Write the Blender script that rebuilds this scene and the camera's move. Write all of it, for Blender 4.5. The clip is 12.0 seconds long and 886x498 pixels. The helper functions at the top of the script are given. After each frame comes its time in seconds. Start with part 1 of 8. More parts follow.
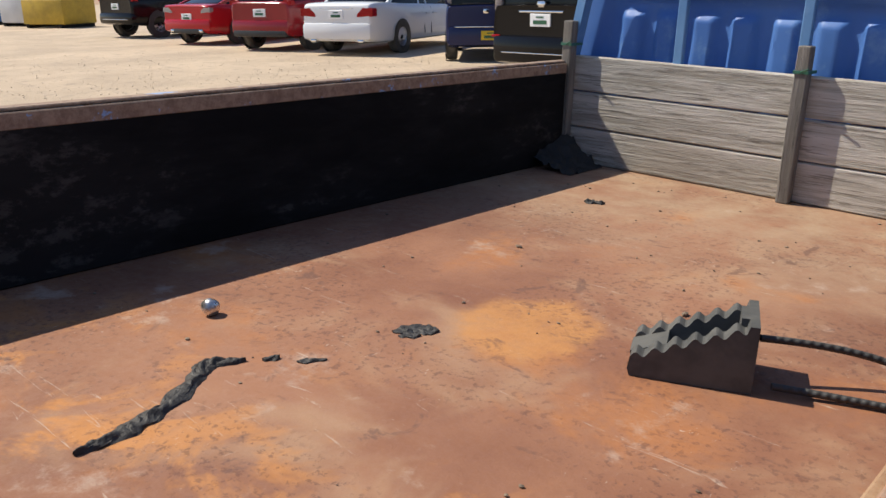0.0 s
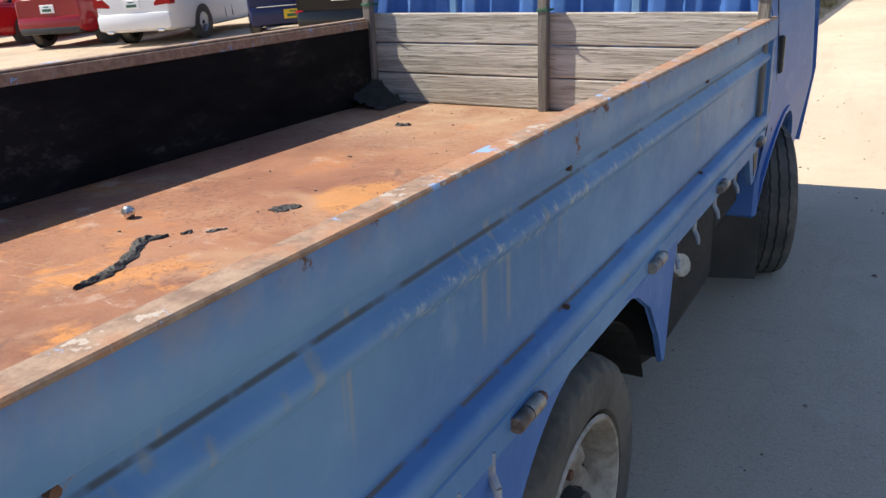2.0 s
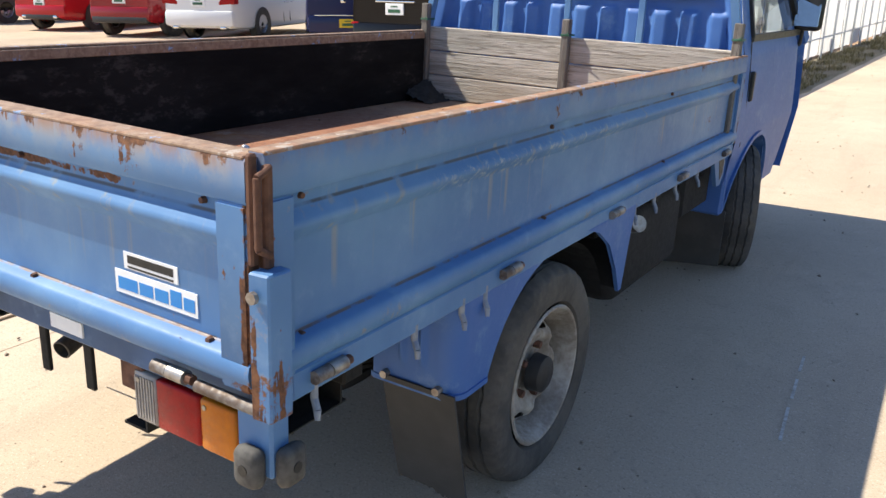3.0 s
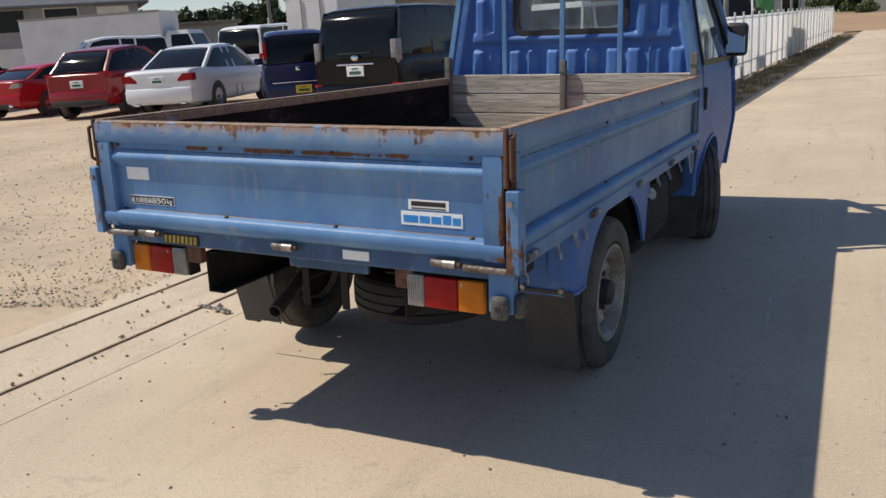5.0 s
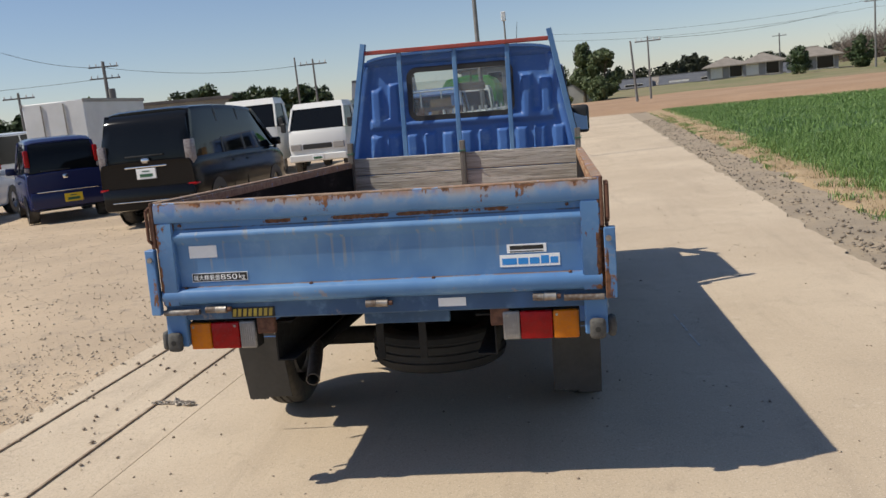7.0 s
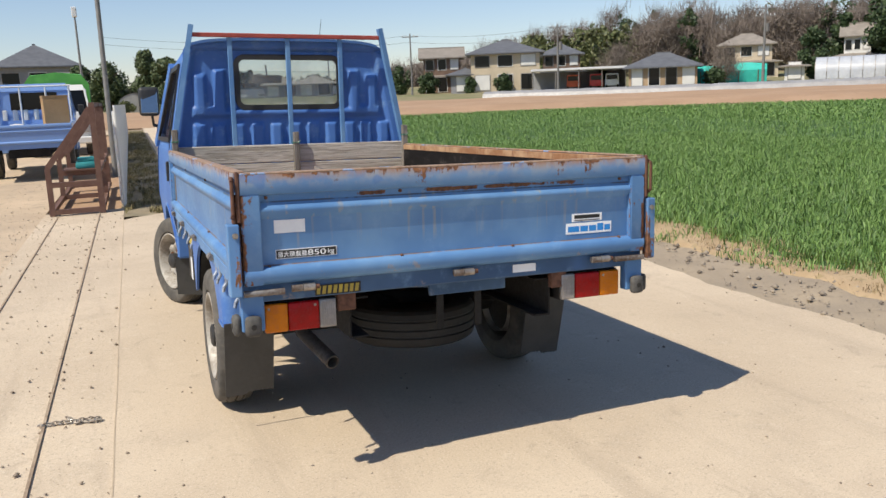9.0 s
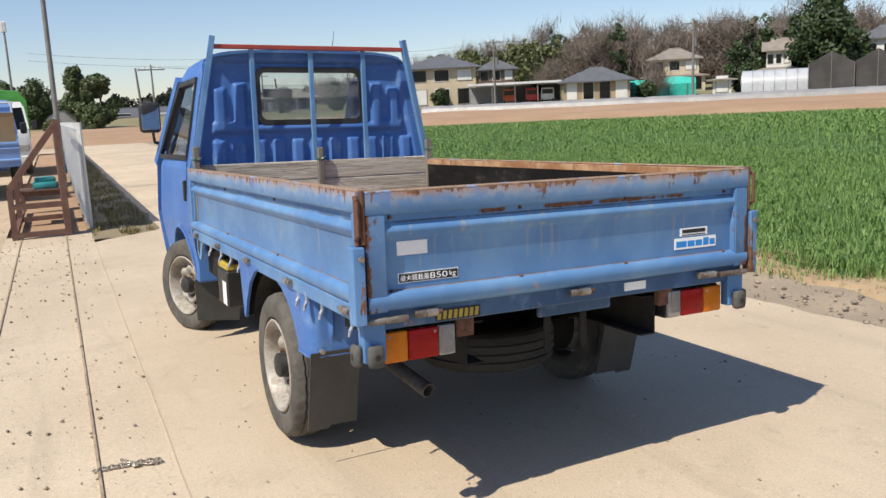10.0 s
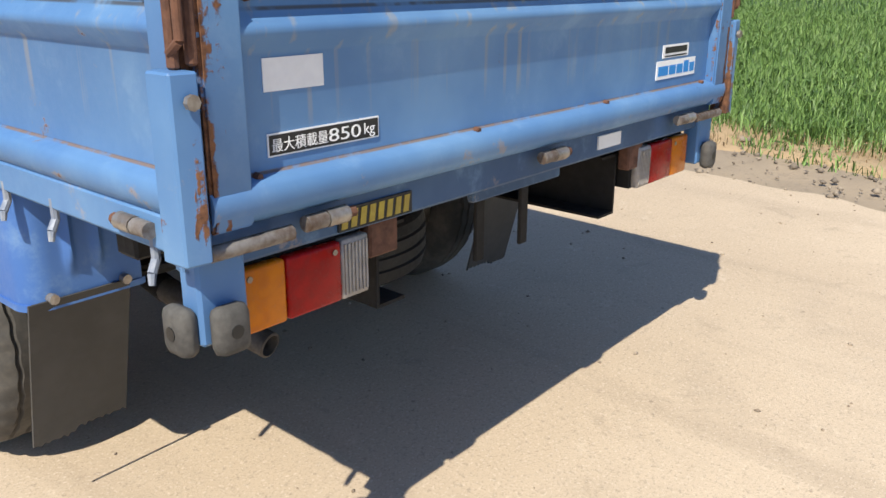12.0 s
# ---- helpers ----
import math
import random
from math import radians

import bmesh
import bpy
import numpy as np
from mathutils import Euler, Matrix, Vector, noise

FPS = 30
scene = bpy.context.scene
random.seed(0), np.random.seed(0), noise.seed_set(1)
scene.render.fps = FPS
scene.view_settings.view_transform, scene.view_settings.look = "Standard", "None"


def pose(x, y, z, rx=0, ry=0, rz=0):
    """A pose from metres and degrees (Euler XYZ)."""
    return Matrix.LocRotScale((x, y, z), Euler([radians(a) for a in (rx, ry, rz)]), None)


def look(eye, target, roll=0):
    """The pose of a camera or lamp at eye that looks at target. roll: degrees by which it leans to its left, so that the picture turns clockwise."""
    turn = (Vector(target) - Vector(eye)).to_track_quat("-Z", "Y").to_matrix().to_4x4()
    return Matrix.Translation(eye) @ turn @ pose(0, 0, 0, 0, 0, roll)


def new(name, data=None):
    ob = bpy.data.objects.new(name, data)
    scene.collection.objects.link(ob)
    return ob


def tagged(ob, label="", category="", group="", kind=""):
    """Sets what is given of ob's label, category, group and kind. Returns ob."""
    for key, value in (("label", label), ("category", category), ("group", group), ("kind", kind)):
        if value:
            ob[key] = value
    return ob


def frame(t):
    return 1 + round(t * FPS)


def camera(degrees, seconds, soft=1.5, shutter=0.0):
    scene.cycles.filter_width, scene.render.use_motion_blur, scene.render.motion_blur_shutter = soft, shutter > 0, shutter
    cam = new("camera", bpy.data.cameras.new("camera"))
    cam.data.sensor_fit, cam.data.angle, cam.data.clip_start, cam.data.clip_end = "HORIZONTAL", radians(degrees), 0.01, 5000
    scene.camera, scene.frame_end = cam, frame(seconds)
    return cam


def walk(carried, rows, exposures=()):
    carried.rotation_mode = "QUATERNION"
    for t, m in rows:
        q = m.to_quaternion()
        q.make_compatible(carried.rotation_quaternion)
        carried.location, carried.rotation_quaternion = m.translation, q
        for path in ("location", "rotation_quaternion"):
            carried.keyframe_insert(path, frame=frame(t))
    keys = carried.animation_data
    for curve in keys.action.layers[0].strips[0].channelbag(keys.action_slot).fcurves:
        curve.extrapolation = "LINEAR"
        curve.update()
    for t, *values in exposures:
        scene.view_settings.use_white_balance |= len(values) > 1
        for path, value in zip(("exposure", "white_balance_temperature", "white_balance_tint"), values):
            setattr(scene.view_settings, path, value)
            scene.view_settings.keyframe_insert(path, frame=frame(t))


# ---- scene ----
cam = camera(56.3, 12.0)
PATH = [
    (0, (0.882, 0.419, 1.334), (-0.414, 1.815, 0.725), -0.8),
    (0.5, (0.772, 0.479, 1.335), (-0.229, 2.099, 0.725), -2.3),
    (1, (0.768, 0.378, 1.306), (-0.043, 2.11, 0.718), -1.6),
    (1.5, (0.979, 0.099, 1.327), (0.093, 1.789, 0.729), -4.8),
    (2, (1.264, -0.127, 1.324), (0.303, 1.491, 0.647), -4.6),
    (2.5, (1.481, -0.518, 1.356), (0.511, 1.083, 0.652), -2.0),
    (3, (1.666, -0.805, 1.346), (0.647, 0.797, 0.719), 0.4),
    (3.5, (1.775, -1.145, 1.358), (0.743, 0.462, 0.764), -0.4),
    (3.7, (1.788, -1.29, 1.372), (0.752, 0.319, 0.791), -1.0),
    (5.3, (1.632, -2.177, 1.366), (0.78, -0.427, 0.905), -4.5),
    (5.5, (1.521, -2.241, 1.37), (0.709, -0.462, 0.954), -4.9),
    (6, (1.179, -2.436, 1.417), (0.547, -0.574, 1.052), -8.3),
    (6.5, (0.917, -2.674, 1.408), (0.486, -0.751, 1.063), -6.4),
    (6.7, (0.864, -2.754, 1.394), (0.474, -0.821, 1.058), -6.1),
    (8.3, (-0.555, -2.768, 1.342), (-0.182, -0.833, 0.999), -4.3),
    (8.5, (-0.751, -2.746, 1.341), (-0.254, -0.84, 0.99), -3.5),
    (9, (-1.146, -2.72, 1.384), (-0.414, -0.896, 1.011), -2.3),
    (9.5, (-1.439, -2.513, 1.382), (-0.651, -0.718, 0.984), -1.8),
    (10, (-1.646, -2.299, 1.398), (-0.768, -0.535, 1.053), -2.7),
    (10.5, (-1.735, -2.065, 1.444), (-0.752, -0.34, 1.205), -3.5),
    (11, (-1.618, -1.675, 1.323), (-0.545, -0.032, 0.938), 0.6),
    (11.5, (-1.511, -1.268, 1.23), (-0.238, 0.156, 0.637), 2.1),
    (12, (-1.325, -0.868, 1.133), (0.095, 0.352, 0.429), 0.2),
]
EXPOSURES = [(0, .15), (.5, .35), (1, .43), (1.5, .4), (2, .58), (2.5, .75), (3, .6), (3.5, .42), (4.5, 0), (5.5, -.3), (6.5, -.3), (7.5, -.1), (8.5, .03), (9, .1), (9.5, .12), (10.5, .12), (11.2, .22), (12, .25)]
walk(cam, [(t, look(eye, target, roll)) for t, eye, target, roll in PATH], EXPOSURES)


# ---- sky, sun ----
world = bpy.data.worlds.new("world")
scene.world = world
world.use_nodes = True
wt = world.node_tree
sky = wt.nodes.new("ShaderNodeTexSky")
sky.sky_type, sky.sun_disc = "NISHITA", False
sky.sun_elevation, sky.sun_rotation = radians(53.5), radians(251)
sky.air_density, sky.dust_density, sky.ozone_density = 1.0, 0.25, 4.5
haze = wt.nodes.new("ShaderNodeMix")
haze.data_type, haze.blend_type = "RGBA", "MULTIPLY"
haze.inputs[0].default_value, haze.inputs[7].default_value = 1.0, (1.09, 1.0, 1.0, 1)
wt.links.new(sky.outputs[0], haze.inputs[6])
wt.links.new(haze.outputs[2], wt.nodes["Background"].inputs[0])
wt.nodes["Background"].inputs[1].default_value = 0.115
sun = new("sun", bpy.data.lights.new("sun", "SUN"))
sun.data.energy, sun.data.angle, sun.data.color = 5.0, radians(0.53), (1.0, 0.92, 0.785)
sun.matrix_world = look((-71, -24, 100), (0, 0, 0))
scene.view_settings.exposure = 0.0


# ---- node helpers ----
class Mat:
    """A node material with a few shorthands."""

    def __init__(self, name, rough=0.6, metal=0.0, spec=0.5):
        self.m = bpy.data.materials.new(name)
        self.m.use_nodes = True
        self.t = self.m.node_tree
        self.b = self.t.nodes["Principled BSDF"]
        self.b.inputs["Roughness"].default_value = rough
        self.b.inputs["Metallic"].default_value = metal
        self.b.inputs["Specular IOR Level"].default_value = spec
        self.co = self.t.nodes.new("ShaderNodeTexCoord").outputs["Object"]

    def put(self, socket, v):
        if isinstance(v, bpy.types.NodeSocket):
            self.t.links.new(v, socket)
        elif isinstance(v, tuple) and len(v) == 3 and socket.type == "RGBA":
            socket.default_value = (*v, 1)
        else:
            socket.default_value = v

    def math(self, op, a, b=0.0, clamp=False):
        n = self.t.nodes.new("ShaderNodeMath")
        n.operation, n.use_clamp = op, clamp
        self.put(n.inputs[0], a), self.put(n.inputs[1], b)
        return n.outputs[0]

    def noise(self, scale, detail=4.0, rough=0.6, stretch=None, dist=0.0, co=None):
        src = co or self.co
        if stretch:
            mp = self.t.nodes.new("ShaderNodeMapping")
            mp.inputs["Scale"].default_value = stretch
            self.put(mp.inputs["Vector"], src)
            src = mp.outputs[0]
        n = self.t.nodes.new("ShaderNodeTexNoise")
        self.put(n.inputs["Vector"], src)
        n.inputs["Scale"].default_value, n.inputs["Detail"].default_value = scale, detail
        n.inputs["Roughness"].default_value, n.inputs["Distortion"].default_value = rough, dist
        return n.outputs["Fac"]

    def voronoi(self, scale, feature="F1", out="Distance", rnd=1.0):
        n = self.t.nodes.new("ShaderNodeTexVoronoi")
        n.feature = feature
        self.put(n.inputs["Vector"], self.co)
        n.inputs["Scale"].default_value, n.inputs["Randomness"].default_value = scale, rnd
        return n.outputs[out]

    def step(self, v, lo, hi, a=0.0, b=1.0):
        n = self.t.nodes.new("ShaderNodeMapRange")
        n.interpolation_type = "SMOOTHSTEP"
        self.put(n.inputs["Value"], v)
        for k, x in zip(("From Min", "From Max", "To Min", "To Max"), (lo, hi, a, b)):
            n.inputs[k].default_value = x
        return n.outputs[0]

    def mix(self, f, a, b):
        n = self.t.nodes.new("ShaderNodeMix")
        n.data_type = "RGBA"
        self.put(n.inputs[0], f), self.put(n.inputs[6], a), self.put(n.inputs[7], b)
        return n.outputs[2]

    def xyz(self):
        n = self.t.nodes.new("ShaderNodeSeparateXYZ")
        self.put(n.inputs[0], self.co)
        return n.outputs

    def random(self):
        return self.t.nodes.new("ShaderNodeObjectInfo").outputs["Random"]

    def island(self):
        return self.t.nodes.new("ShaderNodeNewGeometry").outputs["Random Per Island"]

    def color(self, c):
        self.put(self.b.inputs["Base Color"], c)
        return self

    def rough(self, r):
        self.put(self.b.inputs["Roughness"], r)
        return self

    def bump(self, h, strength=0.3, dist=0.01):
        n = self.t.nodes.new("ShaderNodeBump")
        n.inputs["Strength"].default_value, n.inputs["Distance"].default_value = strength, dist
        self.put(n.inputs["Height"], h)
        self.put(self.b.inputs["Normal"], n.outputs[0])
        return self


def simple(name, c1, c2=None, scale=6.0, rough=0.6, metal=0.0, bump=0.15, fine=60.0, stretch=None):
    """Two colours mixed at two scales, with a fine relief."""
    m = Mat(name, rough, metal)
    c2 = c2 or tuple(v * 0.75 for v in c1)
    big, small = m.noise(scale, 3, stretch=stretch), m.noise(fine, 3, stretch=stretch)
    f = m.math("ADD", m.math("MULTIPLY", big, 0.65), m.math("MULTIPLY", small, 0.35))
    m.color(m.mix(m.step(f, 0.35, 0.65), c1, c2))
    m.rough(m.step(small, 0.3, 0.7, max(rough - 0.08, 0.02), min(rough + 0.1, 1)))
    if bump:
        m.bump(small, bump, 0.004)
    return m.m


def blue_paint(name, top_rust=False, worn=0.0, deep=(0.088, 0.205, 0.420), pale_blue=(0.150, 0.292, 0.500), gate=False, ends=0.0, edge=""):
    """Sun-faded blue truck paint with rust that creeps from edges and runs down in streaks."""
    m = Mat(name, 0.48, 0.0, 0.3)
    x, y, z = m.xyz()
    base = m.mix(m.step(m.noise(2.2, 4), 0.35, 0.7), deep, pale_blue)
    base = m.mix(m.step(m.noise(9, 5, 0.7), 0.52, 0.75, 0, 0.55), base, (0.20, 0.335, 0.525))
    base = m.mix(m.step(m.noise(3.5, 3, stretch=(1, 1, 0.25)), 0.55, 0.75, 0, 0.5), base, (0.07, 0.165, 0.39))
    grain = m.noise(55, 5, 0.7)
    patch = m.noise(7, 6, 0.72)
    both = m.math("ADD", m.math("MULTIPLY", patch, 0.75), m.math("MULTIPLY", grain, 0.25))
    rust = m.step(both, 0.66 - worn, 0.70 - worn)
    if top_rust:
        # rim rust and pale wash are weaker on the offside
        worn_side = m.step(x, 0.74, 0.77, 1, 0.45)
        lip = m.math("MULTIPLY", worn_side, m.step(z, 1.088, 1.118))
        streak = m.noise(30, 4, 0.6, stretch=(1, 1, 0.06))
        run = m.math("MULTIPLY", worn_side, m.math("MULTIPLY", m.step(z, 1.035, 1.11), m.step(streak, 0.48, 0.62)))
        high = m.math("ADD", m.math("MULTIPLY", lip, 0.10), m.math("MULTIPLY", run, 0.14))
        rust = m.math("MAXIMUM", rust, m.step(m.math("ADD", both, high), 0.62, 0.67))
        pale = m.math("MULTIPLY", m.step(z, 1.05, 1.10), m.step(m.noise(16, 5, 0.7), 0.42, 0.6, 0.15, 0.7))
        base = m.mix(m.math("MULTIPLY", pale, worn_side), base, (0.33, 0.345, 0.35))
        soft = m.math("MULTIPLY", m.step(z, 1.078, 1.118), m.step(m.noise(24, 5, 0.7, stretch=(1, 1, 0.25)), 0.36, 0.60, 0.25, 0.95))
        base = m.mix(m.math("MULTIPLY", soft, worn_side), base, (0.30, 0.165, 0.090))
        # leftover patches of deep blue on the bleached band
        base = m.mix(m.math("MULTIPLY", m.step(z, 1.05, 1.06), m.step(m.noise(9, 3, 0.5), 0.60, 0.68, 0, 0.55)), base, (0.075, 0.175, 0.42))
    if ends:
        # rust that gathers at the foot of an upright and runs down it
        foot = m.step(z, 0.742, 0.80, 0.17 * ends, 0)
        runs = m.step(m.noise(30, 4, 0.6, stretch=(1, 1, 0.10)), 0.50, 0.62, 0, 0.20 * ends)
        rust = m.math("MAXIMUM", rust, m.step(m.math("ADD", both, m.math("ADD", foot, runs)), 0.64, 0.69))
    if edge:
        # rust eating in from the outer edge of an upright
        rim = m.step(m.math("ABSOLUTE", x), 0.762, 0.785, 0, 0.24) if edge == "x" else m.step(y, 0.004, 0.034, 0.24, 0)
        rust = m.math("MAXIMUM", rust, m.step(m.math("ADD", both, rim), 0.64, 0.70))
    rcol = m.mix(m.step(grain, 0.3, 0.7), (0.065, 0.032, 0.022), (0.225, 0.110, 0.060))
    rcol = m.mix(m.step(m.noise(13, 4, 0.7), 0.52, 0.68, 0, 0.5), rcol, (0.36, 0.155, 0.060))
    halo = m.step(both, 0.60 - worn, 0.68 - worn, 0, 0.5)
    base = m.mix(halo, base, (0.42, 0.33, 0.24))
    if gate:
        # brown line along the lower groove, flaked lettering on the offside ridge
        line = m.math("MULTIPLY", m.step(z, 0.8025, 0.804), m.step(z, 0.806, 0.809, 1, 0))
        base = m.mix(m.math("MULTIPLY", line, m.step(m.noise(11, 4, 0.7), 0.36, 0.52, 0, 0.85)), base, (0.20, 0.13, 0.08))
        low_run = m.math("MULTIPLY", m.step(z, 0.77, 0.80, 1, 0), m.step(m.noise(14, 5, 0.7), 0.60, 0.66, 0, 0.5))
        base = m.mix(low_run, base, (0.36, 0.27, 0.18))
        drip = m.math("MULTIPLY", m.math("MULTIPLY", m.step(z, 0.84, 0.90), m.step(z, 1.025, 1.035, 1, 0)), m.step(m.noise(38, 3, 0.5, stretch=(1, 1, 0.03)), 0.58, 0.72, 0, 0.5))
        base = m.mix(drip, base, (0.34, 0.32, 0.26))
        # dark rust that flakes along the fold below the top band
        torn = m.math("ADD", m.noise(9, 6, 0.75, stretch=(1, 1, 0.5)), m.math("MULTIPLY", m.noise(60, 4, 0.7), 0.35))
        fold = m.math("MULTIPLY", m.step(z, 1.016, 1.030), m.step(z, 1.036, 1.043, 1, 0))
        part_way = m.math("ADD", m.math("MULTIPLY", m.step(x, -0.18, -0.10), m.step(x, 0.46, 0.52, 1, 0)), m.math("MULTIPLY", m.step(x, -0.42, -0.36), m.step(x, -0.30, -0.26, 1, 0)), True)
        rust = m.math("MAXIMUM", rust, m.step(m.math("ADD", torn, m.math("MULTIPLY", m.math("MULTIPLY", fold, part_way), 0.36)), 0.90, 0.96))
        seam = m.math("MULTIPLY", m.step(z, 1.015, 1.018), m.step(z, 1.020, 1.023, 1, 0))
        base = m.mix(m.math("MULTIPLY", seam, m.step(m.noise(6, 4, 0.7), 0.40, 0.5, 0.2, 0.85)), base, (0.06, 0.06, 0.06))
        under = m.math("MULTIPLY", m.step(m.noise(26, 4, 0.6, stretch=(1, 1, 0.03)), 0.60, 0.70, 0, 0.55), m.math("MULTIPLY", part_way, m.math("MULTIPLY", m.step(z, 0.84, 0.90), m.step(z, 1.015, 1.025, 1, 0))))
        base = m.mix(under, base, (0.36, 0.33, 0.22))
        band = m.math("MULTIPLY", m.step(z, 0.952, 0.968), m.step(z, 0.998, 1.008, 1, 0))
        span = m.math("MULTIPLY", m.step(y, 0.38, 0.62), m.step(y, 1.35, 1.6, 1, 0))
        flake = m.math("MULTIPLY", m.math("MULTIPLY", band, span), m.math("MULTIPLY", m.step(x, 0.70, 0.72), m.step(m.noise(34, 4, 0.7, stretch=(1, 1.4, 1)), 0.52, 0.62, 0, 0.7)))
        base = m.mix(flake, base, (0.44, 0.47, 0.45))
    m.color(m.mix(rust, base, rcol))
    m.rough(m.math("ADD", m.math("MULTIPLY", rust, 0.4), m.step(grain, 0.2, 0.8, 0.40, 0.56), True))
    m.bump(m.math("ADD", m.math("MULTIPLY", rust, 0.6), m.math("MULTIPLY", patch, 0.2)), 0.25, 0.006)
    return m.m


def rust_floor():
    """The bed's steel floor: brown rust, orange spots, pale scuffs and dark pits."""
    m = Mat("rusty_steel_floor", 0.8)
    x, y, z = m.xyz()
    n1, n2, n3 = m.noise(1.6, 5, 0.6), m.noise(6, 6, 0.7), m.noise(45, 5, 0.7)
    c = m.mix(m.step(n1, 0.32, 0.68), (0.20, 0.078, 0.042), (0.33, 0.155, 0.085))
    c = m.mix(m.step(m.noise(2.4, 4, 0.65, dist=0.6), 0.50, 0.70, 0, 0.8), c, (0.40, 0.24, 0.14))
    c = m.mix(m.step(m.noise(3.1, 5, 0.65, dist=0.3), 0.54, 0.70, 0, 0.8), c, (0.40, 0.155, 0.05))
    # orange rust blooms at the nearside rear
    bloom = m.math("MULTIPLY", m.step(y, 0.75, 1.25, 1, 0), m.step(m.noise(5.2, 5, 0.65, dist=0.5), 0.50, 0.62, 0, 0.85))
    c = m.mix(bloom, c, (0.52, 0.22, 0.06))
    # a round orange spot
    dx, dy = m.math("DIVIDE", m.math("SUBTRACT", x, 0.045), 0.125), m.math("DIVIDE", m.math("SUBTRACT", y, 1.49), 0.15)
    r = m.math("SQRT", m.math("ADD", m.math("MULTIPLY", dx, dx), m.math("MULTIPLY", dy, dy)))
    r = m.math("ADD", r, m.math("MULTIPLY", m.math("SUBTRACT", n2, 0.5), 1.1))
    spot = m.math("MULTIPLY", m.step(r, 0.72, 1.12, 0.85, 0), m.step(m.noise(22, 5, 0.7), 0.25, 0.6, 0.55, 1))
    c = m.mix(spot, c, (0.50, 0.23, 0.072))
    # dusty, paler towards the headboard
    c = m.mix(m.math("MULTIPLY", m.step(y, 1.6, 2.6), m.step(n2, 0.3, 0.65, 0.15, 0.8)), c, (0.41, 0.29, 0.185))
    c = m.mix(m.step(n2, 0.59, 0.72, 0, 0.65), c, (0.46, 0.34, 0.26))
    scratch = m.noise(20, 4, 0.7, stretch=(0.25, 2.5, 1), dist=1.5)
    c = m.mix(m.step(scratch, 0.64, 0.73, 0, 0.55), c, (0.55, 0.45, 0.36))
    scuff = m.noise(26, 5, 0.75, stretch=(1.6, 0.5, 1), dist=2.5)
    c = m.mix(m.math("MULTIPLY", m.step(scuff, 0.62, 0.70, 0, 0.7), m.step(m.noise(2.7, 2), 0.5, 0.62)), c, (0.58, 0.47, 0.38))
    speck = m.noise(80, 4, 0.7)
    pits = m.math("MULTIPLY", m.step(speck, 0.54, 0.62), m.step(m.noise(2.6, 4, 0.6), 0.42, 0.58))
    c = m.mix(m.math("MULTIPLY", pits, 0.5), c, (0.085, 0.036, 0.028))
    stain = m.math("MULTIPLY", m.step(m.noise(7.5, 5, 0.7, dist=0.8), 0.60, 0.68), 0.6)
    c = m.mix(stain, c, (0.12, 0.06, 0.045))
    m.color(c)
    m.rough(m.step(n3, 0.3, 0.7, 0.6, 0.9))
    return m.bump(m.math("ADD", m.math("MULTIPLY", speck, 0.5), m.math("MULTIPLY", n2, 0.5)), 0.45, 0.004).m


def weathered_wood(name, light, dark, axis=0):
    m = Mat(name, 0.85)
    st = [13, 13, 13]
    st[axis] = 0.7
    big = [5, 5, 5]
    big[axis] = 0.6
    g = m.noise(3.0, 6, 0.7, stretch=tuple(st), dist=1.1)
    fine = m.noise(9, 5, 0.75, stretch=tuple(st))
    tone = m.noise(2.0, 4, 0.6, stretch=tuple(big))
    c = m.mix(m.step(g, 0.36, 0.62), dark, light)
    c = m.mix(m.step(tone, 0.45, 0.7, 0, 0.6), c, tuple(v * 0.7 for v in dark))
    c = m.mix(m.step(fine, 0.53, 0.63, 0, 0.8), c, tuple(v * 0.35 for v in dark))
    c = m.mix(m.math("MULTIPLY", m.random(), 0.25), c, dark)
    knots = m.step(m.voronoi(2.3), 0.03, 0.07)
    c = m.mix(m.math("SUBTRACT", 1.0, knots), c, tuple(v * 0.3 for v in dark))
    m.color(c)
    return m.bump(m.math("ADD", g, fine), 0.8, 0.006).m


def black_board():
    """Dark, stained board lining with scuffs."""
    m = Mat("dark_board_lining", 0.85, 0.0, 0.12)
    n = m.noise(3, 5, 0.7, stretch=(1, 0.5, 1.6))
    f = m.noise(26, 5, 0.75, stretch=(1, 0.5, 1))
    c = m.mix(m.step(n, 0.35, 0.7), (0.006, 0.006, 0.0065), (0.018, 0.017, 0.017))
    c = m.mix(m.math("MULTIPLY", m.step(n, 0.50, 0.64), m.step(f, 0.50, 0.64, 0, 0.8)), c, (0.062, 0.057, 0.052))
    m.color(c)
    return m.bump(f, 0.3, 0.004).m


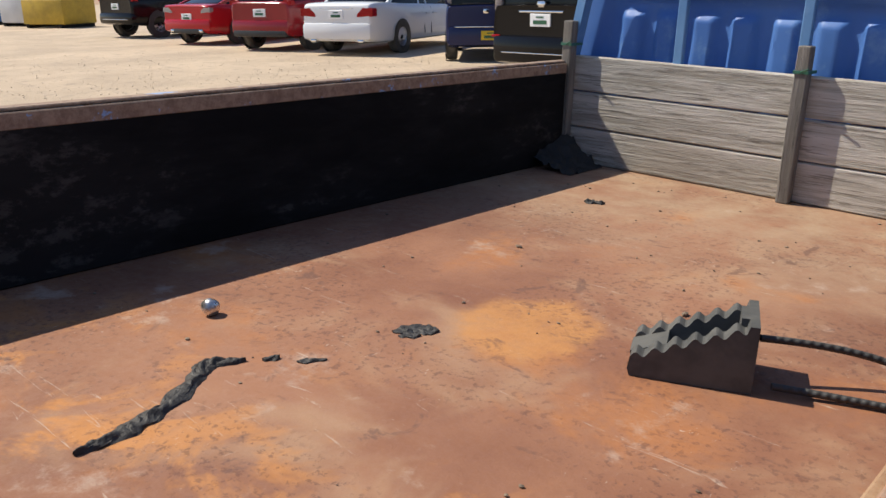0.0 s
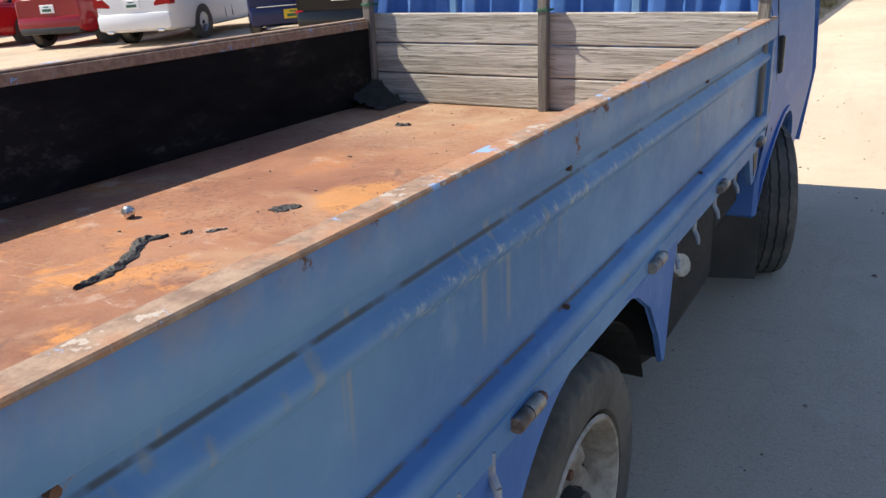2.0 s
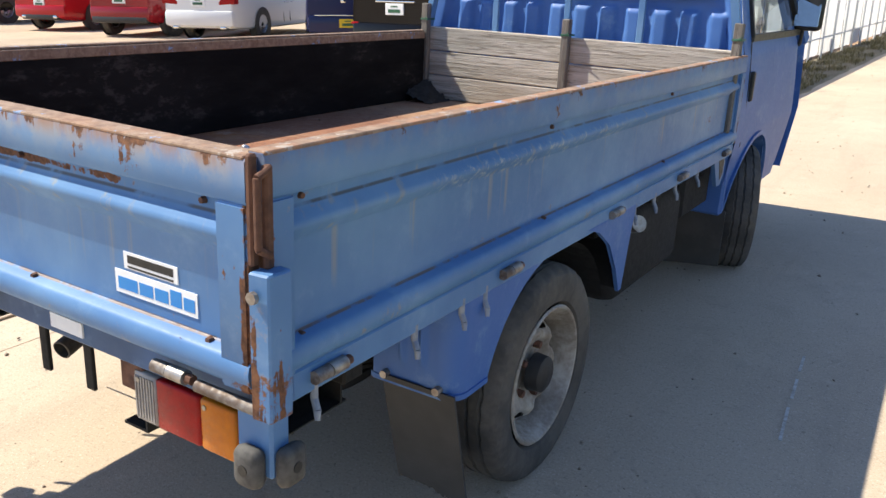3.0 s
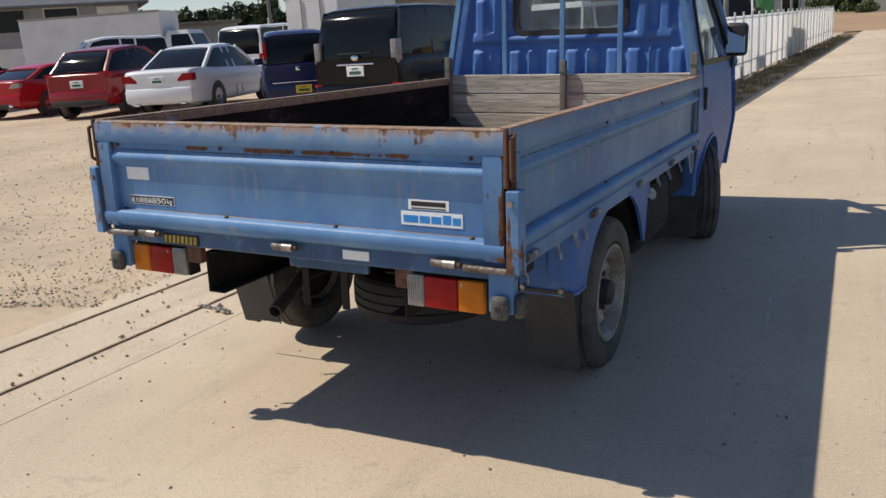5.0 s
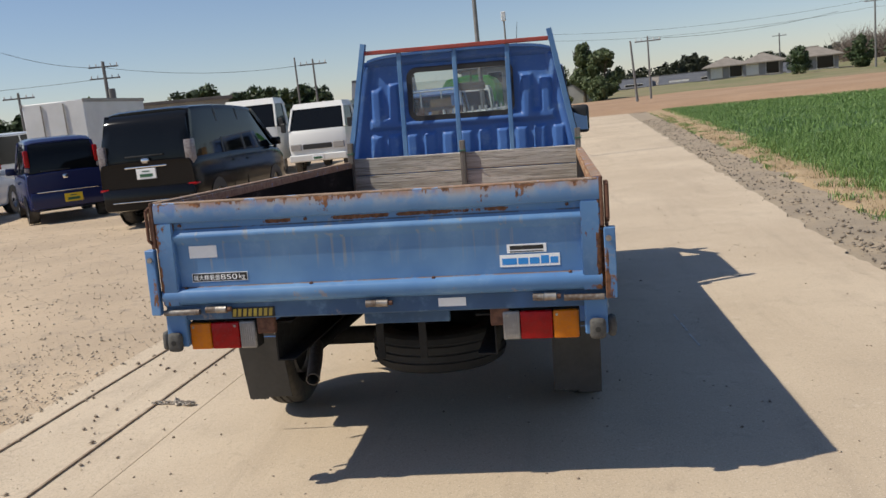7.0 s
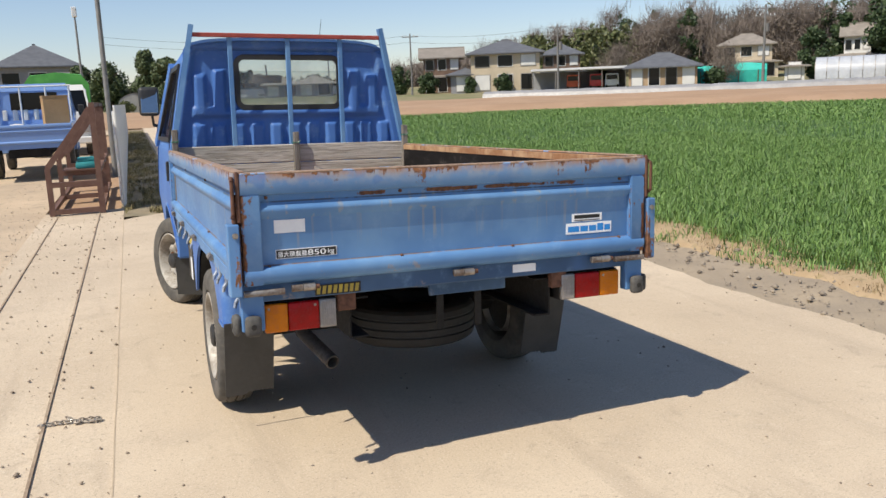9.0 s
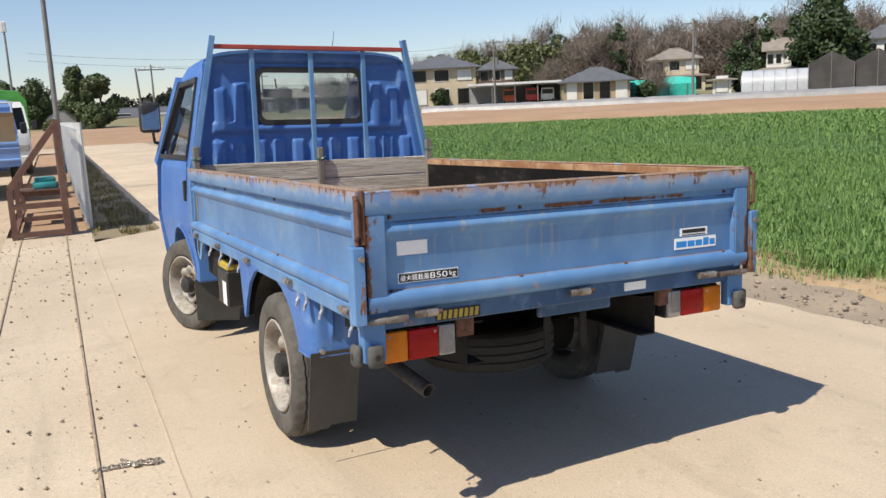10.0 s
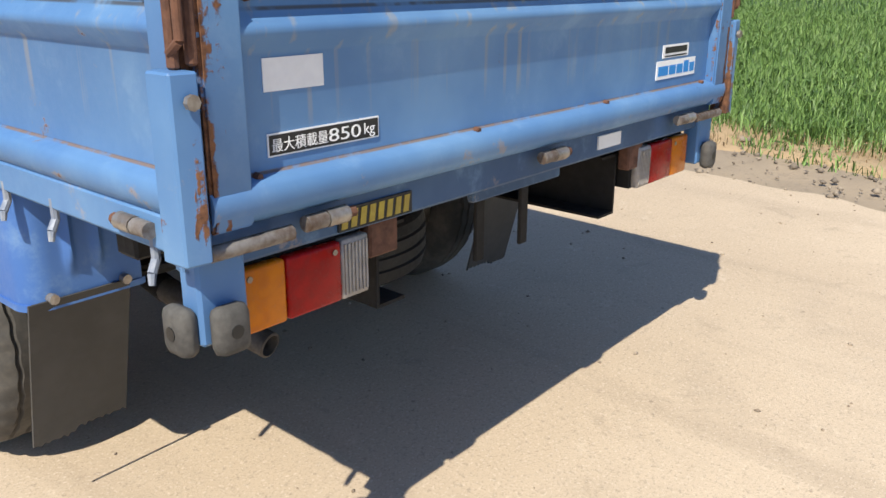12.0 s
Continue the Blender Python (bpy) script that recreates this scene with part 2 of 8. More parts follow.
def ground_mat():
    """Pale compacted concrete road with sandy dust and dark specks."""
    m = Mat("pale_concrete", 0.9)
    a, b, c3 = m.noise(0.35, 5, 0.6), m.noise(2.3, 5, 0.65), m.noise(60, 4, 0.7)
    c = m.mix(m.step(a, 0.35, 0.68), (0.49, 0.395, 0.285), (0.60, 0.495, 0.365))
    c = m.mix(m.step(b, 0.5, 0.75, 0, 0.6), c, (0.42, 0.34, 0.25))
    c = m.mix(m.step(m.noise(9, 6, 0.75), 0.56, 0.72, 0, 0.5), c, (0.66, 0.565, 0.435))
    c = m.mix(m.step(c3, 0.55, 0.67, 0, 0.5), c, (0.27, 0.22, 0.17))
    # tyre-dark drag marks along the road, blotches, grit and hairline cracks
    drag = m.noise(1.6, 5, 0.65, stretch=(2.2, 0.22, 1), dist=0.4)
    c = m.mix(m.step(drag, 0.52, 0.72, 0, 0.45), c, (0.37, 0.295, 0.215))
    blot = m.math("MULTIPLY", m.step(m.noise(5.5, 6, 0.75, dist=0.8), 0.57, 0.70), 0.5)
    c = m.mix(blot, c, (0.35, 0.28, 0.205))
    grit = m.noise(150, 3, 0.7)
    c = m.mix(m.step(grit, 0.54, 0.64, 0, 0.45), c, (0.27, 0.215, 0.16))
    c = m.mix(m.step(m.noise(110, 3, 0.7), 0.56, 0.66, 0, 0.45), c, (0.74, 0.65, 0.52))
    dots = m.math("MULTIPLY", m.step(m.voronoi(14), 0.06, 0.11, 1, 0), m.step(m.noise(3.3, 3), 0.52, 0.60))
    c = m.mix(m.math("MULTIPLY", dots, 0.6), c, (0.22, 0.175, 0.13))
    m.color(c)
    return m.bump(m.math("ADD", m.math("MULTIPLY", m.math("ADD", c3, grit), 0.5), b), 0.4, 0.006).m


def dirt_mat(name, c1, c2, c4, scale=0.5):
    m = Mat(name, 0.95)
    a, b, c3 = m.noise(scale, 6, 0.65), m.noise(scale * 8, 6, 0.7), m.noise(38, 5, 0.75)
    c = m.mix(m.step(a, 0.35, 0.65), c1, c2)
    c = m.mix(m.step(b, 0.5, 0.68, 0, 0.7), c, c4)
    c = m.mix(m.step(c3, 0.58, 0.7, 0, 0.55), c, tuple(v * 0.5 for v in c1))
    m.color(c)
    return m.bump(m.math("ADD", b, m.math("MULTIPLY", c3, 0.6)), 0.5, 0.02).m


def leaf_mat(name, c1, c2, rough=0.6):
    m = Mat(name, rough)
    m.color(m.mix(m.island(), c1, c2))
    m.put(m.b.inputs["Subsurface Weight"], 0.0)
    return m.m


def glass_mat(name, tint=(0.75, 0.8, 0.8), dust=0.0):
    """Pane glass: mostly clear, with a Fresnel gloss."""
    m = Mat(name, 0.03)
    t = m.t
    tr, gl, mx, lw = (t.nodes.new(k) for k in ("ShaderNodeBsdfTransparent", "ShaderNodeBsdfGlossy", "ShaderNodeMixShader", "ShaderNodeFresnel"))
    tr.inputs[0].default_value = (*tint, 1)
    gl.inputs["Roughness"].default_value = 0.03
    lw.inputs[0].default_value = 1.6
    t.links.new(lw.outputs[0], mx.inputs[0])
    t.links.new(tr.outputs[0], mx.inputs[1])
    t.links.new(gl.outputs[0], mx.inputs[2])
    out = mx.outputs[0]
    if dust:
        # a pale film: dust, plus the bright sky's reflection put into the colour
        df, over = t.nodes.new("ShaderNodeBsdfDiffuse"), t.nodes.new("ShaderNodeMixShader")
        df.inputs[0].default_value = (0.55, 0.55, 0.54, 1)
        m.put(over.inputs[0], m.step(m.noise(7, 4, 0.6), 0.3, 0.7, dust * 0.6, dust * 1.4))
        t.links.new(out, over.inputs[1]), t.links.new(df.outputs[0], over.inputs[2])
        out = over.outputs[0]
    t.links.new(out, t.nodes["Material Output"].inputs[0])
    return m.m


def car_paint(name, c, rough=0.18, metal=0.0, spec=0.35, coat=0.2):
    m = Mat(name, rough, metal)
    m.color(m.mix(m.step(m.noise(1.5, 4), 0.4, 0.75, 0, 0.35), c, tuple(min(1, v * 1.12 + 0.003) for v in c)))
    m.put(m.b.inputs["Coat Weight"], coat)
    m.b.inputs["Specular IOR Level"].default_value = spec
    return m.m


BLUE = blue_paint("faded_blue_paint")
BLUE_TOP = blue_paint("faded_blue_paint_rusty_rim", True, 0.0, gate=True)
BLUE_CAB = blue_paint("cab_blue_paint", False, -0.35, (0.058, 0.150, 0.42), (0.082, 0.190, 0.47))
RUST = blue_paint("rusted_blue_steel", False, 0.025, ends=0.65)
BLUE_END = blue_paint("faded_blue_upright", False, 0.015, ends=0.75, edge="x")
BLUE_SIDE_END = blue_paint("faded_blue_side_upright", False, 0.015, ends=0.75, edge="y")
# truck blue darkened for grime and for the shade under the tailgate
SHADED_GRIMY_BLUE = blue_paint("shaded_grimy_blue_steel", False, 0.01, (0.040, 0.090, 0.190), (0.075, 0.145, 0.265))
FLOOR = rust_floor()
WOOD = weathered_wood("grey_weathered_plank", (0.64, 0.60, 0.53), (0.34, 0.31, 0.255))
STAKE_WOOD = weathered_wood("grey_stake_wood", (0.27, 0.245, 0.215), (0.15, 0.135, 0.115), 2)
LINING = black_board()
CONCRETE = ground_mat()
DIRT = dirt_mat("sandy_dirt_yard", (0.43, 0.335, 0.235), (0.55, 0.43, 0.30), (0.30, 0.245, 0.185))
VERGE = dirt_mat("stony_verge", (0.21, 0.175, 0.11), (0.28, 0.225, 0.145), (0.14, 0.135, 0.075), 2.2)
GRIT = dirt_mat("crumbled_asphalt", (0.30, 0.245, 0.18), (0.38, 0.305, 0.215), (0.25, 0.205, 0.15), 1.4)
SOIL = dirt_mat("brown_ploughed_soil", (0.33, 0.21, 0.125), (0.40, 0.265, 0.165), (0.28, 0.18, 0.11), 0.2)
CROP_FLOOR = dirt_mat("dark_green_crop_floor", (0.030, 0.070, 0.016), (0.045, 0.10, 0.022), (0.025, 0.055, 0.014), 0.3)
DRY = dirt_mat("dry_straw_soil", (0.36, 0.255, 0.145), (0.45, 0.33, 0.20), (0.26, 0.21, 0.10), 1.6)
RUBBER = simple("black_rubber", (0.013, 0.013, 0.013), (0.028, 0.027, 0.025), 5, 0.75, 0, 0.3)
DUSTY_RUBBER = simple("dusty_tyre_rubber", (0.055, 0.052, 0.047), (0.125, 0.113, 0.096), 7, 0.85, 0, 0.3)
FLAP_RUBBER = simple("grey_mudflap_rubber", (0.036, 0.036, 0.035), (0.066, 0.065, 0.062), 5, 0.6, 0, 0.1)
CHOCK_RUBBER = simple("dusty_chock_rubber", (0.065, 0.065, 0.06), (0.115, 0.112, 0.10), 14, 0.85, 0, 0.4)
RIM = simple("dirty_cream_wheel_steel", (0.44, 0.415, 0.365), (0.23, 0.195, 0.155), 9, 0.55, 0.1, 0.2)
UNDER = simple("grimy_black_chassis", (0.006, 0.006, 0.006), (0.018, 0.0165, 0.015), 6, 0.85, 0.0, 0.3)
BARE = simple("worn_zinc_steel", (0.42, 0.40, 0.37), (0.24, 0.20, 0.17), 22, 0.45, 0.7, 0.2)
RUSTY = simple("brown_rust", (0.17, 0.080, 0.048), (0.085, 0.042, 0.030), 18, 0.85, 0.1, 0.4)
GRIMY = simple("grimy_zinc_steel", (0.27, 0.255, 0.24), (0.11, 0.075, 0.055), 26, 0.6, 0.4, 0.3)
HOOK = simple("worn_pale_hook_steel", (0.34, 0.37, 0.41), (0.20, 0.24, 0.32), 20, 0.6, 0.1)
RED_BAR = simple("faded_red_paint", (0.42, 0.075, 0.05), (0.30, 0.055, 0.04), 10, 0.5)
AMBER = simple("amber_lamp_plastic", (0.60, 0.185, 0.010), (0.50, 0.14, 0.008), 30, 0.25)
RED_LENS = simple("red_lamp_plastic", (0.36, 0.007, 0.008), (0.27, 0.005, 0.006), 30, 0.22)
CLEAR_LENS = simple("clear_lamp_plastic", (0.38, 0.36, 0.34), (0.27, 0.255, 0.24), 60, 0.25)
WHITE = simple("white_sticker", (0.86, 0.87, 0.87), (0.80, 0.81, 0.82), 20, 0.5, 0, 0)
BLACK = simple("black_print", (0.012, 0.012, 0.012), (0.02, 0.02, 0.02), 20, 0.5, 0, 0)
LOGO_BLUE = simple("bright_blue_print", (0.02, 0.22, 0.62), (0.03, 0.25, 0.62), 20, 0.5, 0, 0)
YELLOW = simple("faded_yellow_print", (0.50, 0.38, 0.05), (0.36, 0.27, 0.05), 25, 0.6, 0, 0)
for lens_mat in (AMBER, RED_LENS):
    lens_mat.node_tree.nodes["Principled BSDF"].inputs["Specular IOR Level"].default_value = 0.22
SOOTY = simple("sooty_pipe_steel", (0.10, 0.088, 0.075), (0.05, 0.042, 0.036), 14, 0.7, 0.2)
BUFFER = simple("dusty_buffer_rubber", (0.10, 0.097, 0.09), (0.055, 0.053, 0.05), 18, 0.8, 0, 0.3)
GLASS = glass_mat("window_glass")
DUSTY_SKYLIT_GLASS = glass_mat("dusty_skylit_window_glass", dust=0.22)
DARK_GLASS = car_paint("dark_car_glass", (0.006, 0.007, 0.008), 0.05, 0.0, 0.24, 0.0)
TAR = simple("black_tar_crust", (0.016, 0.015, 0.015), (0.045, 0.042, 0.038), 40, 0.6, 0, 0.8, 90)
MIRROR = simple("mirror_glass", (0.40, 0.43, 0.44), (0.34, 0.37, 0.38), 4, 0.06, 1.0, 0)
PLASTIC = simple("black_plastic", (0.018, 0.018, 0.018), (0.03, 0.03, 0.03), 8, 0.45)


# ---- mesh helpers ----
def box(bm, x0, x1, y0, y1, z0, z1, bevel=0.0, seg=1):
    vs = [bm.verts.new((x, y, z)) for z in (z0, z1) for y in (y0, y1) for x in (x0, x1)]
    fs = [bm.faces.new([vs[i] for i in f]) for f in ((0, 2, 3, 1), (4, 5, 7, 6), (0, 1, 5, 4), (2, 6, 7, 3), (0, 4, 6, 2), (1, 3, 7, 5))]
    if bevel:
        es = list({e for f in fs for e in f.edges})
        bmesh.ops.bevel(bm, geom=es, offset=bevel, segments=seg, affect="EDGES", profile=0.5)
    return bm


def tube(bm, p0, p1, r0, r1=None, seg=10, caps=True):
    p0, p1 = Vector(p0), Vector(p1)
    r1 = r0 if r1 is None else r1
    q = (p1 - p0).to_track_quat("Z", "Y")
    rings = []
    for p, r in ((p0, r0), (p1, r1)):
        rings.append([bm.verts.new(p + q @ Vector((r * math.cos(a), r * math.sin(a), 0))) for a in (2 * math.pi * k / seg for k in range(seg))])
    for k in range(seg):
        bm.faces.new((rings[0][k], rings[0][(k + 1) % seg], rings[1][(k + 1) % seg], rings[1][k]))
    if caps:
        bm.faces.new(rings[0][::-1]), bm.faces.new(rings[1])
    return bm


def bar(bm, p0, p1, w, d, up=(0, 0, 1)):
    """A rectangular bar from p0 to p1, w across and d along the other way."""
    p0, p1 = Vector(p0), Vector(p1)
    a = (p1 - p0).normalized()
    s = a.cross(Vector(up))
    s = s.normalized() if s.length > 1e-4 else Vector((1, 0, 0))
    u = s.cross(a)
    vs = [[bm.verts.new(p + s * w / 2 * i + u * d / 2 * j) for i, j in ((-1, -1), (1, -1), (1, 1), (-1, 1))] for p in (p0, p1)]
    for k in range(4):
        bm.faces.new((vs[0][k], vs[0][(k + 1) % 4], vs[1][(k + 1) % 4], vs[1][k]))
    bm.faces.new(vs[0][::-1]), bm.faces.new(vs[1])
    return bm


def prism(bm, prof, axis, a0, a1):
    """A closed profile extruded along an axis: the profile's pairs are the other two coordinates in order."""
    def at(p, a):
        q = list(p)
        q.insert(axis, a)
        return q
    lo, hi = [[bm.verts.new(at(p, a)) for p in prof] for a in (a0, a1)]
    n = len(prof)
    for k in range(n):
        bm.faces.new((lo[k], lo[(k + 1) % n], hi[(k + 1) % n], hi[k]))
    bm.faces.new(lo[::-1]), bm.faces.new(hi)
    return bm


def loft(bm, rings, closed=True, caps=True):
    vr = [[bm.verts.new(p) for p in r] for r in rings]
    n = len(vr[0])
    for a, b in zip(vr, vr[1:]):
        for k in range(n if closed else n - 1):
            bm.faces.new((a[k], a[(k + 1) % n], b[(k + 1) % n], b[k]))
    if caps and closed:
        bm.faces.new(vr[0][::-1]), bm.faces.new(vr[-1])
    return bm


def lathe(bm, prof, axis=0, seg=28, closed=False):
    """Turns pairs (along, radius) about an axis through the origin."""
    rings = []
    for a, r in prof:
        ring = []
        for k in range(seg):
            c, s = r * math.cos(2 * math.pi * k / seg), r * math.sin(2 * math.pi * k / seg)
            p = [c, s]
            p.insert(axis, a)
            ring.append(bm.verts.new(p))
        rings.append(ring)
    pairs = list(zip(rings, rings[1:])) + ([(rings[-1], rings[0])] if closed else [])
    for a, b in pairs:
        for k in range(seg):
            bm.faces.new((a[k], a[(k + 1) % seg], b[(k + 1) % seg], b[k]))
    return bm


def move(bm, m):
    bmesh.ops.transform(bm, matrix=m, verts=bm.verts)
    return bm


def part(name, bm, material, parent=None, label="", smooth=0):
    """Links a bmesh as one mesh object, under its thing or part."""
    bmesh.ops.recalc_face_normals(bm, faces=bm.faces)
    me = bpy.data.meshes.new(name)
    bm.to_mesh(me)
    bm.free()
    me.materials.append(material)
    if smooth:
        me.shade_smooth()
        me.set_sharp_from_angle(angle=radians(smooth))
    ob = new(name, me)
    if parent:
        ob.parent = parent
    if label:
        ob["label"] = label
    return ob


def thing(name, m, label, category, group="", kind=""):
    ob = new(name)
    ob.empty_display_size = 0.1
    ob.matrix_basis = m
    return tagged(ob, label, category, group, kind)


def B():
    return bmesh.new()


def raw_mesh(name, verts, faces, material, parent=None):
    """A mesh from arrays: verts n x 3, faces m x 3 or m x 4."""
    me = bpy.data.meshes.new(name)
    verts, faces = np.asarray(verts, np.float32), np.asarray(faces, np.int32)
    me.vertices.add(len(verts)), me.loops.add(faces.size), me.polygons.add(len(faces))
    me.vertices.foreach_set("co", verts.ravel())
    me.loops.foreach_set("vertex_index", faces.ravel())
    me.polygons.foreach_set("loop_start", np.arange(0, faces.size, faces.shape[1], dtype=np.int32))
    me.update(calc_edges=True)
    me.materials.append(material)
    ob = new(name, me)
    if parent:
        ob.parent = parent
    return ob


# ---- ground ----
LEAN_X = 0.031  # the road drifts to +x as it goes


def road_x(x, y):
    return x + LEAN_X * y


def wobble(y, seed, amp):
    return amp * (noise.noise((y * 0.9, seed, 0)) + 0.6 * noise.noise((y * 3.1, seed, 4)) + 0.35 * noise.noise((y * 9, seed, 8)))


def strip(name, left, right, y0, y1, z, step, material, label, lumps=0.0, cols=8, dip=0.0):
    """A sheet of ground between two edges, which are functions of y."""
    n = int((y1 - y0) / step)
    vs, fs = [], []
    for i in range(n + 1):
        y = y0 + (y1 - y0) * i / n
        a, b = left(y), right(y)
        for j in range(cols + 1):
            x = a + (b - a) * j / cols
            inner = 0 < j < cols
            vs.append((x, y, z + (lumps * noise.noise((x * 1.7, y * 1.7, 3)) + 0.5 * lumps * noise.noise((x * 6, y * 6, 5)) if inner and lumps else 0) - (0 if inner else dip)))
    for i in range(n):
        for j in range(cols):
            k = i * (cols + 1) + j
            fs.append((k, k + 1, k + cols + 2, k + cols + 1))
    ob = raw_mesh(name, vs, fs, material)
    ob.data.shade_smooth()
    return tagged(ob, label, "ground", kind="structure")


bm = B()
bmesh.ops.create_grid(bm, x_segments=1, y_segments=1, size=1500)
ground = part("ground", move(bm, Matrix.Translation((0, 0, -0.06))), SOIL)
tagged(ground, "brown farmland soil reaching to the horizon", "ground", kind="structure")


def road_right(y):
    return road_x(2.62 + 0.01 * max(y, 0), y) + wobble(y, 1.0, 0.10)


def grass_left(y):
    return road_x(3.58 + 0.03 * max(y, 0), y) + wobble(y, 2.0, 0.12)


def road_left(y):
    return road_x(-1.26 + 0.80 * min(max((y - 8.1) / 0.5, 0), 1), y) + (wobble(y, 5.0, 0.05) if y > 8 else 0)


strip("road", road_left, road_right, -9, 52, 0.0, 0.12, CONCRETE, "pale dusty concrete farm road with tyre dust", 0, 4)
strip("verge", lambda y: road_x(-1.30, y), lambda y: road_left(y) + 0.05, 8.3, 46, -0.006, 0.25, VERGE, "stony verge with dry weeds beside fence", 0.015)
strip("gravel_edge", lambda y: road_right(y) - 0.06, lambda y: grass_left(y) + 0.2, -9, 52, -0.012, 0.12, GRIT, "broken asphalt crumbs along the road edge", 0.03, 10)
strip("pavement", lambda y: road_x(-2.24, y), lambda y: road_x(-1.26, y), -9, 9.3, -0.004, 0.3, CONCRETE, "concrete strip that holds two gate rails", 0, 4)
strip("yard", lambda y: -75, lambda y: road_x(-2.24, y), -12, 40, -0.010, 0.8, DIRT, "sandy dirt car yard with tyre tracks", 0.025, 80)
strip("yard", lambda y: -75, lambda y: road_x(-1.30, y), 40, 60, -0.014, 1.0, DIRT, "sandy dirt yard beyond the cars", 0.02, 40)


def field_far(x):
    return 47 + 0.28 * x


# field ground in mottled dark green, bounded by the far track
vs, fs = [], []
NX, NY = 40, 40
for i in range(NX + 1):
    for j in range(NY + 1):
        u, v = i / NX, j / NY
        y = -40 + v * 90
        x = grass_left(y) + u * u * 62
        y = min(y, field_far(x))
        vs.append((x, y, -0.008 + 0.03 * noise.noise((x * 0.5, y * 0.5, 1)) * min(1, u * 20)))
for i in range(NX):
    for j in range(NY):
        k = i * (NY + 1) + j
        fs.append((k, k + NY + 1, k + NY + 2, k + 1))
tagged(raw_mesh("field_ground", vs, fs, CROP_FLOOR), "dark green ground below the crop", "ground", kind="structure")


RAIL = simple("sandy_rusted_rail", (0.26, 0.185, 0.125), (0.42, 0.33, 0.235), 12, 0.85, 0.1, 0.3)


def gate_rail(x):
    ob = thing("gate_rail", pose(0, 0, 0), "thin rusty steel rail set in concrete strip", "rail", "sliding gate rails", "structure")
    bm = B()
    bar(bm, (road_x(x, -8), -8, -0.008), (road_x(x, 9.2), 9.2, -0.011), 0.012, 0.03)
    part("rail_top", bm, RAIL, ob)


bm = B()
for k in range(34):
    y = -8 + 0.5 * k
    bar(bm, (road_x(-1.262, y) + wobble(y, 7.0, 0.006), y, -0.006), (road_x(-1.262, y + 0.5) + wobble(y + 0.5, 7.0, 0.006), y + 0.5, -0.006), 0.006, 0.015)
tagged(part("joint", bm, simple("dirt_in_joint", (0.47, 0.38, 0.275), (0.40, 0.32, 0.23), 9, 0.95), None), "sandy joint between road and gate strip", "joint", kind="structure")
gate_rail(-2.056)
gate_rail(-1.558)

# ---- the truck ----
TRUCK = Matrix(((0.99955, 0.0, 0.02997, 0.0008), (-0.00074, 0.99969, 0.02485, 0.0007), (-0.02996, -0.02486, 0.99924, 0.0263), (0, 0, 0, 1)))
truck = thing("pickup_truck", TRUCK, "small old blue flatbed truck with rusty drop sides", "truck")

TOP, LOW, BED = 1.115, 0.742, 0.766
# cross-section of a drop side: (outwards, height)
GATE = [(-0.034, TOP - 0.012), (-0.030, TOP), (-0.004, TOP), (0, TOP - 0.006), (0, 1.052), (-0.004, 1.046), (-0.020, 1.043), (-0.022, 1.022), (-0.015, 1.011),
        (-0.005, 1.000), (-0.002, 0.993), (-0.004, 0.985), (-0.023, 0.964), (-0.0255, 0.959), (-0.026, 0.806), (-0.020, 0.802), (-0.006, 0.800), (0.002, 0.792), (0.005, 0.778),
        (0.002, 0.762), (-0.006, 0.750), (-0.02, LOW), (-0.034, LOW), (-0.034, TOP - 0.03), (-0.0345, TOP - 0.025)]


def side_gate(name, sx, label):
    ob = new(name)
    ob.parent = truck
    ob["label"] = label
    ob.matrix_basis = pose(0, 0, -0.012)
    bm = B()
    prism(bm, [(sx * (0.80 + d), z) for d, z in GATE], 1, 0.004, 2.86)
    part("gate_panel", bm, BLUE_TOP, ob, smooth=40)
    for a0, a1 in ((0.002, 0.066), (2.80, 2.862)):
        bm = B()
        prism(bm, [(sx * (0.80 + d), z) for d, z in ((-0.034, LOW), (-0.004, LOW), (0.001, LOW + 0.006), (0.001, 1.046), (-0.034, 1.046))], 1, a0, a1)
        bmesh.ops.bevel(bm, geom=bm.edges[:], offset=0.004, segments=2, affect="EDGES")
        part("gate_upright", bm, BLUE_SIDE_END, ob, smooth=40)
    bm = B()
    box(bm, *sorted((sx * 0.7655, sx * 0.757)), 0.03, 2.75, BED + 0.013, 1.085, 0.003)
    part("lining_board", bm, LINING, ob, "black stained lining board")
    # rusty cap over the rim
    bm = B()
    box(bm, *sorted((sx * 0.764, sx * 0.799)), 0.006, 2.858, TOP - 0.004, TOP + 0.003, 0.002)
    part("rim", bm, RIMTOP, ob, "rusty top rim")
    bm = B()
    box(bm, *sorted((sx * 0.7555, sx * 0.766)), 0.02, 2.76, 1.078, TOP - 0.005, 0.002)
    part("inner_rim", bm, OCHRE_RIM if sx > 0 else RIMTOP, ob, "rusty inner rim")
    for y in (0.10, 1.0, 1.93, 2.78):
        for z in ((1.034, 0.80) if y in (0.10, 2.78) else (1.034, 0.803)):
            bm = B()
            tube(bm, (sx * 0.776, y, z), (sx * 0.786, y, z), 0.006, 0.005, 8)
            part("bolt", bm, RUSTY, ob)
    return ob


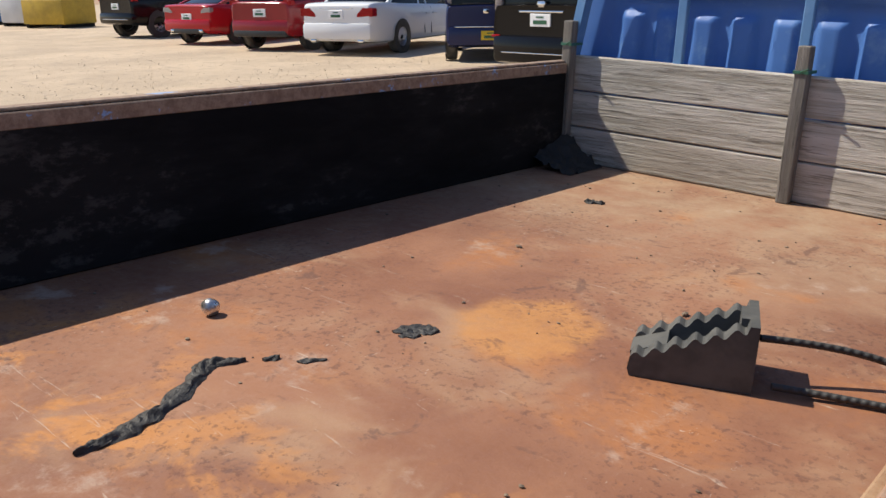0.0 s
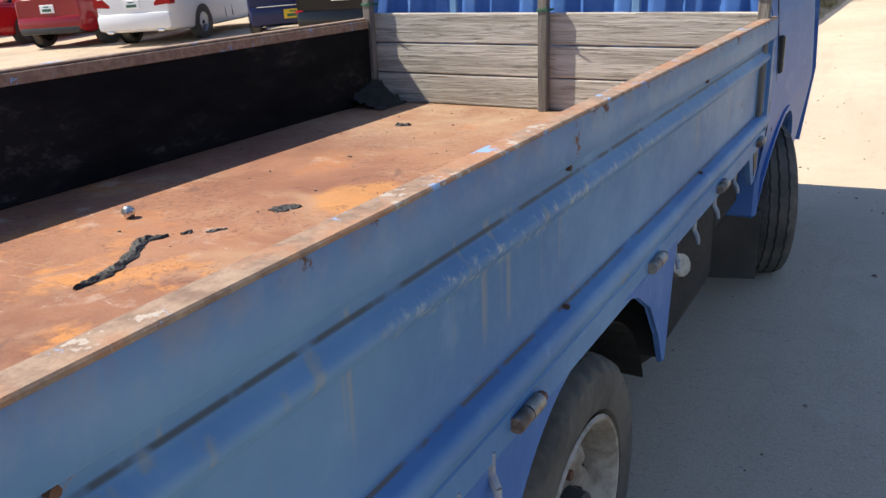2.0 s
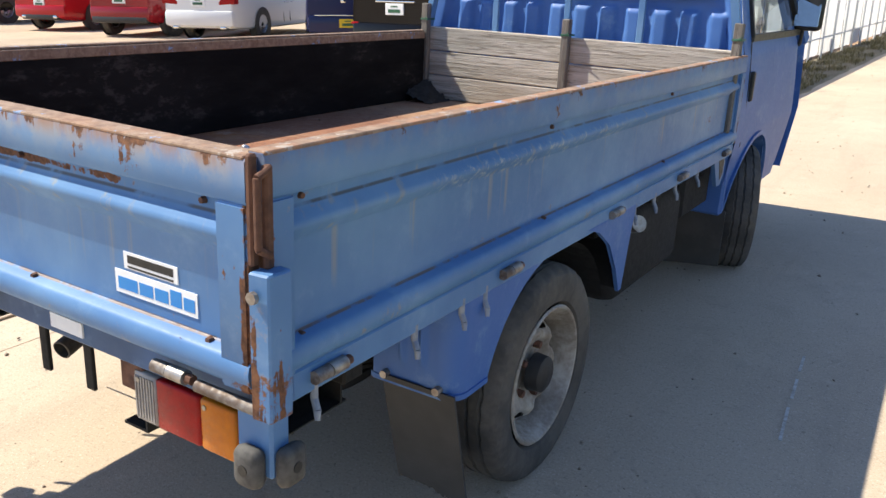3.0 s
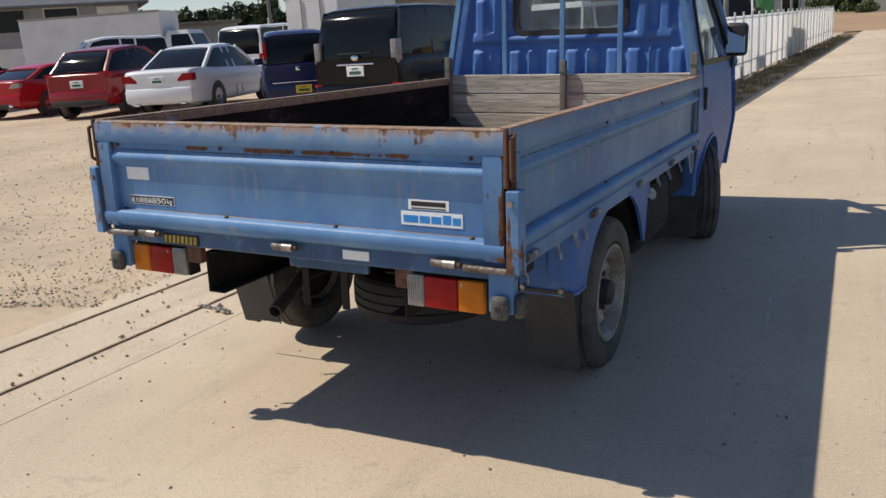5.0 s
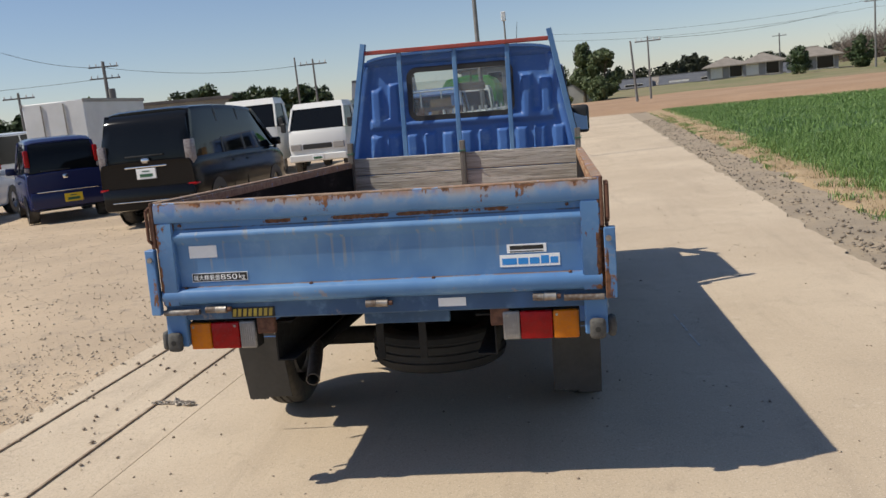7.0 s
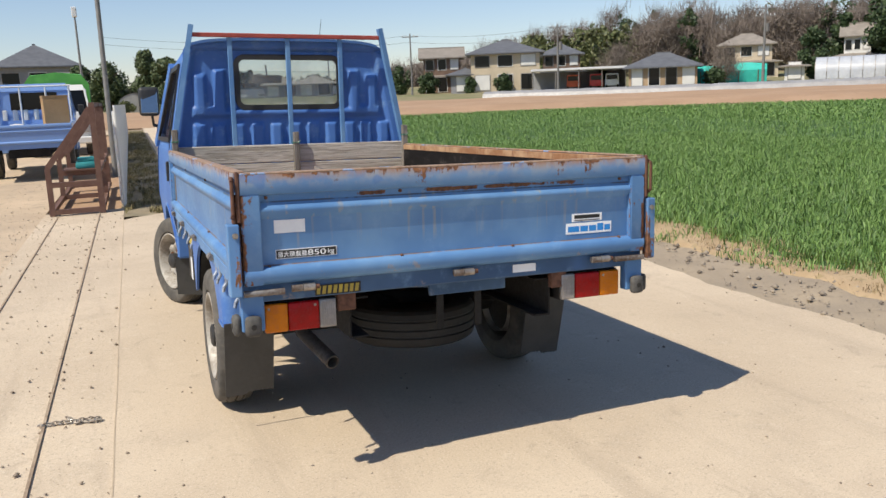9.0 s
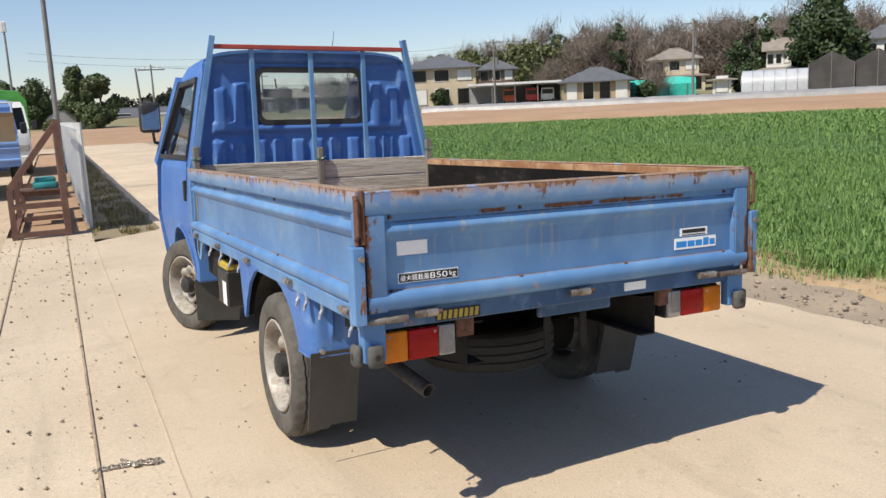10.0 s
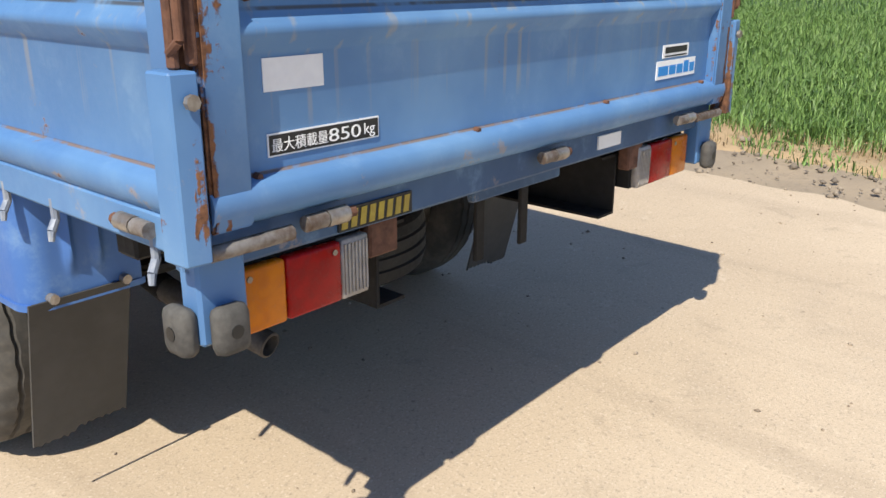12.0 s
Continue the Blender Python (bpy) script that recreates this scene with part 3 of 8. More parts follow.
m = Mat("rusty_rim", 0.8)
n1, n2 = m.noise(5, 6, 0.7), m.noise(40, 5, 0.7)
c = m.mix(m.step(n2, 0.3, 0.7), (0.20, 0.125, 0.085), (0.37, 0.26, 0.18))
rx = m.step(m.xyz()[0], 0.2, 0.7)
c = m.mix(m.math("MULTIPLY", rx, m.step(m.noise(6, 5, 0.7), 0.46, 0.6, 0, 0.7)), c, (0.40, 0.185, 0.09))
c = m.mix(m.math("MULTIPLY", rx, m.step(m.noise(22, 5, 0.7), 0.575, 0.61)), c, (0.42, 0.35, 0.29))
c = m.mix(m.step(m.noise(9, 6, 0.75), 0.585, 0.62), c, (0.24, 0.37, 0.60))
RIMTOP = m.color(c).bump(n2, 0.5, 0.004).m
m = Mat("ochre_rust_rim", 0.8)
n1, n2 = m.noise(7, 6, 0.7), m.noise(45, 5, 0.7)
c = m.mix(m.step(n1, 0.35, 0.65), (0.26, 0.125, 0.055), (0.46, 0.31, 0.18))
c = m.mix(m.step(m.noise(24, 4, 0.6, stretch=(1, 1, 0.12)), 0.54, 0.68, 0, 0.8), c, (0.17, 0.070, 0.036))
OCHRE_RIM = m.color(c).bump(n2, 0.5, 0.004).m

side_gate("side_gate", 1, "blue drop side with flaked lettering")
side_gate("side_gate", -1, "blue drop side with rusty rear corner")

# tailgate
tail = new("tailgate")
tail.parent = truck
tail["label"] = "blue tailgate with rust line and stickers"
tail.matrix_basis = pose(0, 0, -0.017)
bm = B()
prism(bm, [(-(0.022 + d), z) for d, z in GATE], 0, -0.786, 0.786)
part("gate_panel", bm, BLUE_TOP, tail, smooth=40)
for s in (-1, 1):
    bm = B()
    prism(bm, [(-(0.022 + d), z) for d, z in ((-0.034, LOW), (-0.004, LOW), (0.001, LOW + 0.006), (0.001, 1.046), (-0.034, 1.046))], 0, *sorted((s * 0.722, s * 0.786)))
    bmesh.ops.bevel(bm, geom=bm.edges[:], offset=0.004, segments=2, affect="EDGES")
    part("gate_upright", bm, BLUE_END, tail, smooth=40)
bm = B()
box(bm, -0.782, 0.782, -0.021, 0.026, TOP - 0.004, TOP + 0.003, 0.002)
part("rim", bm, RIMTOP, tail, "rusty top rim")
bm = B()
box(bm, -0.748, 0.748, 0.013, 0.024, BED + 0.018, 1.085, 0.002)
part("lining_board", bm, LINING, tail, "black stained lining board")
for x in (-0.70, -0.23, 0.21, 0.68):
    for z in (1.034, 0.803):
        bm = B()
        tube(bm, (x, 0.0, z), (x, -0.010, z), 0.0065, 0.005, 8)
        part("bolt", bm, RUSTY, tail)


def plate(name, x0, x1, z0, z1, mat, y=0.0020, label=""):
    bm = B()
    box(bm, x0, x1, y, 0.010, z0, z1)
    return part(name, bm, mat, tail, label)


plate("sticker", -0.677, -0.572, 0.912, 0.956, WHITE, label="blank white sticker")
lab = plate("load_label", -0.676, -0.465, 0.824, 0.856, WHITE, label="black load label with white border")
plate("label_field", -0.6737, -0.4673, 0.8263, 0.8537, BLACK, 0.0012)
plate("dealer_label", 0.470, 0.604, 0.876, 0.906, WHITE, label="white dealer label with dark bars")
plate("logo_sticker", 0.444, 0.648, 0.828, 0.870, WHITE, label="white sticker with bright blue shapes")
bm = B()
box(bm, 0.480, 0.594, 0.0013, 0.003, 0.887, 0.901)
box(bm, 0.480, 0.594, 0.0013, 0.003, 0.8785, 0.882)
part("label_bar", bm, BLACK, tail)
for x0, w, z1 in ((0.452, 0.050, 0.858), (0.507, 0.034, 0.858), (0.546, 0.033, 0.858), (0.584, 0.027, 0.864), (0.616, 0.026, 0.858)):
    bm = B()
    box(bm, x0, x0 + w, 0.0013, 0.003, 0.836, z1)
    part("logo_bar", bm, LOGO_BLUE, tail)


def writing(name, text, x, z, size, mat, parent, y, wide=1.0):
    cu = bpy.data.curves.new(name, "FONT")
    cu.body, cu.size, cu.extrude = text, size, 0.0003
    ob = new(name, cu)
    dg = bpy.context.evaluated_depsgraph_get()
    me = bpy.data.meshes.new_from_object(ob.evaluated_get(dg))
    bpy.data.objects.remove(ob)
    me.materials.clear()
    me.materials.append(mat)
    me.transform(pose(x, y, z, 90, 0, 0) @ Matrix.Diagonal((wide, 1, 1, 1)))
    ob = new(name, me)
    ob.parent = parent
    return ob, (min((v.co.x for v in me.vertices), default=0), max((v.co.x for v in me.vertices), default=0))


writing("load_text", "\u6700\u5927\u7a4d\u8f09\u91cf", -0.671, 0.8315, 0.0205, WHITE, tail, 0.0007)
writing("load_text", "850", -0.5685, 0.8305, 0.0270, WHITE, tail, 0.0007, 1.62)
writing("load_text", "kg", -0.4985, 0.8325, 0.0240, WHITE, tail, 0.0007, 1.1)

# bed floor and frame
bm = B()
box(bm, -0.765, 0.765, 0.012, 2.80, BED - 0.02, BED)
part("bed_floor", bm, FLOOR, truck, "rusty steel bed floor")
bm = B()
box(bm, -0.80, 0.80, 0.016, 0.06, 0.662, 0.738, 0.006)
part("rear_sill", bm, SHADED_GRIMY_BLUE, truck)
for s in (-1, 1):
    bm = B()
    box(bm, *sorted((s * 0.755, s * 0.795)), 0.06, 2.86, 0.680, 0.738, 0.006)
    part("side_sill", bm, BLUE, truck)
    bm = B()
    prism(bm, [(s * 0.34, 0.485), (s * 0.41, 0.485), (s * 0.41, 0.635), (s * 0.34, 0.635), (s * 0.34, 0.629), (s * 0.404, 0.629), (s * 0.404, 0.491), (s * 0.34, 0.491)], 1, 0.07, 4.1)
    part("chassis_rail", bm, UNDER, truck)
for y in (0.25, 0.75, 1.45, 2.0, 2.6):
    bm = B()
    box(bm, -0.75, 0.75, y, y + 0.06, 0.62, 0.745, 0.005)
    part("cross_member", bm, UNDER, truck)

# headboard of three planks, stakes and guard frame
for k, (z0, z1) in enumerate(((0.768, 0.885), (0.889, 1.005), (1.009, 1.124))):
    bm = B()
    box(bm, -0.765, 0.772, 2.775, 2.798, z0, z1, 0.004)
    part("plank", bm, WOOD, truck, "grey weathered headboard plank" if k == 0 else "")
for x, top in ((-0.762, 1.235), (0.008, 1.205), (0.772, 1.235)):
    bm = B()
    box(bm, x - 0.018, x + 0.018, 2.738, 2.773, BED, top, 0.003)
    part("stake", bm, STAKE_WOOD, truck, "grey wooden stake")
TIE = simple("green_wire", (0.03, 0.12, 0.07), (0.05, 0.16, 0.10), 40, 0.4)
for x, z in ((-0.762, 1.16), (0.008, 1.135), (0.772, 1.17)):
    bm = B()
    loft(bm, [[(x + px, 2.7555 + py, z + 0.006 * k) for px, py in ((-0.021, -0.021), (0.021, -0.021), (0.021, 0.045), (-0.021, 0.045))] for k in (-0.7, 0.7)])
    tube(bm, (x, 2.734, z), (x + 0.025, 2.722, z + 0.012), 0.002, None, 6)
    part("wire_tie", bm, TIE, truck, "green wire tie")
for s in (-1, 1):
    bm = B()
    bar(bm, (s * 0.776, 2.79, 0.80), (s * 0.770, 2.79, 1.12), 0.034, 0.03)
    bar(bm, (s * 0.770, 2.79, 1.12), (s * 0.618, 2.775, 1.885), 0.036, 0.032)
    part("guard_upright", bm, BLUE, truck)
bm = B()
box(bm, -0.625, 0.612, 2.77, 2.80, 1.812, 1.838, 0.003)
part("guard_bar", bm, RED_BAR, truck, "red cross bar")
for x in (-0.385, -0.012, 0.340):
    bm = B()
    box(bm, x - 0.015, x + 0.015, 2.785, 2.805, 1.05, 1.815, 0.003)
    part("guard_rod", bm, BLUE, truck)


# wheels
def tyre_profile(r, w):
    return [(-w * 0.30, r * 0.62), (-w * 0.46, r * 0.68), (-w * 0.5, r * 0.80), (-w * 0.47, r * 0.92), (-w * 0.40, r * 0.97), (-w * 0.22, r), (-w * 0.20, r * 0.975), (-w * 0.17, r * 0.975), (-w * 0.15, r),
            (-0.02 * w, r), (0, r * 0.975), (0.03 * w, r * 0.975), (0.05 * w, r), (w * 0.20, r), (w * 0.22, r * 0.975), (w * 0.25, r * 0.975), (w * 0.27, r * 0.995), (w * 0.40, r * 0.97), (w * 0.47, r * 0.92), (w * 0.5, r * 0.80), (w * 0.46, r * 0.68), (w * 0.30, r * 0.62)]


def disc_depth(q):
    """How far the pressed steel disc stands out, by q = radius over tyre radius."""
    pts = [(0.0, 0.10), (0.20, 0.10), (0.24, 0.12), (0.30, 0.20), (0.36, 0.22), (0.42, 0.16), (0.48, 0.04), (0.54, -0.06)]
    for (a, u), (b, v) in zip(pts, pts[1:]):
        if q <= b:
            k = (q - a) / (b - a)
            return u + (v - u) * k * k * (3 - 2 * k)
    return -0.06


def steel_disc(r, w, holes=8):
    """A pressed wheel disc with oval holes and raised lands between them."""
    na, qs = 12 * holes, [0.0001, 0.10, 0.19, 0.22, 0.26, 0.30, 0.33, 0.36, 0.375, 0.39, 0.405, 0.42, 0.435, 0.45, 0.465, 0.48, 0.51, 0.54]

    def gap(q, a):
        u = (a * holes / (2 * math.pi)) % 1 - 0.5
        return (u / 0.25) ** 2 + ((q - 0.425) / 0.043) ** 2

    bm = B()
    vs = []
    for q in qs:
        row = []
        for k in range(na):
            a = 2 * math.pi * k / na
            land = 0.055 * math.exp(-((q - 0.40) / 0.07) ** 2) * math.cos(a * holes)
            row.append(bm.verts.new((w * (disc_depth(q) + land), r * q * math.cos(a), r * q * math.sin(a))))
        vs.append(row)
    for i in range(len(qs) - 1):
        for k in range(na):
            if gap((qs[i] + qs[i + 1]) / 2, 2 * math.pi * (k + 0.5) / na) > 1:
                bm.faces.new((vs[i][k], vs[i + 1][k], vs[i + 1][(k + 1) % na], vs[i][(k + 1) % na]))
    return bm


def spoke_disc(r, w, n=8):
    """An alloy disc of flat spokes round a hub."""
    bm = B()
    lathe(bm, [(w * 0.10, r * 0.53), (w * 0.22, r * 0.47), (w * 0.25, r * 0.44)], 0, 40)
    lathe(bm, [(w * 0.30, r * 0.33), (w * 0.31, r * 0.26), (w * 0.22, r * 0.19), (w * 0.20, r * 0.0001)], 0, 40)
    for k in range(n):
        a0, a1 = 2 * math.pi * (k + 0.18) / n, 2 * math.pi * (k + 0.82) / n
        q = []
        for i in range(5):
            a = a0 + (a1 - a0) * i / 4
            q.append([(w * 0.25, r * 0.44 * math.cos(a), r * 0.44 * math.sin(a)), (w * 0.30, r * 0.33 * math.cos(a), r * 0.33 * math.sin(a))])
        loft(bm, q, closed=False, caps=False)
    return bm


def tread_tyre(r, w):
    """A tyre with notched shoulders and zigzag grooves."""
    seg = 132
    bm = lathe(B(), tyre_profile(r, w), 0, seg, True)
    for v in bm.verts:
        d = math.hypot(v.co.y, v.co.z)
        k = round((math.atan2(v.co.z, v.co.y) / (2 * math.pi)) * seg) % seg
        if d > r * 0.968:
            if abs(v.co.x) < w * 0.30:
                v.co.x += w * 0.010 * (1 if (k // 2) % 2 else -1)
            elif k % 4 == 0:
                v.co.y *= 0.972
                v.co.z *= 0.972
    return bm


def wheel(parent, x, y, z, r, w, turn=0.0, side=1, rim=None, name="wheel"):
    """A wheel with tyre, rim, disc and hub; side is the way its face looks along x; rim: an alloy in place of steel."""
    steel = rim is None
    rim = rim or RIM
    hub = new(name)
    hub.parent = parent
    hub.matrix_basis = pose(x, y, z, 0, 0, turn + (0 if side > 0 else 180))
    part("tyre", tread_tyre(r, w) if steel else lathe(B(), tyre_profile(r, w), 0, 40, True), DUSTY_RUBBER, hub, smooth=35)
    bm = B()
    lathe(bm, [(w * 0.44, r * 0.645), (w * 0.47, r * 0.63), (w * 0.46, r * 0.61), (w * 0.40, r * 0.585), (w * 0.22, r * 0.56), (w * 0.10, r * 0.53), (-w * 0.4, r * 0.52)], 0, 48)
    part("rim", bm, rim, hub, smooth=35)
    part("disc", steel_disc(r, w) if steel else spoke_disc(r, w), rim, hub, smooth=50)
    bm = B()
    lathe(bm, [(-w * 0.2, r * 0.5), (-w * 0.2, 0.001)], 0, 20)
    part("brake_drum", bm, UNDER, hub)
    k = 1.18 if steel else 1.0
    bm = B()
    lathe(bm, [(w * 0.2, r * 0.15 * k), (w * 0.42, r * 0.14 * k), (w * 0.46, r * 0.115 * k), (w * 0.47, 0.001)], 0, 20)
    part("hub_cap", bm, HUB if steel else UNDER, hub, "dark hub cap", smooth=35)
    for k in range(5):
        a = 2 * math.pi * k / 5
        bm = B()
        tube(bm, (w * 0.09, r * 0.245 * math.cos(a), r * 0.245 * math.sin(a)), (w * (0.24 if steel else 0.36), r * 0.245 * math.cos(a), r * 0.245 * math.sin(a)), r * 0.035, None, 6)
        part("wheel_nut", bm, RUSTY if steel else UNDER, hub)
    return hub


HUB = simple("dull_black_hub", (0.016, 0.016, 0.017), (0.034, 0.033, 0.031), 12, 0.6)
for s in (-1, 1):
    wheel(truck, s * 0.715, 1.087, 0.322 if s > 0 else 0.302, 0.312, 0.165, 0, s)
    wheel(truck, s * 0.735, 3.30, 0.355 if s > 0 else 0.325, 0.305, 0.165, 20, s)


# ---- truck cab ----
def cab_half(z):
    pts = [(0.40, 0.755), (0.75, 0.79), (1.10, 0.785), (1.20, 0.765), (1.55, 0.70), (1.68, 0.672)]
    for (a, u), (b, v) in zip(pts, pts[1:]):
        if z <= b:
            return u + (v - u) * (z - a) / (b - a)
    return 0.672 * max(0.0, 1 - ((z - 1.68) / 0.135) ** 4) ** (1 / 4)


def cab_front(z):
    pts = [(0.40, 4.28), (0.75, 4.33), (1.12, 4.25), (1.70, 3.66), (1.82, 3.60)]
    for (a, u), (b, v) in zip(pts, pts[1:]):
        if z <= b:
            return u + (v - u) * (z - a) / (b - a)
    return 3.6


def soft_box(x, z, x0, x1, z0, z1, e=0.022):
    """1 inside the rectangle, falling to 0 over e beyond it."""
    d = max(x0 - x, x - x1, z0 - z, z - z1, 0)
    return max(0.0, 1 - d / e)


def emboss(x, z):
    a = abs(x)
    h = 0.0
    for x0, x1, z0, z1 in ((0.43, 0.475, 1.36, 1.60), (0.555, 0.60, 1.36, 1.57), (0.43, 0.62, 1.335, 1.365), (0.0, 0.62, 1.325, 1.345)):
        h = max(h, soft_box(a, z, x0, x1, z0, z1))
    for k in range(-5, 6):
        c = 0.125 * k + 0.03
        if abs(c) < 0.66:
            h = max(h, soft_box(x, z, c - 0.028, c + 0.028, 0.80, 1.255, 0.018) * 0.9)
    edge = cab_half(z) - a
    h = max(h, max(0.0, 1 - max(edge - 0.05, 0) / 0.03) if z < 1.74 else 0)
    h = max(h, max(0.0, min(1, (z - 1.735) / 0.02)))
    return h * 0.026


def back_y(z):
    return 2.872 + 0.02 * max(z - 1.1, 0)


WX0, WX1, WZ0, WZ1 = -0.338, 0.348, 1.372, 1.695


def rounded(x, z, x0, x1, z0, z1, r):
    dx, dz = max(x0 + r - x, x - x1 + r, 0), max(z0 + r - z, z - z1 + r, 0)
    return math.hypot(dx, dz) <= r


def grid_skin(place, nu, nv, skip):
    """Quads over (u, v) in 0..1, leaving out the cells that skip() names."""
    bm = B()
    vs = [[bm.verts.new(place(i / nu, j / nv)) for j in range(nv + 1)] for i in range(nu + 1)]
    for i in range(nu):
        for j in range(nv):
            if not skip((i + 0.5) / nu, (j + 0.5) / nv):
                bm.faces.new((vs[i][j], vs[i + 1][j], vs[i + 1][j + 1], vs[i][j + 1]))
    for v in [v for v in bm.verts if not v.link_faces]:
        bm.verts.remove(v)
    return bm


def back_place(u, v):
    z = 0.72 + v * (1.8145 - 0.72)
    x = (2 * u - 1) * cab_half(z)
    return (x, back_y(z) - emboss(x, z), z)


def in_window(u, v):
    x, _, z = back_place(u, v)
    return rounded(x, z, WX0, WX1, WZ0, WZ1, 0.05)


cab = new("cab")
cab.parent = truck
cab["label"] = "blue truck cab with ribbed back wall"
part("back_wall", grid_skin(back_place, 150, 96, in_window), BLUE_CAB, cab, smooth=50)


def ring_path(x0, x1, z0, z1, r, n=6):
    pts = []
    for cx, cz, a in ((x1 - r, z1 - r, 0), (x0 + r, z1 - r, 90), (x0 + r, z0 + r, 180), (x1 - r, z0 + r, 270)):
        for k in range(n + 1):
            t = radians(a + 90 * k / n)
            pts.append((cx + r * math.cos(t), cz + r * math.sin(t)))
    return pts


def gasket(path, w, d):
    """A closed strip of w x d along 3D points with outward normals given."""
    bm = B()
    rings = []
    n = len(path)
    for k in range(n):
        p, a, b = Vector(path[k]), Vector(path[k - 1]), Vector(path[(k + 1) % n])
        t = (b - a).normalized()
        out = t.cross(d).normalized()
        rings.append([bm.verts.new(p + out * w * i + d * j) for i, j in ((-0.5, -1), (0.5, -1), (0.5, 1), (-0.5, 1))])
    for k in range(n):
        a, b = rings[k], rings[(k + 1) % n]
        for j in range(4):
            bm.faces.new((a[j], a[(j + 1) % 4], b[(j + 1) % 4], b[j]))
    return bm


rear_path = [(x, back_y(z) - 0.008, z) for x, z in ring_path(WX0 - 0.002, WX1 + 0.002, WZ0 - 0.002, WZ1 + 0.002, 0.055)]
part("window_seal", gasket(rear_path, 0.034, Vector((0, 0.012, 0))), PLASTIC, cab, "black rubber seal")
bm = B()
bm.faces.new([bm.verts.new((x, back_y(z) + 0.004, z)) for x, z in ring_path(WX0, WX1, WZ0, WZ1, 0.05)])
pane = part("rear_window", bm, DUSTY_SKYLIT_GLASS, cab, "clear rear window")
pane.visible_shadow = False


def side_place(s):
    def f(u, v):
        z = 0.40 + v * (1.68 - 0.40)
        y0 = back_y(z) - 0.02
        y = y0 + u * (cab_front(z) - y0)
        ry, rz = y - 3.30, z - 0.335
        d = math.hypot(ry, rz)
        if abs(d - 0.375) < 0.011 and d > 0:
            y, z = 3.30 + ry / d * 0.375, 0.335 + rz / d * 0.375
        bow = 0.012 * math.sin(math.pi * min(max((z - 0.4) / 0.75, 0), 1))
        nose = 0.10 * max(0, (u - 0.8) / 0.2) ** 2
        return (s * (cab_half(z) + bow - nose), y, z)
    return f


def side_window(s):
    f = side_place(s)

    def inside(u, v):
        _, y, z = f(u, v)
        if math.hypot(y - 3.30, z - 0.335) < 0.375:
            return True
        return 1.17 < z < 1.645 and 2.99 < y < cab_front(z) - 0.13 and not (z < 1.2 and y > 3.9)
    return inside


for s in (-1, 1):
    f = side_place(s)
    part("side_wall", grid_skin(f, 120, 110, side_window(s)), BLUE_CAB, cab, smooth=50)
    arch = [(s * (cab_half(0.335 + 0.375 * math.sin(a)) + 0.010), 3.30 + 0.377 * math.cos(a), 0.335 + 0.377 * math.sin(a)) for a in (math.pi * k / 24 * 1.06 - 0.1 for k in range(25))]
    bm = B()
    loft(bm, [[(x - s * 0.22, y, z), (x + s * 0.012, y, z), (x + s * 0.012, y + 0.02 * math.copysign(1, y - 3.3) * abs(y - 3.3) / 0.377, z + 0.02 * max(z - 0.335, 0) / 0.377), (x - s * 0.02, y, z + 0.02)] for x, y, z in arch], closed=False, caps=False)
    part("wheel_arch", bm, BLUE_CAB, cab, smooth=40)
    bm = B()
    loft(bm, [[(s * 0.45, 3.30 + 0.40 * math.cos(a), 0.335 + 0.40 * math.sin(a)), (s * 0.77, 3.30 + 0.40 * math.cos(a), 0.335 + 0.40 * math.sin(a))] for a in (math.pi * k / 16 for k in range(17))], closed=False, caps=False)
    part("arch_liner", bm, UNDER, cab)
    wz = [1.17, 1.30, 1.45, 1.645]
    edge = [(z, 2.99) for z in wz] + [(z, cab_front(z) - 0.13) for z in wz[::-1]]
    bm = B()
    bm.faces.new([bm.verts.new((s * (cab_half(z) - 0.012), y, z)) for z, y in edge])
    g = part("side_window", bm, GLASS, cab)
    g.visible_shadow = False
    ring = [(s * (cab_half(z) + 0.002), y, z) for z, y in edge]
    part("window_frame", gasket(ring if s > 0 else ring[::-1], 0.03, Vector((0.012, 0, 0))), PLASTIC, cab, "black window frame")
    bm = B()
    for z0, z1 in ((0.70, 0.95), (0.95, 1.17)):
        bar(bm, (s * (cab_half(z0) + 0.012), 2.965, z0), (s * (cab_half(z1) + 0.010), 2.965, z1), 0.006, 0.004)
    part("door_gap", bm, PLASTIC, cab)
    bm = B()
    box(bm, *sorted((s * 0.79, s * 0.812)), 2.985, 3.015, 0.90, 1.03, 0.006)
    part("door_handle", bm, PLASTIC, cab, "black door handle")
    # mirror on a short arm
    mir = new("wing_mirror")
    mir.parent = cab
    mir["label"] = "black wing mirror on arm"
    mir.matrix_basis = pose(0.115, 0.29, 0.01) if s < 0 else pose(-0.13, 0.2, -0.15)
    bm = B()
    box(bm, *sorted((s * 0.87, s * 1.02)), 3.78, 3.84, 1.33, 1.55, 0.028, 3)
    part("mirror_housing", bm, PLASTIC, mir, smooth=50)
    bm = B()
    box(bm, -0.06, 0.06, -0.004, 0.003, -0.09, 0.09, 0.003)
    move(bm, pose(s * 0.945, 3.778, 1.44, -10, 0, 4 * s))
    part("mirror_glass", bm, MIRROR, mir, "mirror glass")
    bm = B()
    tube(bm, (s * 0.93, 3.81, 1.35), (s * 0.92, 3.83, 1.26), 0.010)
    tube(bm, (s * 0.92, 3.83, 1.26), (s * 0.82, 3.90, 1.24), 0.012)
    part("mirror_arm", bm, PLASTIC, mir)

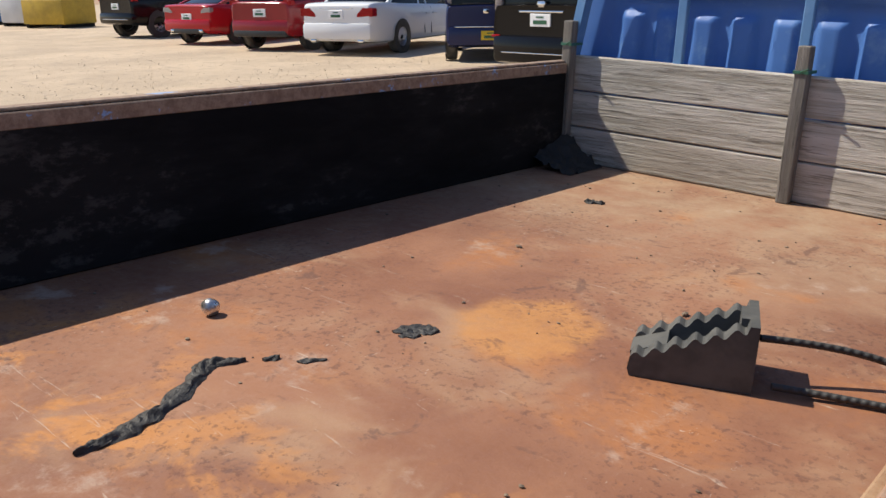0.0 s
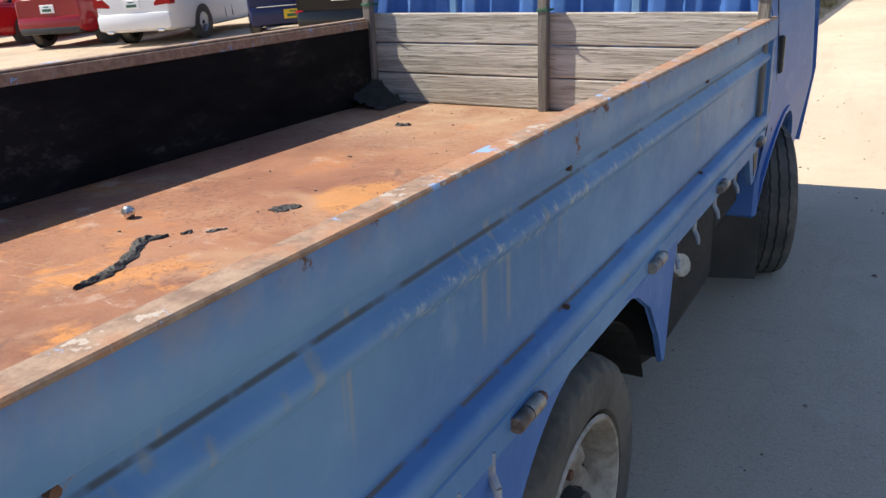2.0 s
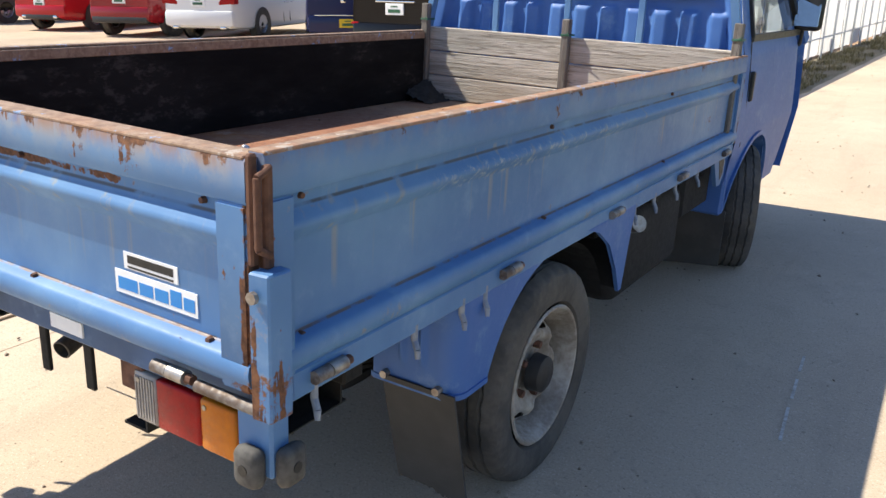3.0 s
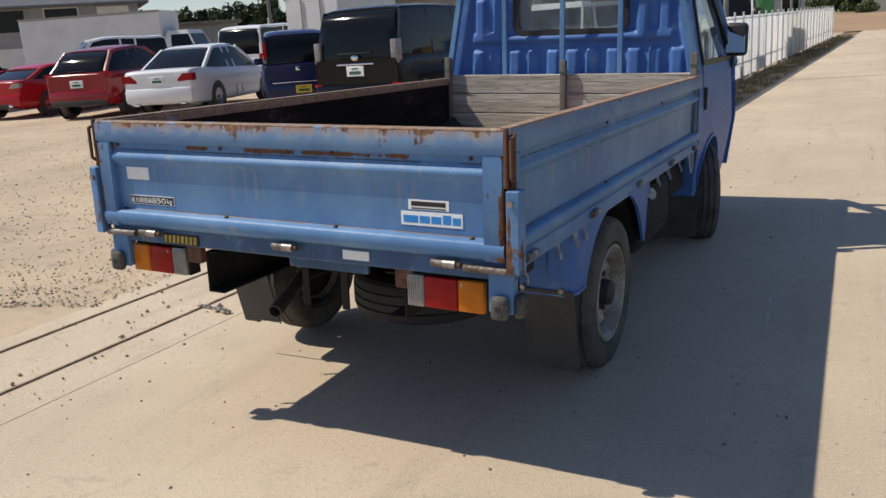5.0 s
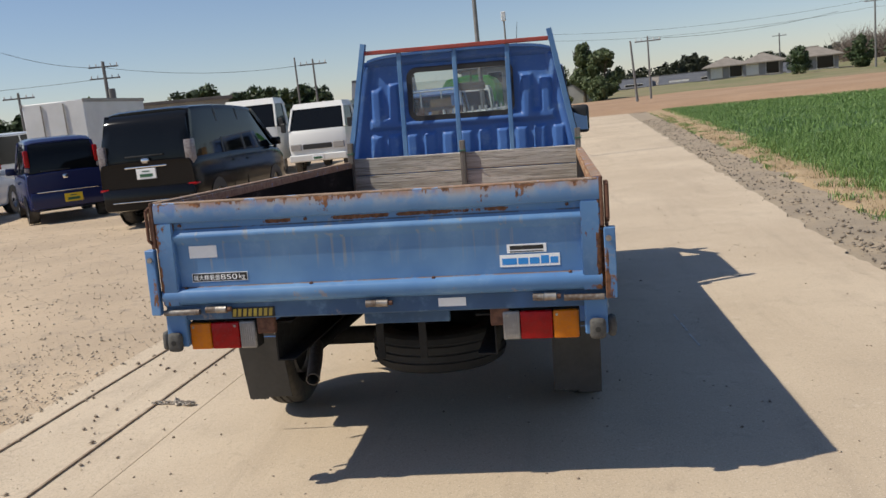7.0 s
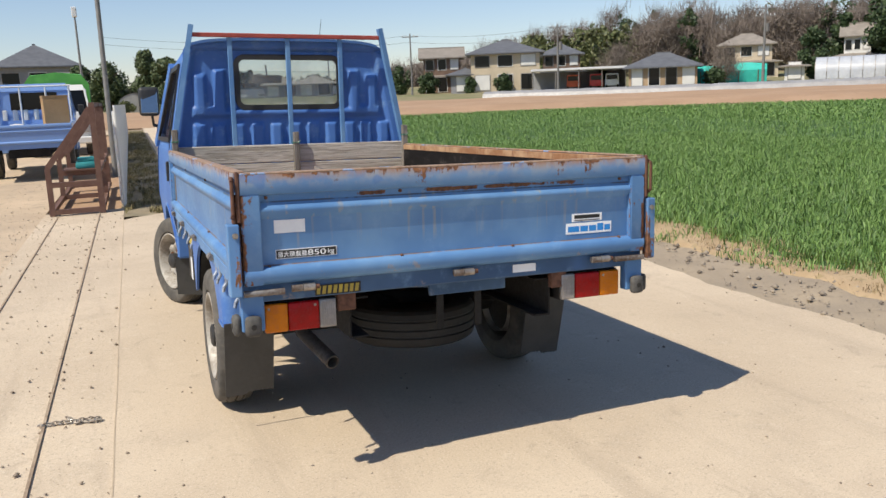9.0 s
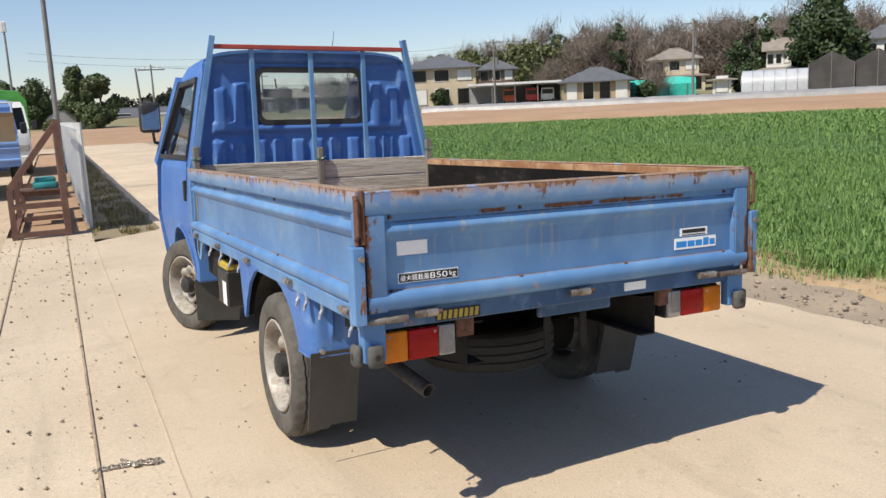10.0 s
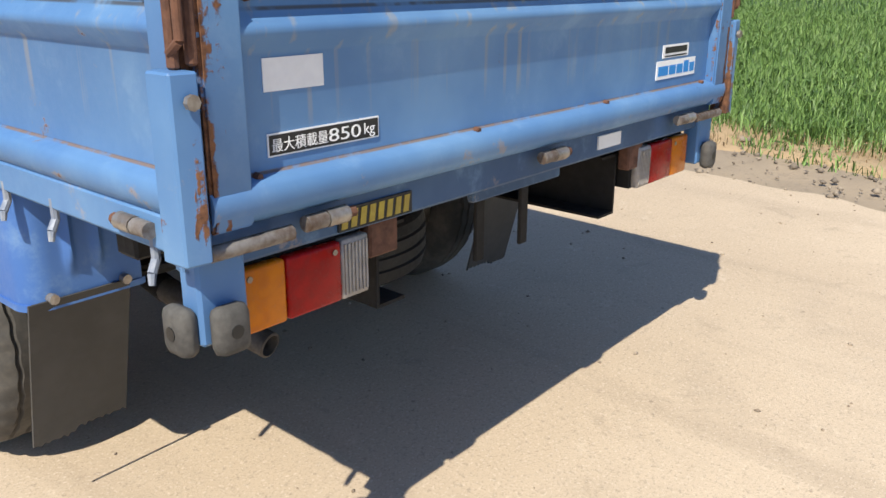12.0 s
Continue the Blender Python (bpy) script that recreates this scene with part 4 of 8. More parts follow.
# roof with a lip at the rear, floor, nose and windscreen
bm = B()
rings = []
for k in range(13):
    y = 2.856 + (3.64 - 2.856) * k / 12
    drop = 0.05 * (k / 12) ** 3
    rings.append([(0.672 * (2 * i / 24 - 1), y, 1.68 + 0.135 * (1 - abs(2 * i / 24 - 1) ** 4) ** (1 / 4) - drop * (1 - abs(2 * i / 24 - 1) ** 4)) for i in range(25)])
loft(bm, rings, closed=False, caps=False)
part("roof", bm, BLUE_CAB, cab, smooth=50)
bm = B()
arc = [(0.672 * (2 * i / 24 - 1), 1.672 + 0.135 * (1 - abs(2 * i / 24 - 1) ** 4) ** (1 / 4)) for i in range(1, 24)]
loft(bm, [[(x, 2.85 + dy, z + dz) for dy, dz in ((-0.012, -0.008), (0.012, -0.008), (0.012, 0.010), (-0.012, 0.010))] for x, z in arc])
part("rain_gutter", bm, BLUE_CAB, cab, smooth=50)
bm = B()
loft(bm, [[(-cab_half(z), cab_front(z), z), (cab_half(z), cab_front(z), z)] for z in (0.40, 0.75, 1.12)], closed=False, caps=False)
part("nose", bm, BLUE_CAB, cab)
bm = B()
loft(bm, [[(-cab_half(z) + 0.06, cab_front(z), z), (cab_half(z) - 0.06, cab_front(z), z)] for z in (1.16, 1.66)], closed=False, caps=False)
g = part("windscreen", bm, GLASS, cab)
g.visible_shadow = False
for s in (-1, 1):
    bm = B()
    bar(bm, (s * 0.765, 4.22, 1.12), (s * 0.66, 3.66, 1.69), 0.07, 0.05)
    part("pillar", bm, BLUE_CAB, cab)
bm = B()
box(bm, -0.74, 0.74, 2.90, 4.22, 0.46, 0.52)
part("cab_floor", bm, UNDER, cab)
bm = B()
box(bm, -0.70, 0.70, 3.85, 4.20, 0.98, 1.14, 0.03)
part("dashboard", bm, PLASTIC, cab)
for x in (-0.38, 0.36):
    bm = B()
    box(bm, x - 0.26, x + 0.26, 2.95, 3.08, 0.70, 1.30, 0.04, 2)
    box(bm, x - 0.26, x + 0.26, 2.95, 3.45, 0.58, 0.76, 0.04, 2)
    part("seat", bm, PLASTIC, cab, "dark cab seat", smooth=40)
bm = B()
lathe(bm, [(-0.01, 0.17), (0.0, 0.182), (0.01, 0.17), (0.0, 0.160)], 2, 24, True)
part("steering_wheel", move(bm, pose(0.36, 3.72, 1.14, 55, 0, 0)), PLASTIC, cab, smooth=40)
bm = B()
box(bm, -0.11, 0.11, 3.62, 3.645, 1.565, 1.625, 0.015, 2)
tube(bm, (0, 3.64, 1.62), (0.0, 3.68, 1.70), 0.006)
part("rear_view_mirror", bm, PLASTIC, cab)
bm = B()
tube(bm, (0.36, 3.50, 1.76), (0.385, 3.44, 2.02), 0.003, 0.0015, 6)
part("aerial", bm, PLASTIC, cab)

# ---- rear and underside of the truck ----
for s in (-1, 1):
    bm = B()
    prism(bm, [(s * 0.796, -0.032), (s * 0.834, -0.028), (s * 0.836, 0.020), (s * 0.810, 0.022), (s * 0.810, -0.004), (s * 0.796, -0.006)], 2, 0.695, 0.935)
    bmesh.ops.bevel(bm, geom=bm.edges[:], offset=0.003, segments=1, affect="EDGES")
    part("corner_post", bm, RUST, truck, "blue corner post with rust runs")
    for x, z0, z1, y in ((0.793, 0.94, 1.106, -0.016), (0.808, 0.935, 1.09, 0.000)):
        bm = B()
        box(bm, *sorted((s * (x - 0.006), s * (x + 0.006))), y - 0.008, y + 0.008, z0, z1, 0.003)
        part("corner_hook", bm, RUSTY, truck, "rusty corner latch")
    bm = B()
    tube(bm, (s * 0.812, -0.024, 0.97), (s * 0.812, -0.024, 1.075), 0.006)
    tube(bm, (s * 0.812, -0.024, 1.075), (s * 0.812, 0.0, 1.085), 0.006)
    tube(bm, (s * 0.812, -0.024, 0.97), (s * 0.812, 0.0, 0.955), 0.006)
    part("latch_handle", bm, RUSTY, truck, "rusty latch handle")
    bm = B()
    tube(bm, (s * 0.811, -0.034, 0.90), (s * 0.811, -0.042, 0.90), 0.010, None, 8)
    part("post_bolt", bm, BARE, truck)
    bm = B()
    box(bm, *sorted((s * 0.722, s * 0.80)), 0.006, 0.05, 0.565, 0.69, 0.005)
    part("lamp_bracket", bm, BLUE, truck)
    for x0, x1, y0, y1 in ((0.737, 0.792, -0.024, 0.008), (0.798, 0.828, 0.008, 0.065)):
        bm = B()
        box(bm, *sorted((s * x0, s * x1)), y0, y1, 0.552, 0.624, 0.014, 2)
        part("bumper_block", bm, BUFFER, truck, "worn black rubber buffer", smooth=50)
        bm = B()
        xc = s * (x0 + x1) / 2
        if y0 < 0:
            tube(bm, (xc, -0.0255, 0.588), (xc, -0.02, 0.588), 0.010, None, 10)
        else:
            tube(bm, (s * 0.8295, 0.036, 0.588), (s * 0.82, 0.036, 0.588), 0.010, None, 10)
        part("buffer_hole", bm, BLACK, truck)
for side, cells in ((-1, ((-0.720, -0.640, AMBER), (-0.638, -0.530, RED_LENS), (-0.528, -0.470, CLEAR_LENS))), (1, ((0.440, 0.498, CLEAR_LENS), (0.500, 0.612, RED_LENS), (0.614, 0.702, AMBER)))):
    lamp = new("tail_lamp")
    lamp.parent = truck
    lamp["label"] = "tail lamp of amber, red and clear plastic"
    lamp.matrix_basis = pose(0, 0, -0.013)
    x0, x1 = cells[0][0], cells[-1][1]
    bm = B()
    box(bm, x0 - 0.004, x1 + 0.004, 0.045, 0.10, 0.558, 0.666, 0.004)
    part("lamp_body", bm, UNDER, lamp)
    for a, b, mat in cells:
        bm = B()
        if mat is CLEAR_LENS:
            box(bm, a, b, 0.026, 0.046, 0.562, 0.662, 0.003)
        else:
            box(bm, a, b, 0.024, 0.046, 0.562, 0.662, 0.006, 2)
        lens = part("lens", bm, mat, lamp, smooth=50)
        for k in range(7 if mat is CLEAR_LENS else 0):
            x = a + 0.006 + (b - a - 0.012) * k / 6
            bm = B()
            box(bm, x - 0.0018, x + 0.0018, 0.0235, 0.0258, 0.570, 0.654)
            part("lens_rib", bm, mat, lens)
    for x in (x0 + 0.014, x1 - 0.075):
        bm = B()
        tube(bm, (x, 0.022, 0.647), (x, 0.030, 0.647), 0.005, None, 8)
        part("screw", bm, BARE, lamp)
    bm = B()
    box(bm, *sorted((side * 0.395, side * 0.462)), 0.03, 0.06, 0.60, 0.675, 0.004)
    part("lamp_stay", bm, RUSTY, truck, "rusty lamp stay")

# sill plates, hinges and hooks
nameplate = new("name_plate")
nameplate.parent = truck
nameplate["label"] = "dark plate with faded yellow shapes"
nameplate.matrix_basis = pose(0, 0.012, -0.018)
bm = B()
box(bm, -0.545, -0.382, -0.001, 0.006, 0.686, 0.722)
part("plate_base", bm, BLACK, nameplate)
for k in range(8):
    x = -0.541 + 0.0196 * k
    bm = B()
    prism(bm, [(x, 0.690), (x + 0.012, 0.690), (x + 0.016, 0.718), (x + 0.004, 0.718)], 1, -0.0022, 0.0)
    part("letter_bar", bm, YELLOW, nameplate)
bm = B()
box(bm, 0.219, 0.316, 0.012, 0.020, 0.680, 0.710)
part("data_plate", bm, WHITE, truck, "small pale data plate")


def soft_bump(q, at):
    """A rounded rib three steps wide."""
    return max(0.0, 1 - (abs(q - at) / 2.2) ** 2)


def hinge(p, d, parent):
    """A barrel hinge at p along d, with a small strap."""
    h = new("hinge")
    h.parent = parent
    p, d = Vector(p), Vector(d)
    bm = B()
    tube(bm, p - d * 0.045, p - d * 0.008, 0.0125, None, 10)
    part("barrel", bm, GRIMY, h, smooth=40)
    bm = B()
    tube(bm, p - d * 0.006, p + d * 0.034, 0.0135, None, 10)
    part("barrel", bm, BARE, h, smooth=40)
    bm = B()
    tube(bm, p + d * 0.036, p + d * 0.05, 0.009, None, 8)
    part("pin", bm, RUSTY, h, smooth=40)


for x in (-0.585, 0.01, 0.595):
    hinge((x, -0.012, 0.706), (1, 0, 0), truck)
for s in (-1, 1):
    bm = B()
    tube(bm, (s * 0.79, -0.012, 0.700), (s * 0.655, -0.012, 0.700), 0.011, None, 10)
    part("lever_tube", bm, GRIMY, truck, smooth=40)
    for y in (0.15, 0.80, 1.47, 2.12, 2.72):
        hinge((s * 0.803, y, 0.712), (0, 1, 0), truck)
    for y in (0.12, 0.42, 0.60, 0.70, 1.66, 1.85, 2.08, 2.35):
        bm = B()
        x = s * 0.79
        tube(bm, (x, y, 0.70), (x, y, 0.665), 0.007, None, 8)
        tube(bm, (x, y, 0.665), (x + s * 0.012, y - 0.006, 0.648), 0.007, None, 8)
        tube(bm, (x + s * 0.012, y - 0.006, 0.648), (x + s * 0.016, y - 0.010, 0.632), 0.007, 0.005, 8)
        part("rope_hook", bm, HOOK, truck, smooth=40)
    # rear mudguards
    guard = new("mudguard")
    guard.parent = truck
    guard["label"] = "blue rear mudguard"
    bm = B()
    rows = []
    for k in range(15):
        # height runs down; the front edge follows the tyre, the rear corner is round
        z = 0.70 - (0.70 - 0.452) * k / 14
        front = 1.087 - math.sqrt(max(0.375 ** 2 - (z - 0.315) ** 2, 0.0))
        c = [(0.790, front)] + [(0.790, front + (0.645 - front) * q) for q in (0.35, 0.7)]
        c += [(0.740 + 0.05 * math.cos(a), 0.645 - 0.05 * math.sin(a)) for a in (math.pi / 2 * q / 6 for q in range(7))]
        c += [(0.74 - (0.74 - 0.56) * q / 36, 0.595 - 0.014 * (soft_bump(q, 8) + soft_bump(q, 19)) * min(1, 0.5 * max(k - 2, 0), 0.5 * max(11 - k, 0))) for q in range(1, 37)]
        rows.append([(s * px, py, z) for px, py in c])
    loft(bm, rows, closed=False, caps=False)
    part("guard_skin", bm, BLUE_CAB, guard, smooth=50)
    bm = B()
    lip = [(px, py - 0.004, pz) for px, py, pz in rows[-1]]
    loft(bm, [[(px + s * 0.004, py, pz - 0.007), (px + s * 0.004, py, pz + 0.006), (px - s * 0.008, py + 0.006, pz + 0.006), (px - s * 0.008, py + 0.006, pz - 0.007)] for px, py, pz in lip])
    part("guard_lip", bm, BLUE_CAB, guard, smooth=40)
    bm = B()
    loft(bm, [[(s * 0.56, 1.087 + 0.385 * math.cos(a), 0.315 + 0.385 * math.sin(a)), (s * 0.79, 1.087 + 0.385 * math.cos(a), 0.315 + 0.385 * math.sin(a))] for a in (radians(20 + 140 * k / 16) for k in range(17))], closed=False, caps=False)
    part("guard_arch", bm, UNDER, guard)
    bm = B()
    prism(bm, [(1.26, 0.70), (1.36, 0.675), (1.455, 0.615), (1.53, 0.52), (1.575, 0.425), (1.60, 0.425), (1.63, 0.60), (1.66, 0.70)], 0, *sorted((s * 0.784, s * 0.797)))
    bmesh.ops.bevel(bm, geom=bm.edges[:], offset=0.003, segments=1, affect="EDGES")
    part("guard_front", bm, BLUE_CAB, guard, smooth=40)
    bm = B()
    box(bm, *sorted((s * 0.56, s * 0.79)), 1.588, 1.598, 0.43, 0.70)
    part("guard_inner", bm, UNDER, guard)
    for x in (0.60, 0.745):
        bm = B()
        tube(bm, (s * x, 0.578, 0.468), (s * x, 0.598, 0.468), 0.010, None, 8)
        part("guard_bolt", bm, BARE, guard)
    # mud flaps with a ragged foot
    bm = B()
    n = 26
    low = [(s * (0.590 + 0.200 * k / n), 0.140 + 0.009 * abs(math.sin(k * 1.3)) - (0.012 if k > 14 else 0)) for k in range(n + 1)]
    prism(bm, low + [(s * 0.79, 0.465), (s * 0.590, 0.465)], 1, 0.587, 0.593)
    for v in bm.verts:
        # it hangs forward, with a slight belly
        drop = 0.465 - v.co.z
        v.co.y += 0.27 * drop - 0.012 * math.sin(math.pi * min(drop / 0.3, 1))
    part("mud_flap", bm, FLAP_RUBBER, truck, "grey rubber mud flap")
    bm = B()
    prism(bm, [(s * 0.52, 0.40), (s * 0.80, 0.42), (s * 0.80, 0.16), (s * 0.54, 0.13)], 1, 2.885, 2.893)
    part("mud_flap", bm, FLAP_RUBBER, truck, "grey rubber mud flap")
    bm = B()
    box(bm, *sorted((s * 0.60, s * 0.785)), 2.852, 2.90, 0.40, 0.72, 0.012)
    part("cab_corner", bm, BLUE_CAB, cab)
    # lock brackets at the front of the side sill
    bm = B()
    prism(bm, [(2.60, 0.70), (2.79, 0.70), (2.79, 0.60), (2.75, 0.565), (2.70, 0.565)], 0, *sorted((s * 0.77, s * 0.786)))
    part("lock_bracket", bm, BLUE, truck)
    bm = B()
    prism(bm, [(2.68, 0.685), (2.765, 0.685), (2.765, 0.615), (2.73, 0.59)], 0, *sorted((s * 0.7865, s * 0.788)))
    part("bracket_hole", bm, BLACK, truck)

part("spare_tyre", move(lathe(B(), tyre_profile(0.298, 0.17), 2, 48, True), pose(0.085, 0.80, 0.360)), RUBBER, truck, "spare tyre slung flat under the bed", smooth=30)
bm = B()
lathe(bm, [(-0.02, 0.19), (0.03, 0.17), (0.03, 0.001)], 2, 24)
part("spare_rim", move(bm, pose(0.085, 0.80, 0.360)), UNDER, truck)
for x in (-0.03, 0.13):
    bm = B()
    box(bm, x - 0.014, x + 0.014, 0.14, 0.15, 0.46, 0.67, 0.002)
    part("carrier_stay", bm, UNDER, truck)
bm = B()
box(bm, -0.08, 0.24, 0.12, 0.14, 0.60, 0.68, 0.004)
part("carrier_plate", bm, SHADED_GRIMY_BLUE, truck)
bm = B()
lathe(bm, [(0, 0.026), (0.002, 0.029), (0.30, 0.029), (0.30, 0.024), (0.0, 0.024)], 1, 18, True)
part("exhaust_pipe", move(bm, pose(-0.395, 0.405, 0.305, 14, 0, 12)), SOOTY, truck, "sooty exhaust pipe", smooth=40)
bm = B()
tube(bm, (-0.455, 0.68, 0.375), (-0.30, 1.9, 0.46), 0.03, None, 12)
tube(bm, (-0.30, 1.9, 0.46), (-0.30, 2.5, 0.46), 0.075, None, 14)
part("silencer", bm, UNDER, truck, smooth=40)
bm = B()
tube(bm, (-0.62, 1.087, 0.315), (0.62, 1.087, 0.325), 0.045, None, 12)
tube(bm, (0, 0.98, 0.32), (0, 1.2, 0.32), 0.12, None, 16)
part("rear_axle", bm, UNDER, truck, smooth=40)
for s in (-1, 1):
    bm = B()
    for k in range(4):
        loft(bm, [[(s * 0.46, y, 0.40 + 0.10 * ((y - 1.087) / 0.6) ** 2 - k * 0.012 + dz) if e else (s * 0.53, y, 0.40 + 0.10 * ((y - 1.087) / 0.6) ** 2 - k * 0.012 + dz) for e, dz in ((1, 0), (0, 0), (0, 0.009), (1, 0.009))] for y in (1.087 + (0.62 - k * 0.12) * q / 6 for q in range(-6, 7))])
    part("leaf_spring", bm, UNDER, truck)
    bm = B()
    box(bm, *sorted((s * 0.30, s * 0.60)), 3.1, 3.5, 0.42, 0.60, 0.02)
    part("front_axle", bm, UNDER, truck)
bm = B()
box(bm, 0.44, 0.70, 0.10, 0.32, 0.545, 0.548)
box(bm, 0.44, 0.446, 0.10, 0.32, 0.548, 0.66)
box(bm, 0.44, 0.70, 0.30, 0.306, 0.548, 0.66)
part("lamp_tray", bm, UNDER, truck)
bm = B()
box(bm, 0.45, 0.74, 1.72, 2.42, 0.30, 0.63, 0.07, 3)
part("fuel_tank", bm, UNDER, truck, "grimy black fuel tank", smooth=40)
bm = B()
tube(bm, (0.74, 1.74, 0.60), (0.80, 1.70, 0.625), 0.026, 0.028, 12)
part("filler_cap", bm, BARE, truck, smooth=40)
bm = B()
box(bm, -0.755, -0.55, 2.16, 2.40, 0.36, 0.56, 0.008)
part("battery", bm, PLASTIC, truck, "battery with white label")
bm = B()
box(bm, -0.757, -0.7565, 2.18, 2.27, 0.37, 0.50)
part("battery_label", bm, WHITE, truck)
bm = B()
box(bm, -0.75, -0.56, 2.17, 2.39, 0.562, 0.60, 0.006)
part("battery_top", bm, YELLOW, truck)
bm = B()
box(bm, -0.72, 0.72, 2.45, 2.85, 0.45, 0.66, 0.02)
box(bm, -0.28, 0.28, 2.2, 4.0, 0.30, 0.55, 0.05)
part("gearbox", bm, UNDER, truck)


# ---- load on the bed ----
def on_bed(x, y, z=0.0, turn=0.0):
    return TRUCK @ pose(x, y, BED + z, 0, 0, turn)


chock = thing("wheel_chock", on_bed(0.268, 1.452, 0.001, 24), "black rubber wheel chock with wavy tread on bed", "wheel chock")
L, W, H = 0.185, 0.12, 0.108


def chock_top(u):
    return 0.030 + (H - 0.030) * u + 0.0055 * math.sin(2 * math.pi * 6.5 * u - 0.6)


for y0, y1 in ((0.0, 0.032), (W - 0.032, W)):
    bm = B()
    prof = [(0.004, 0.0), (L, 0.0), (L, H), (L - 0.014, H)] + [(L * u, chock_top(u)) for u in (1 - k / 64 for k in range(6, 64))] + [(0.0, 0.012)]
    prism(bm, prof, 1, y0, y1)
    part("chock_cheek", bm, CHOCK_RUBBER, chock, smooth=30)
bm = B()
prism(bm, [(0.004, 0), (L, 0), (L, 0.03), (0.06, 0.03), (0.055, 0.048), (0.0, 0.028)], 1, 0.032, W - 0.032)
box(bm, L - 0.026, L, 0.032, W - 0.032, 0.0, H)
part("chock_core", bm, CHOCK_RUBBER, chock)
cu = bpy.data.curves.new("rubber_hose", "CURVE")
cu.dimensions, cu.bevel_depth, cu.bevel_resolution, cu.resolution_u = "3D", 0.0058, 3, 14
sp = cu.splines.new("NURBS")
path = [(0.418, 1.585, 0.070), (0.49, 1.645, 0.064), (0.575, 1.70, 0.048), (0.655, 1.725, 0.018), (0.705, 1.70, 0.009), (0.690, 1.655, 0.008), (0.62, 1.625, 0.008), (0.54, 1.60, 0.008), (0.455, 1.555, 0.012)]
sp.points.add(len(path) - 1)
for q, p in zip(sp.points, path):
    q.co = (*p, 1)
sp.order_u, sp.use_endpoint_u = 4, True
tmp = new("hose_curve", cu)
me = bpy.data.meshes.new_from_object(tmp.evaluated_get(bpy.context.evaluated_depsgraph_get()))
bpy.data.objects.remove(tmp)
hm = Mat("ribbed_hose_rubber", 0.6)
hm.color(hm.mix(hm.noise(8, 3), (0.03, 0.03, 0.03), (0.075, 0.072, 0.066)))
wv = hm.t.nodes.new("ShaderNodeTexWave")
wv.inputs["Scale"].default_value = 26
hm.put(wv.inputs["Vector"], hm.co)
hm.bump(wv.outputs["Fac"], 0.45, 0.003)
me.materials.clear()
me.materials.append(hm.m)
me.shade_smooth()
hose = new("rubber_hose", me)
hose.matrix_basis = on_bed(0, 0, 0)
tagged(hose, "looped black ribbed rubber hose beside wheel chock", "hose")

ball = thing("crumpled_can", on_bed(-0.386, 1.126, 0.015), "small crumpled silvery ball of foil on bed", "litter")
bm = B()
bmesh.ops.create_icosphere(bm, subdivisions=3, radius=0.016)
for v in bm.verts:
    v.co *= 1 + 0.16 * noise.noise(v.co * 90)
part("foil", bm, simple("silver_foil", (0.75, 0.74, 0.72), (0.45, 0.44, 0.43), 60, 0.3, 0.9), ball, smooth=30)


def crust(path, width, height, seed, name, label, mat=TAR):
    """A lumpy strip of crust along points on the bed."""
    bm = B()
    nx, ny = 60, 12
    ln = [Vector((*p, 0)) for p in path]
    vs = []
    for i in range(nx + 1):
        u = i / nx * (len(ln) - 1)
        k = min(int(u), len(ln) - 2)
        c = ln[k].lerp(ln[k + 1], u - k)
        t = (ln[k + 1] - ln[k]).normalized()
        side = Vector((-t.y, t.x, 0))
        w = width * (0.55 + 0.6 * (0.5 + noise.noise((u * 2.2, seed, 1)))) * min(1, 6 * min(i, nx - i) / nx + 0.15)
        row = []
        for j in range(ny + 1):
            q = (2 * j / ny - 1)
            p = c + side * w * (q + 0.35 * noise.noise((u * 4, q * 2, seed)))
            z = height * (1 - q * q) * (0.6 + 1.4 * abs(noise.noise((p.x * 60, p.y * 60, seed)))) + 0.0012
            row.append(bm.verts.new((p.x, p.y, z if 0 < j < ny else 0.0004)))
        vs.append(row)
    for i in range(nx):
        for j in range(ny):
            bm.faces.new((vs[i][j], vs[i + 1][j], vs[i + 1][j + 1], vs[i][j + 1]))
    ob = part(name, bm, mat, None)
    ob.matrix_basis = on_bed(0, 0, 0)
    return tagged(ob, label, "tar")


crust(((-0.104, 0.750), (-0.112, 0.817), (-0.134, 0.891), (-0.175, 0.96), (-0.215, 1.008), (-0.184, 1.061)), 0.019, 0.008, 3.0, "tar_crust", "long lumpy strip of black tar on rusty floor")
crust(((-0.168, 1.08), (-0.155, 1.105)), 0.008, 0.005, 5.0, "tar_crust", "small black tar crumb on rusty floor")
crust(((-0.125, 1.115), (-0.098, 1.155)), 0.008, 0.003, 7.0, "tar_crust", "thin smear of black tar on rusty floor")
crust(((-0.105, 1.305), (-0.085, 1.345), (-0.05, 1.365)), 0.024, 0.004, 9.0, "tar_crust", "flat black tar patch on rusty floor")
crust(((-0.085, 1.30), (-0.060, 1.33)), 0.010, 0.003, 12.0, "tar_crust", "small black tar flake on rusty floor")
crust(((-0.385, 2.325), (-0.33, 2.345)), 0.014, 0.008, 14.0, "bark_piece", "flat piece of brown bark on bed")
bag = thing("rubber_scrap", on_bed(-0.69, 2.60, 0.0), "crumpled black rubber sheet in the bed corner", "scrap")
bm = B()
nx = 16
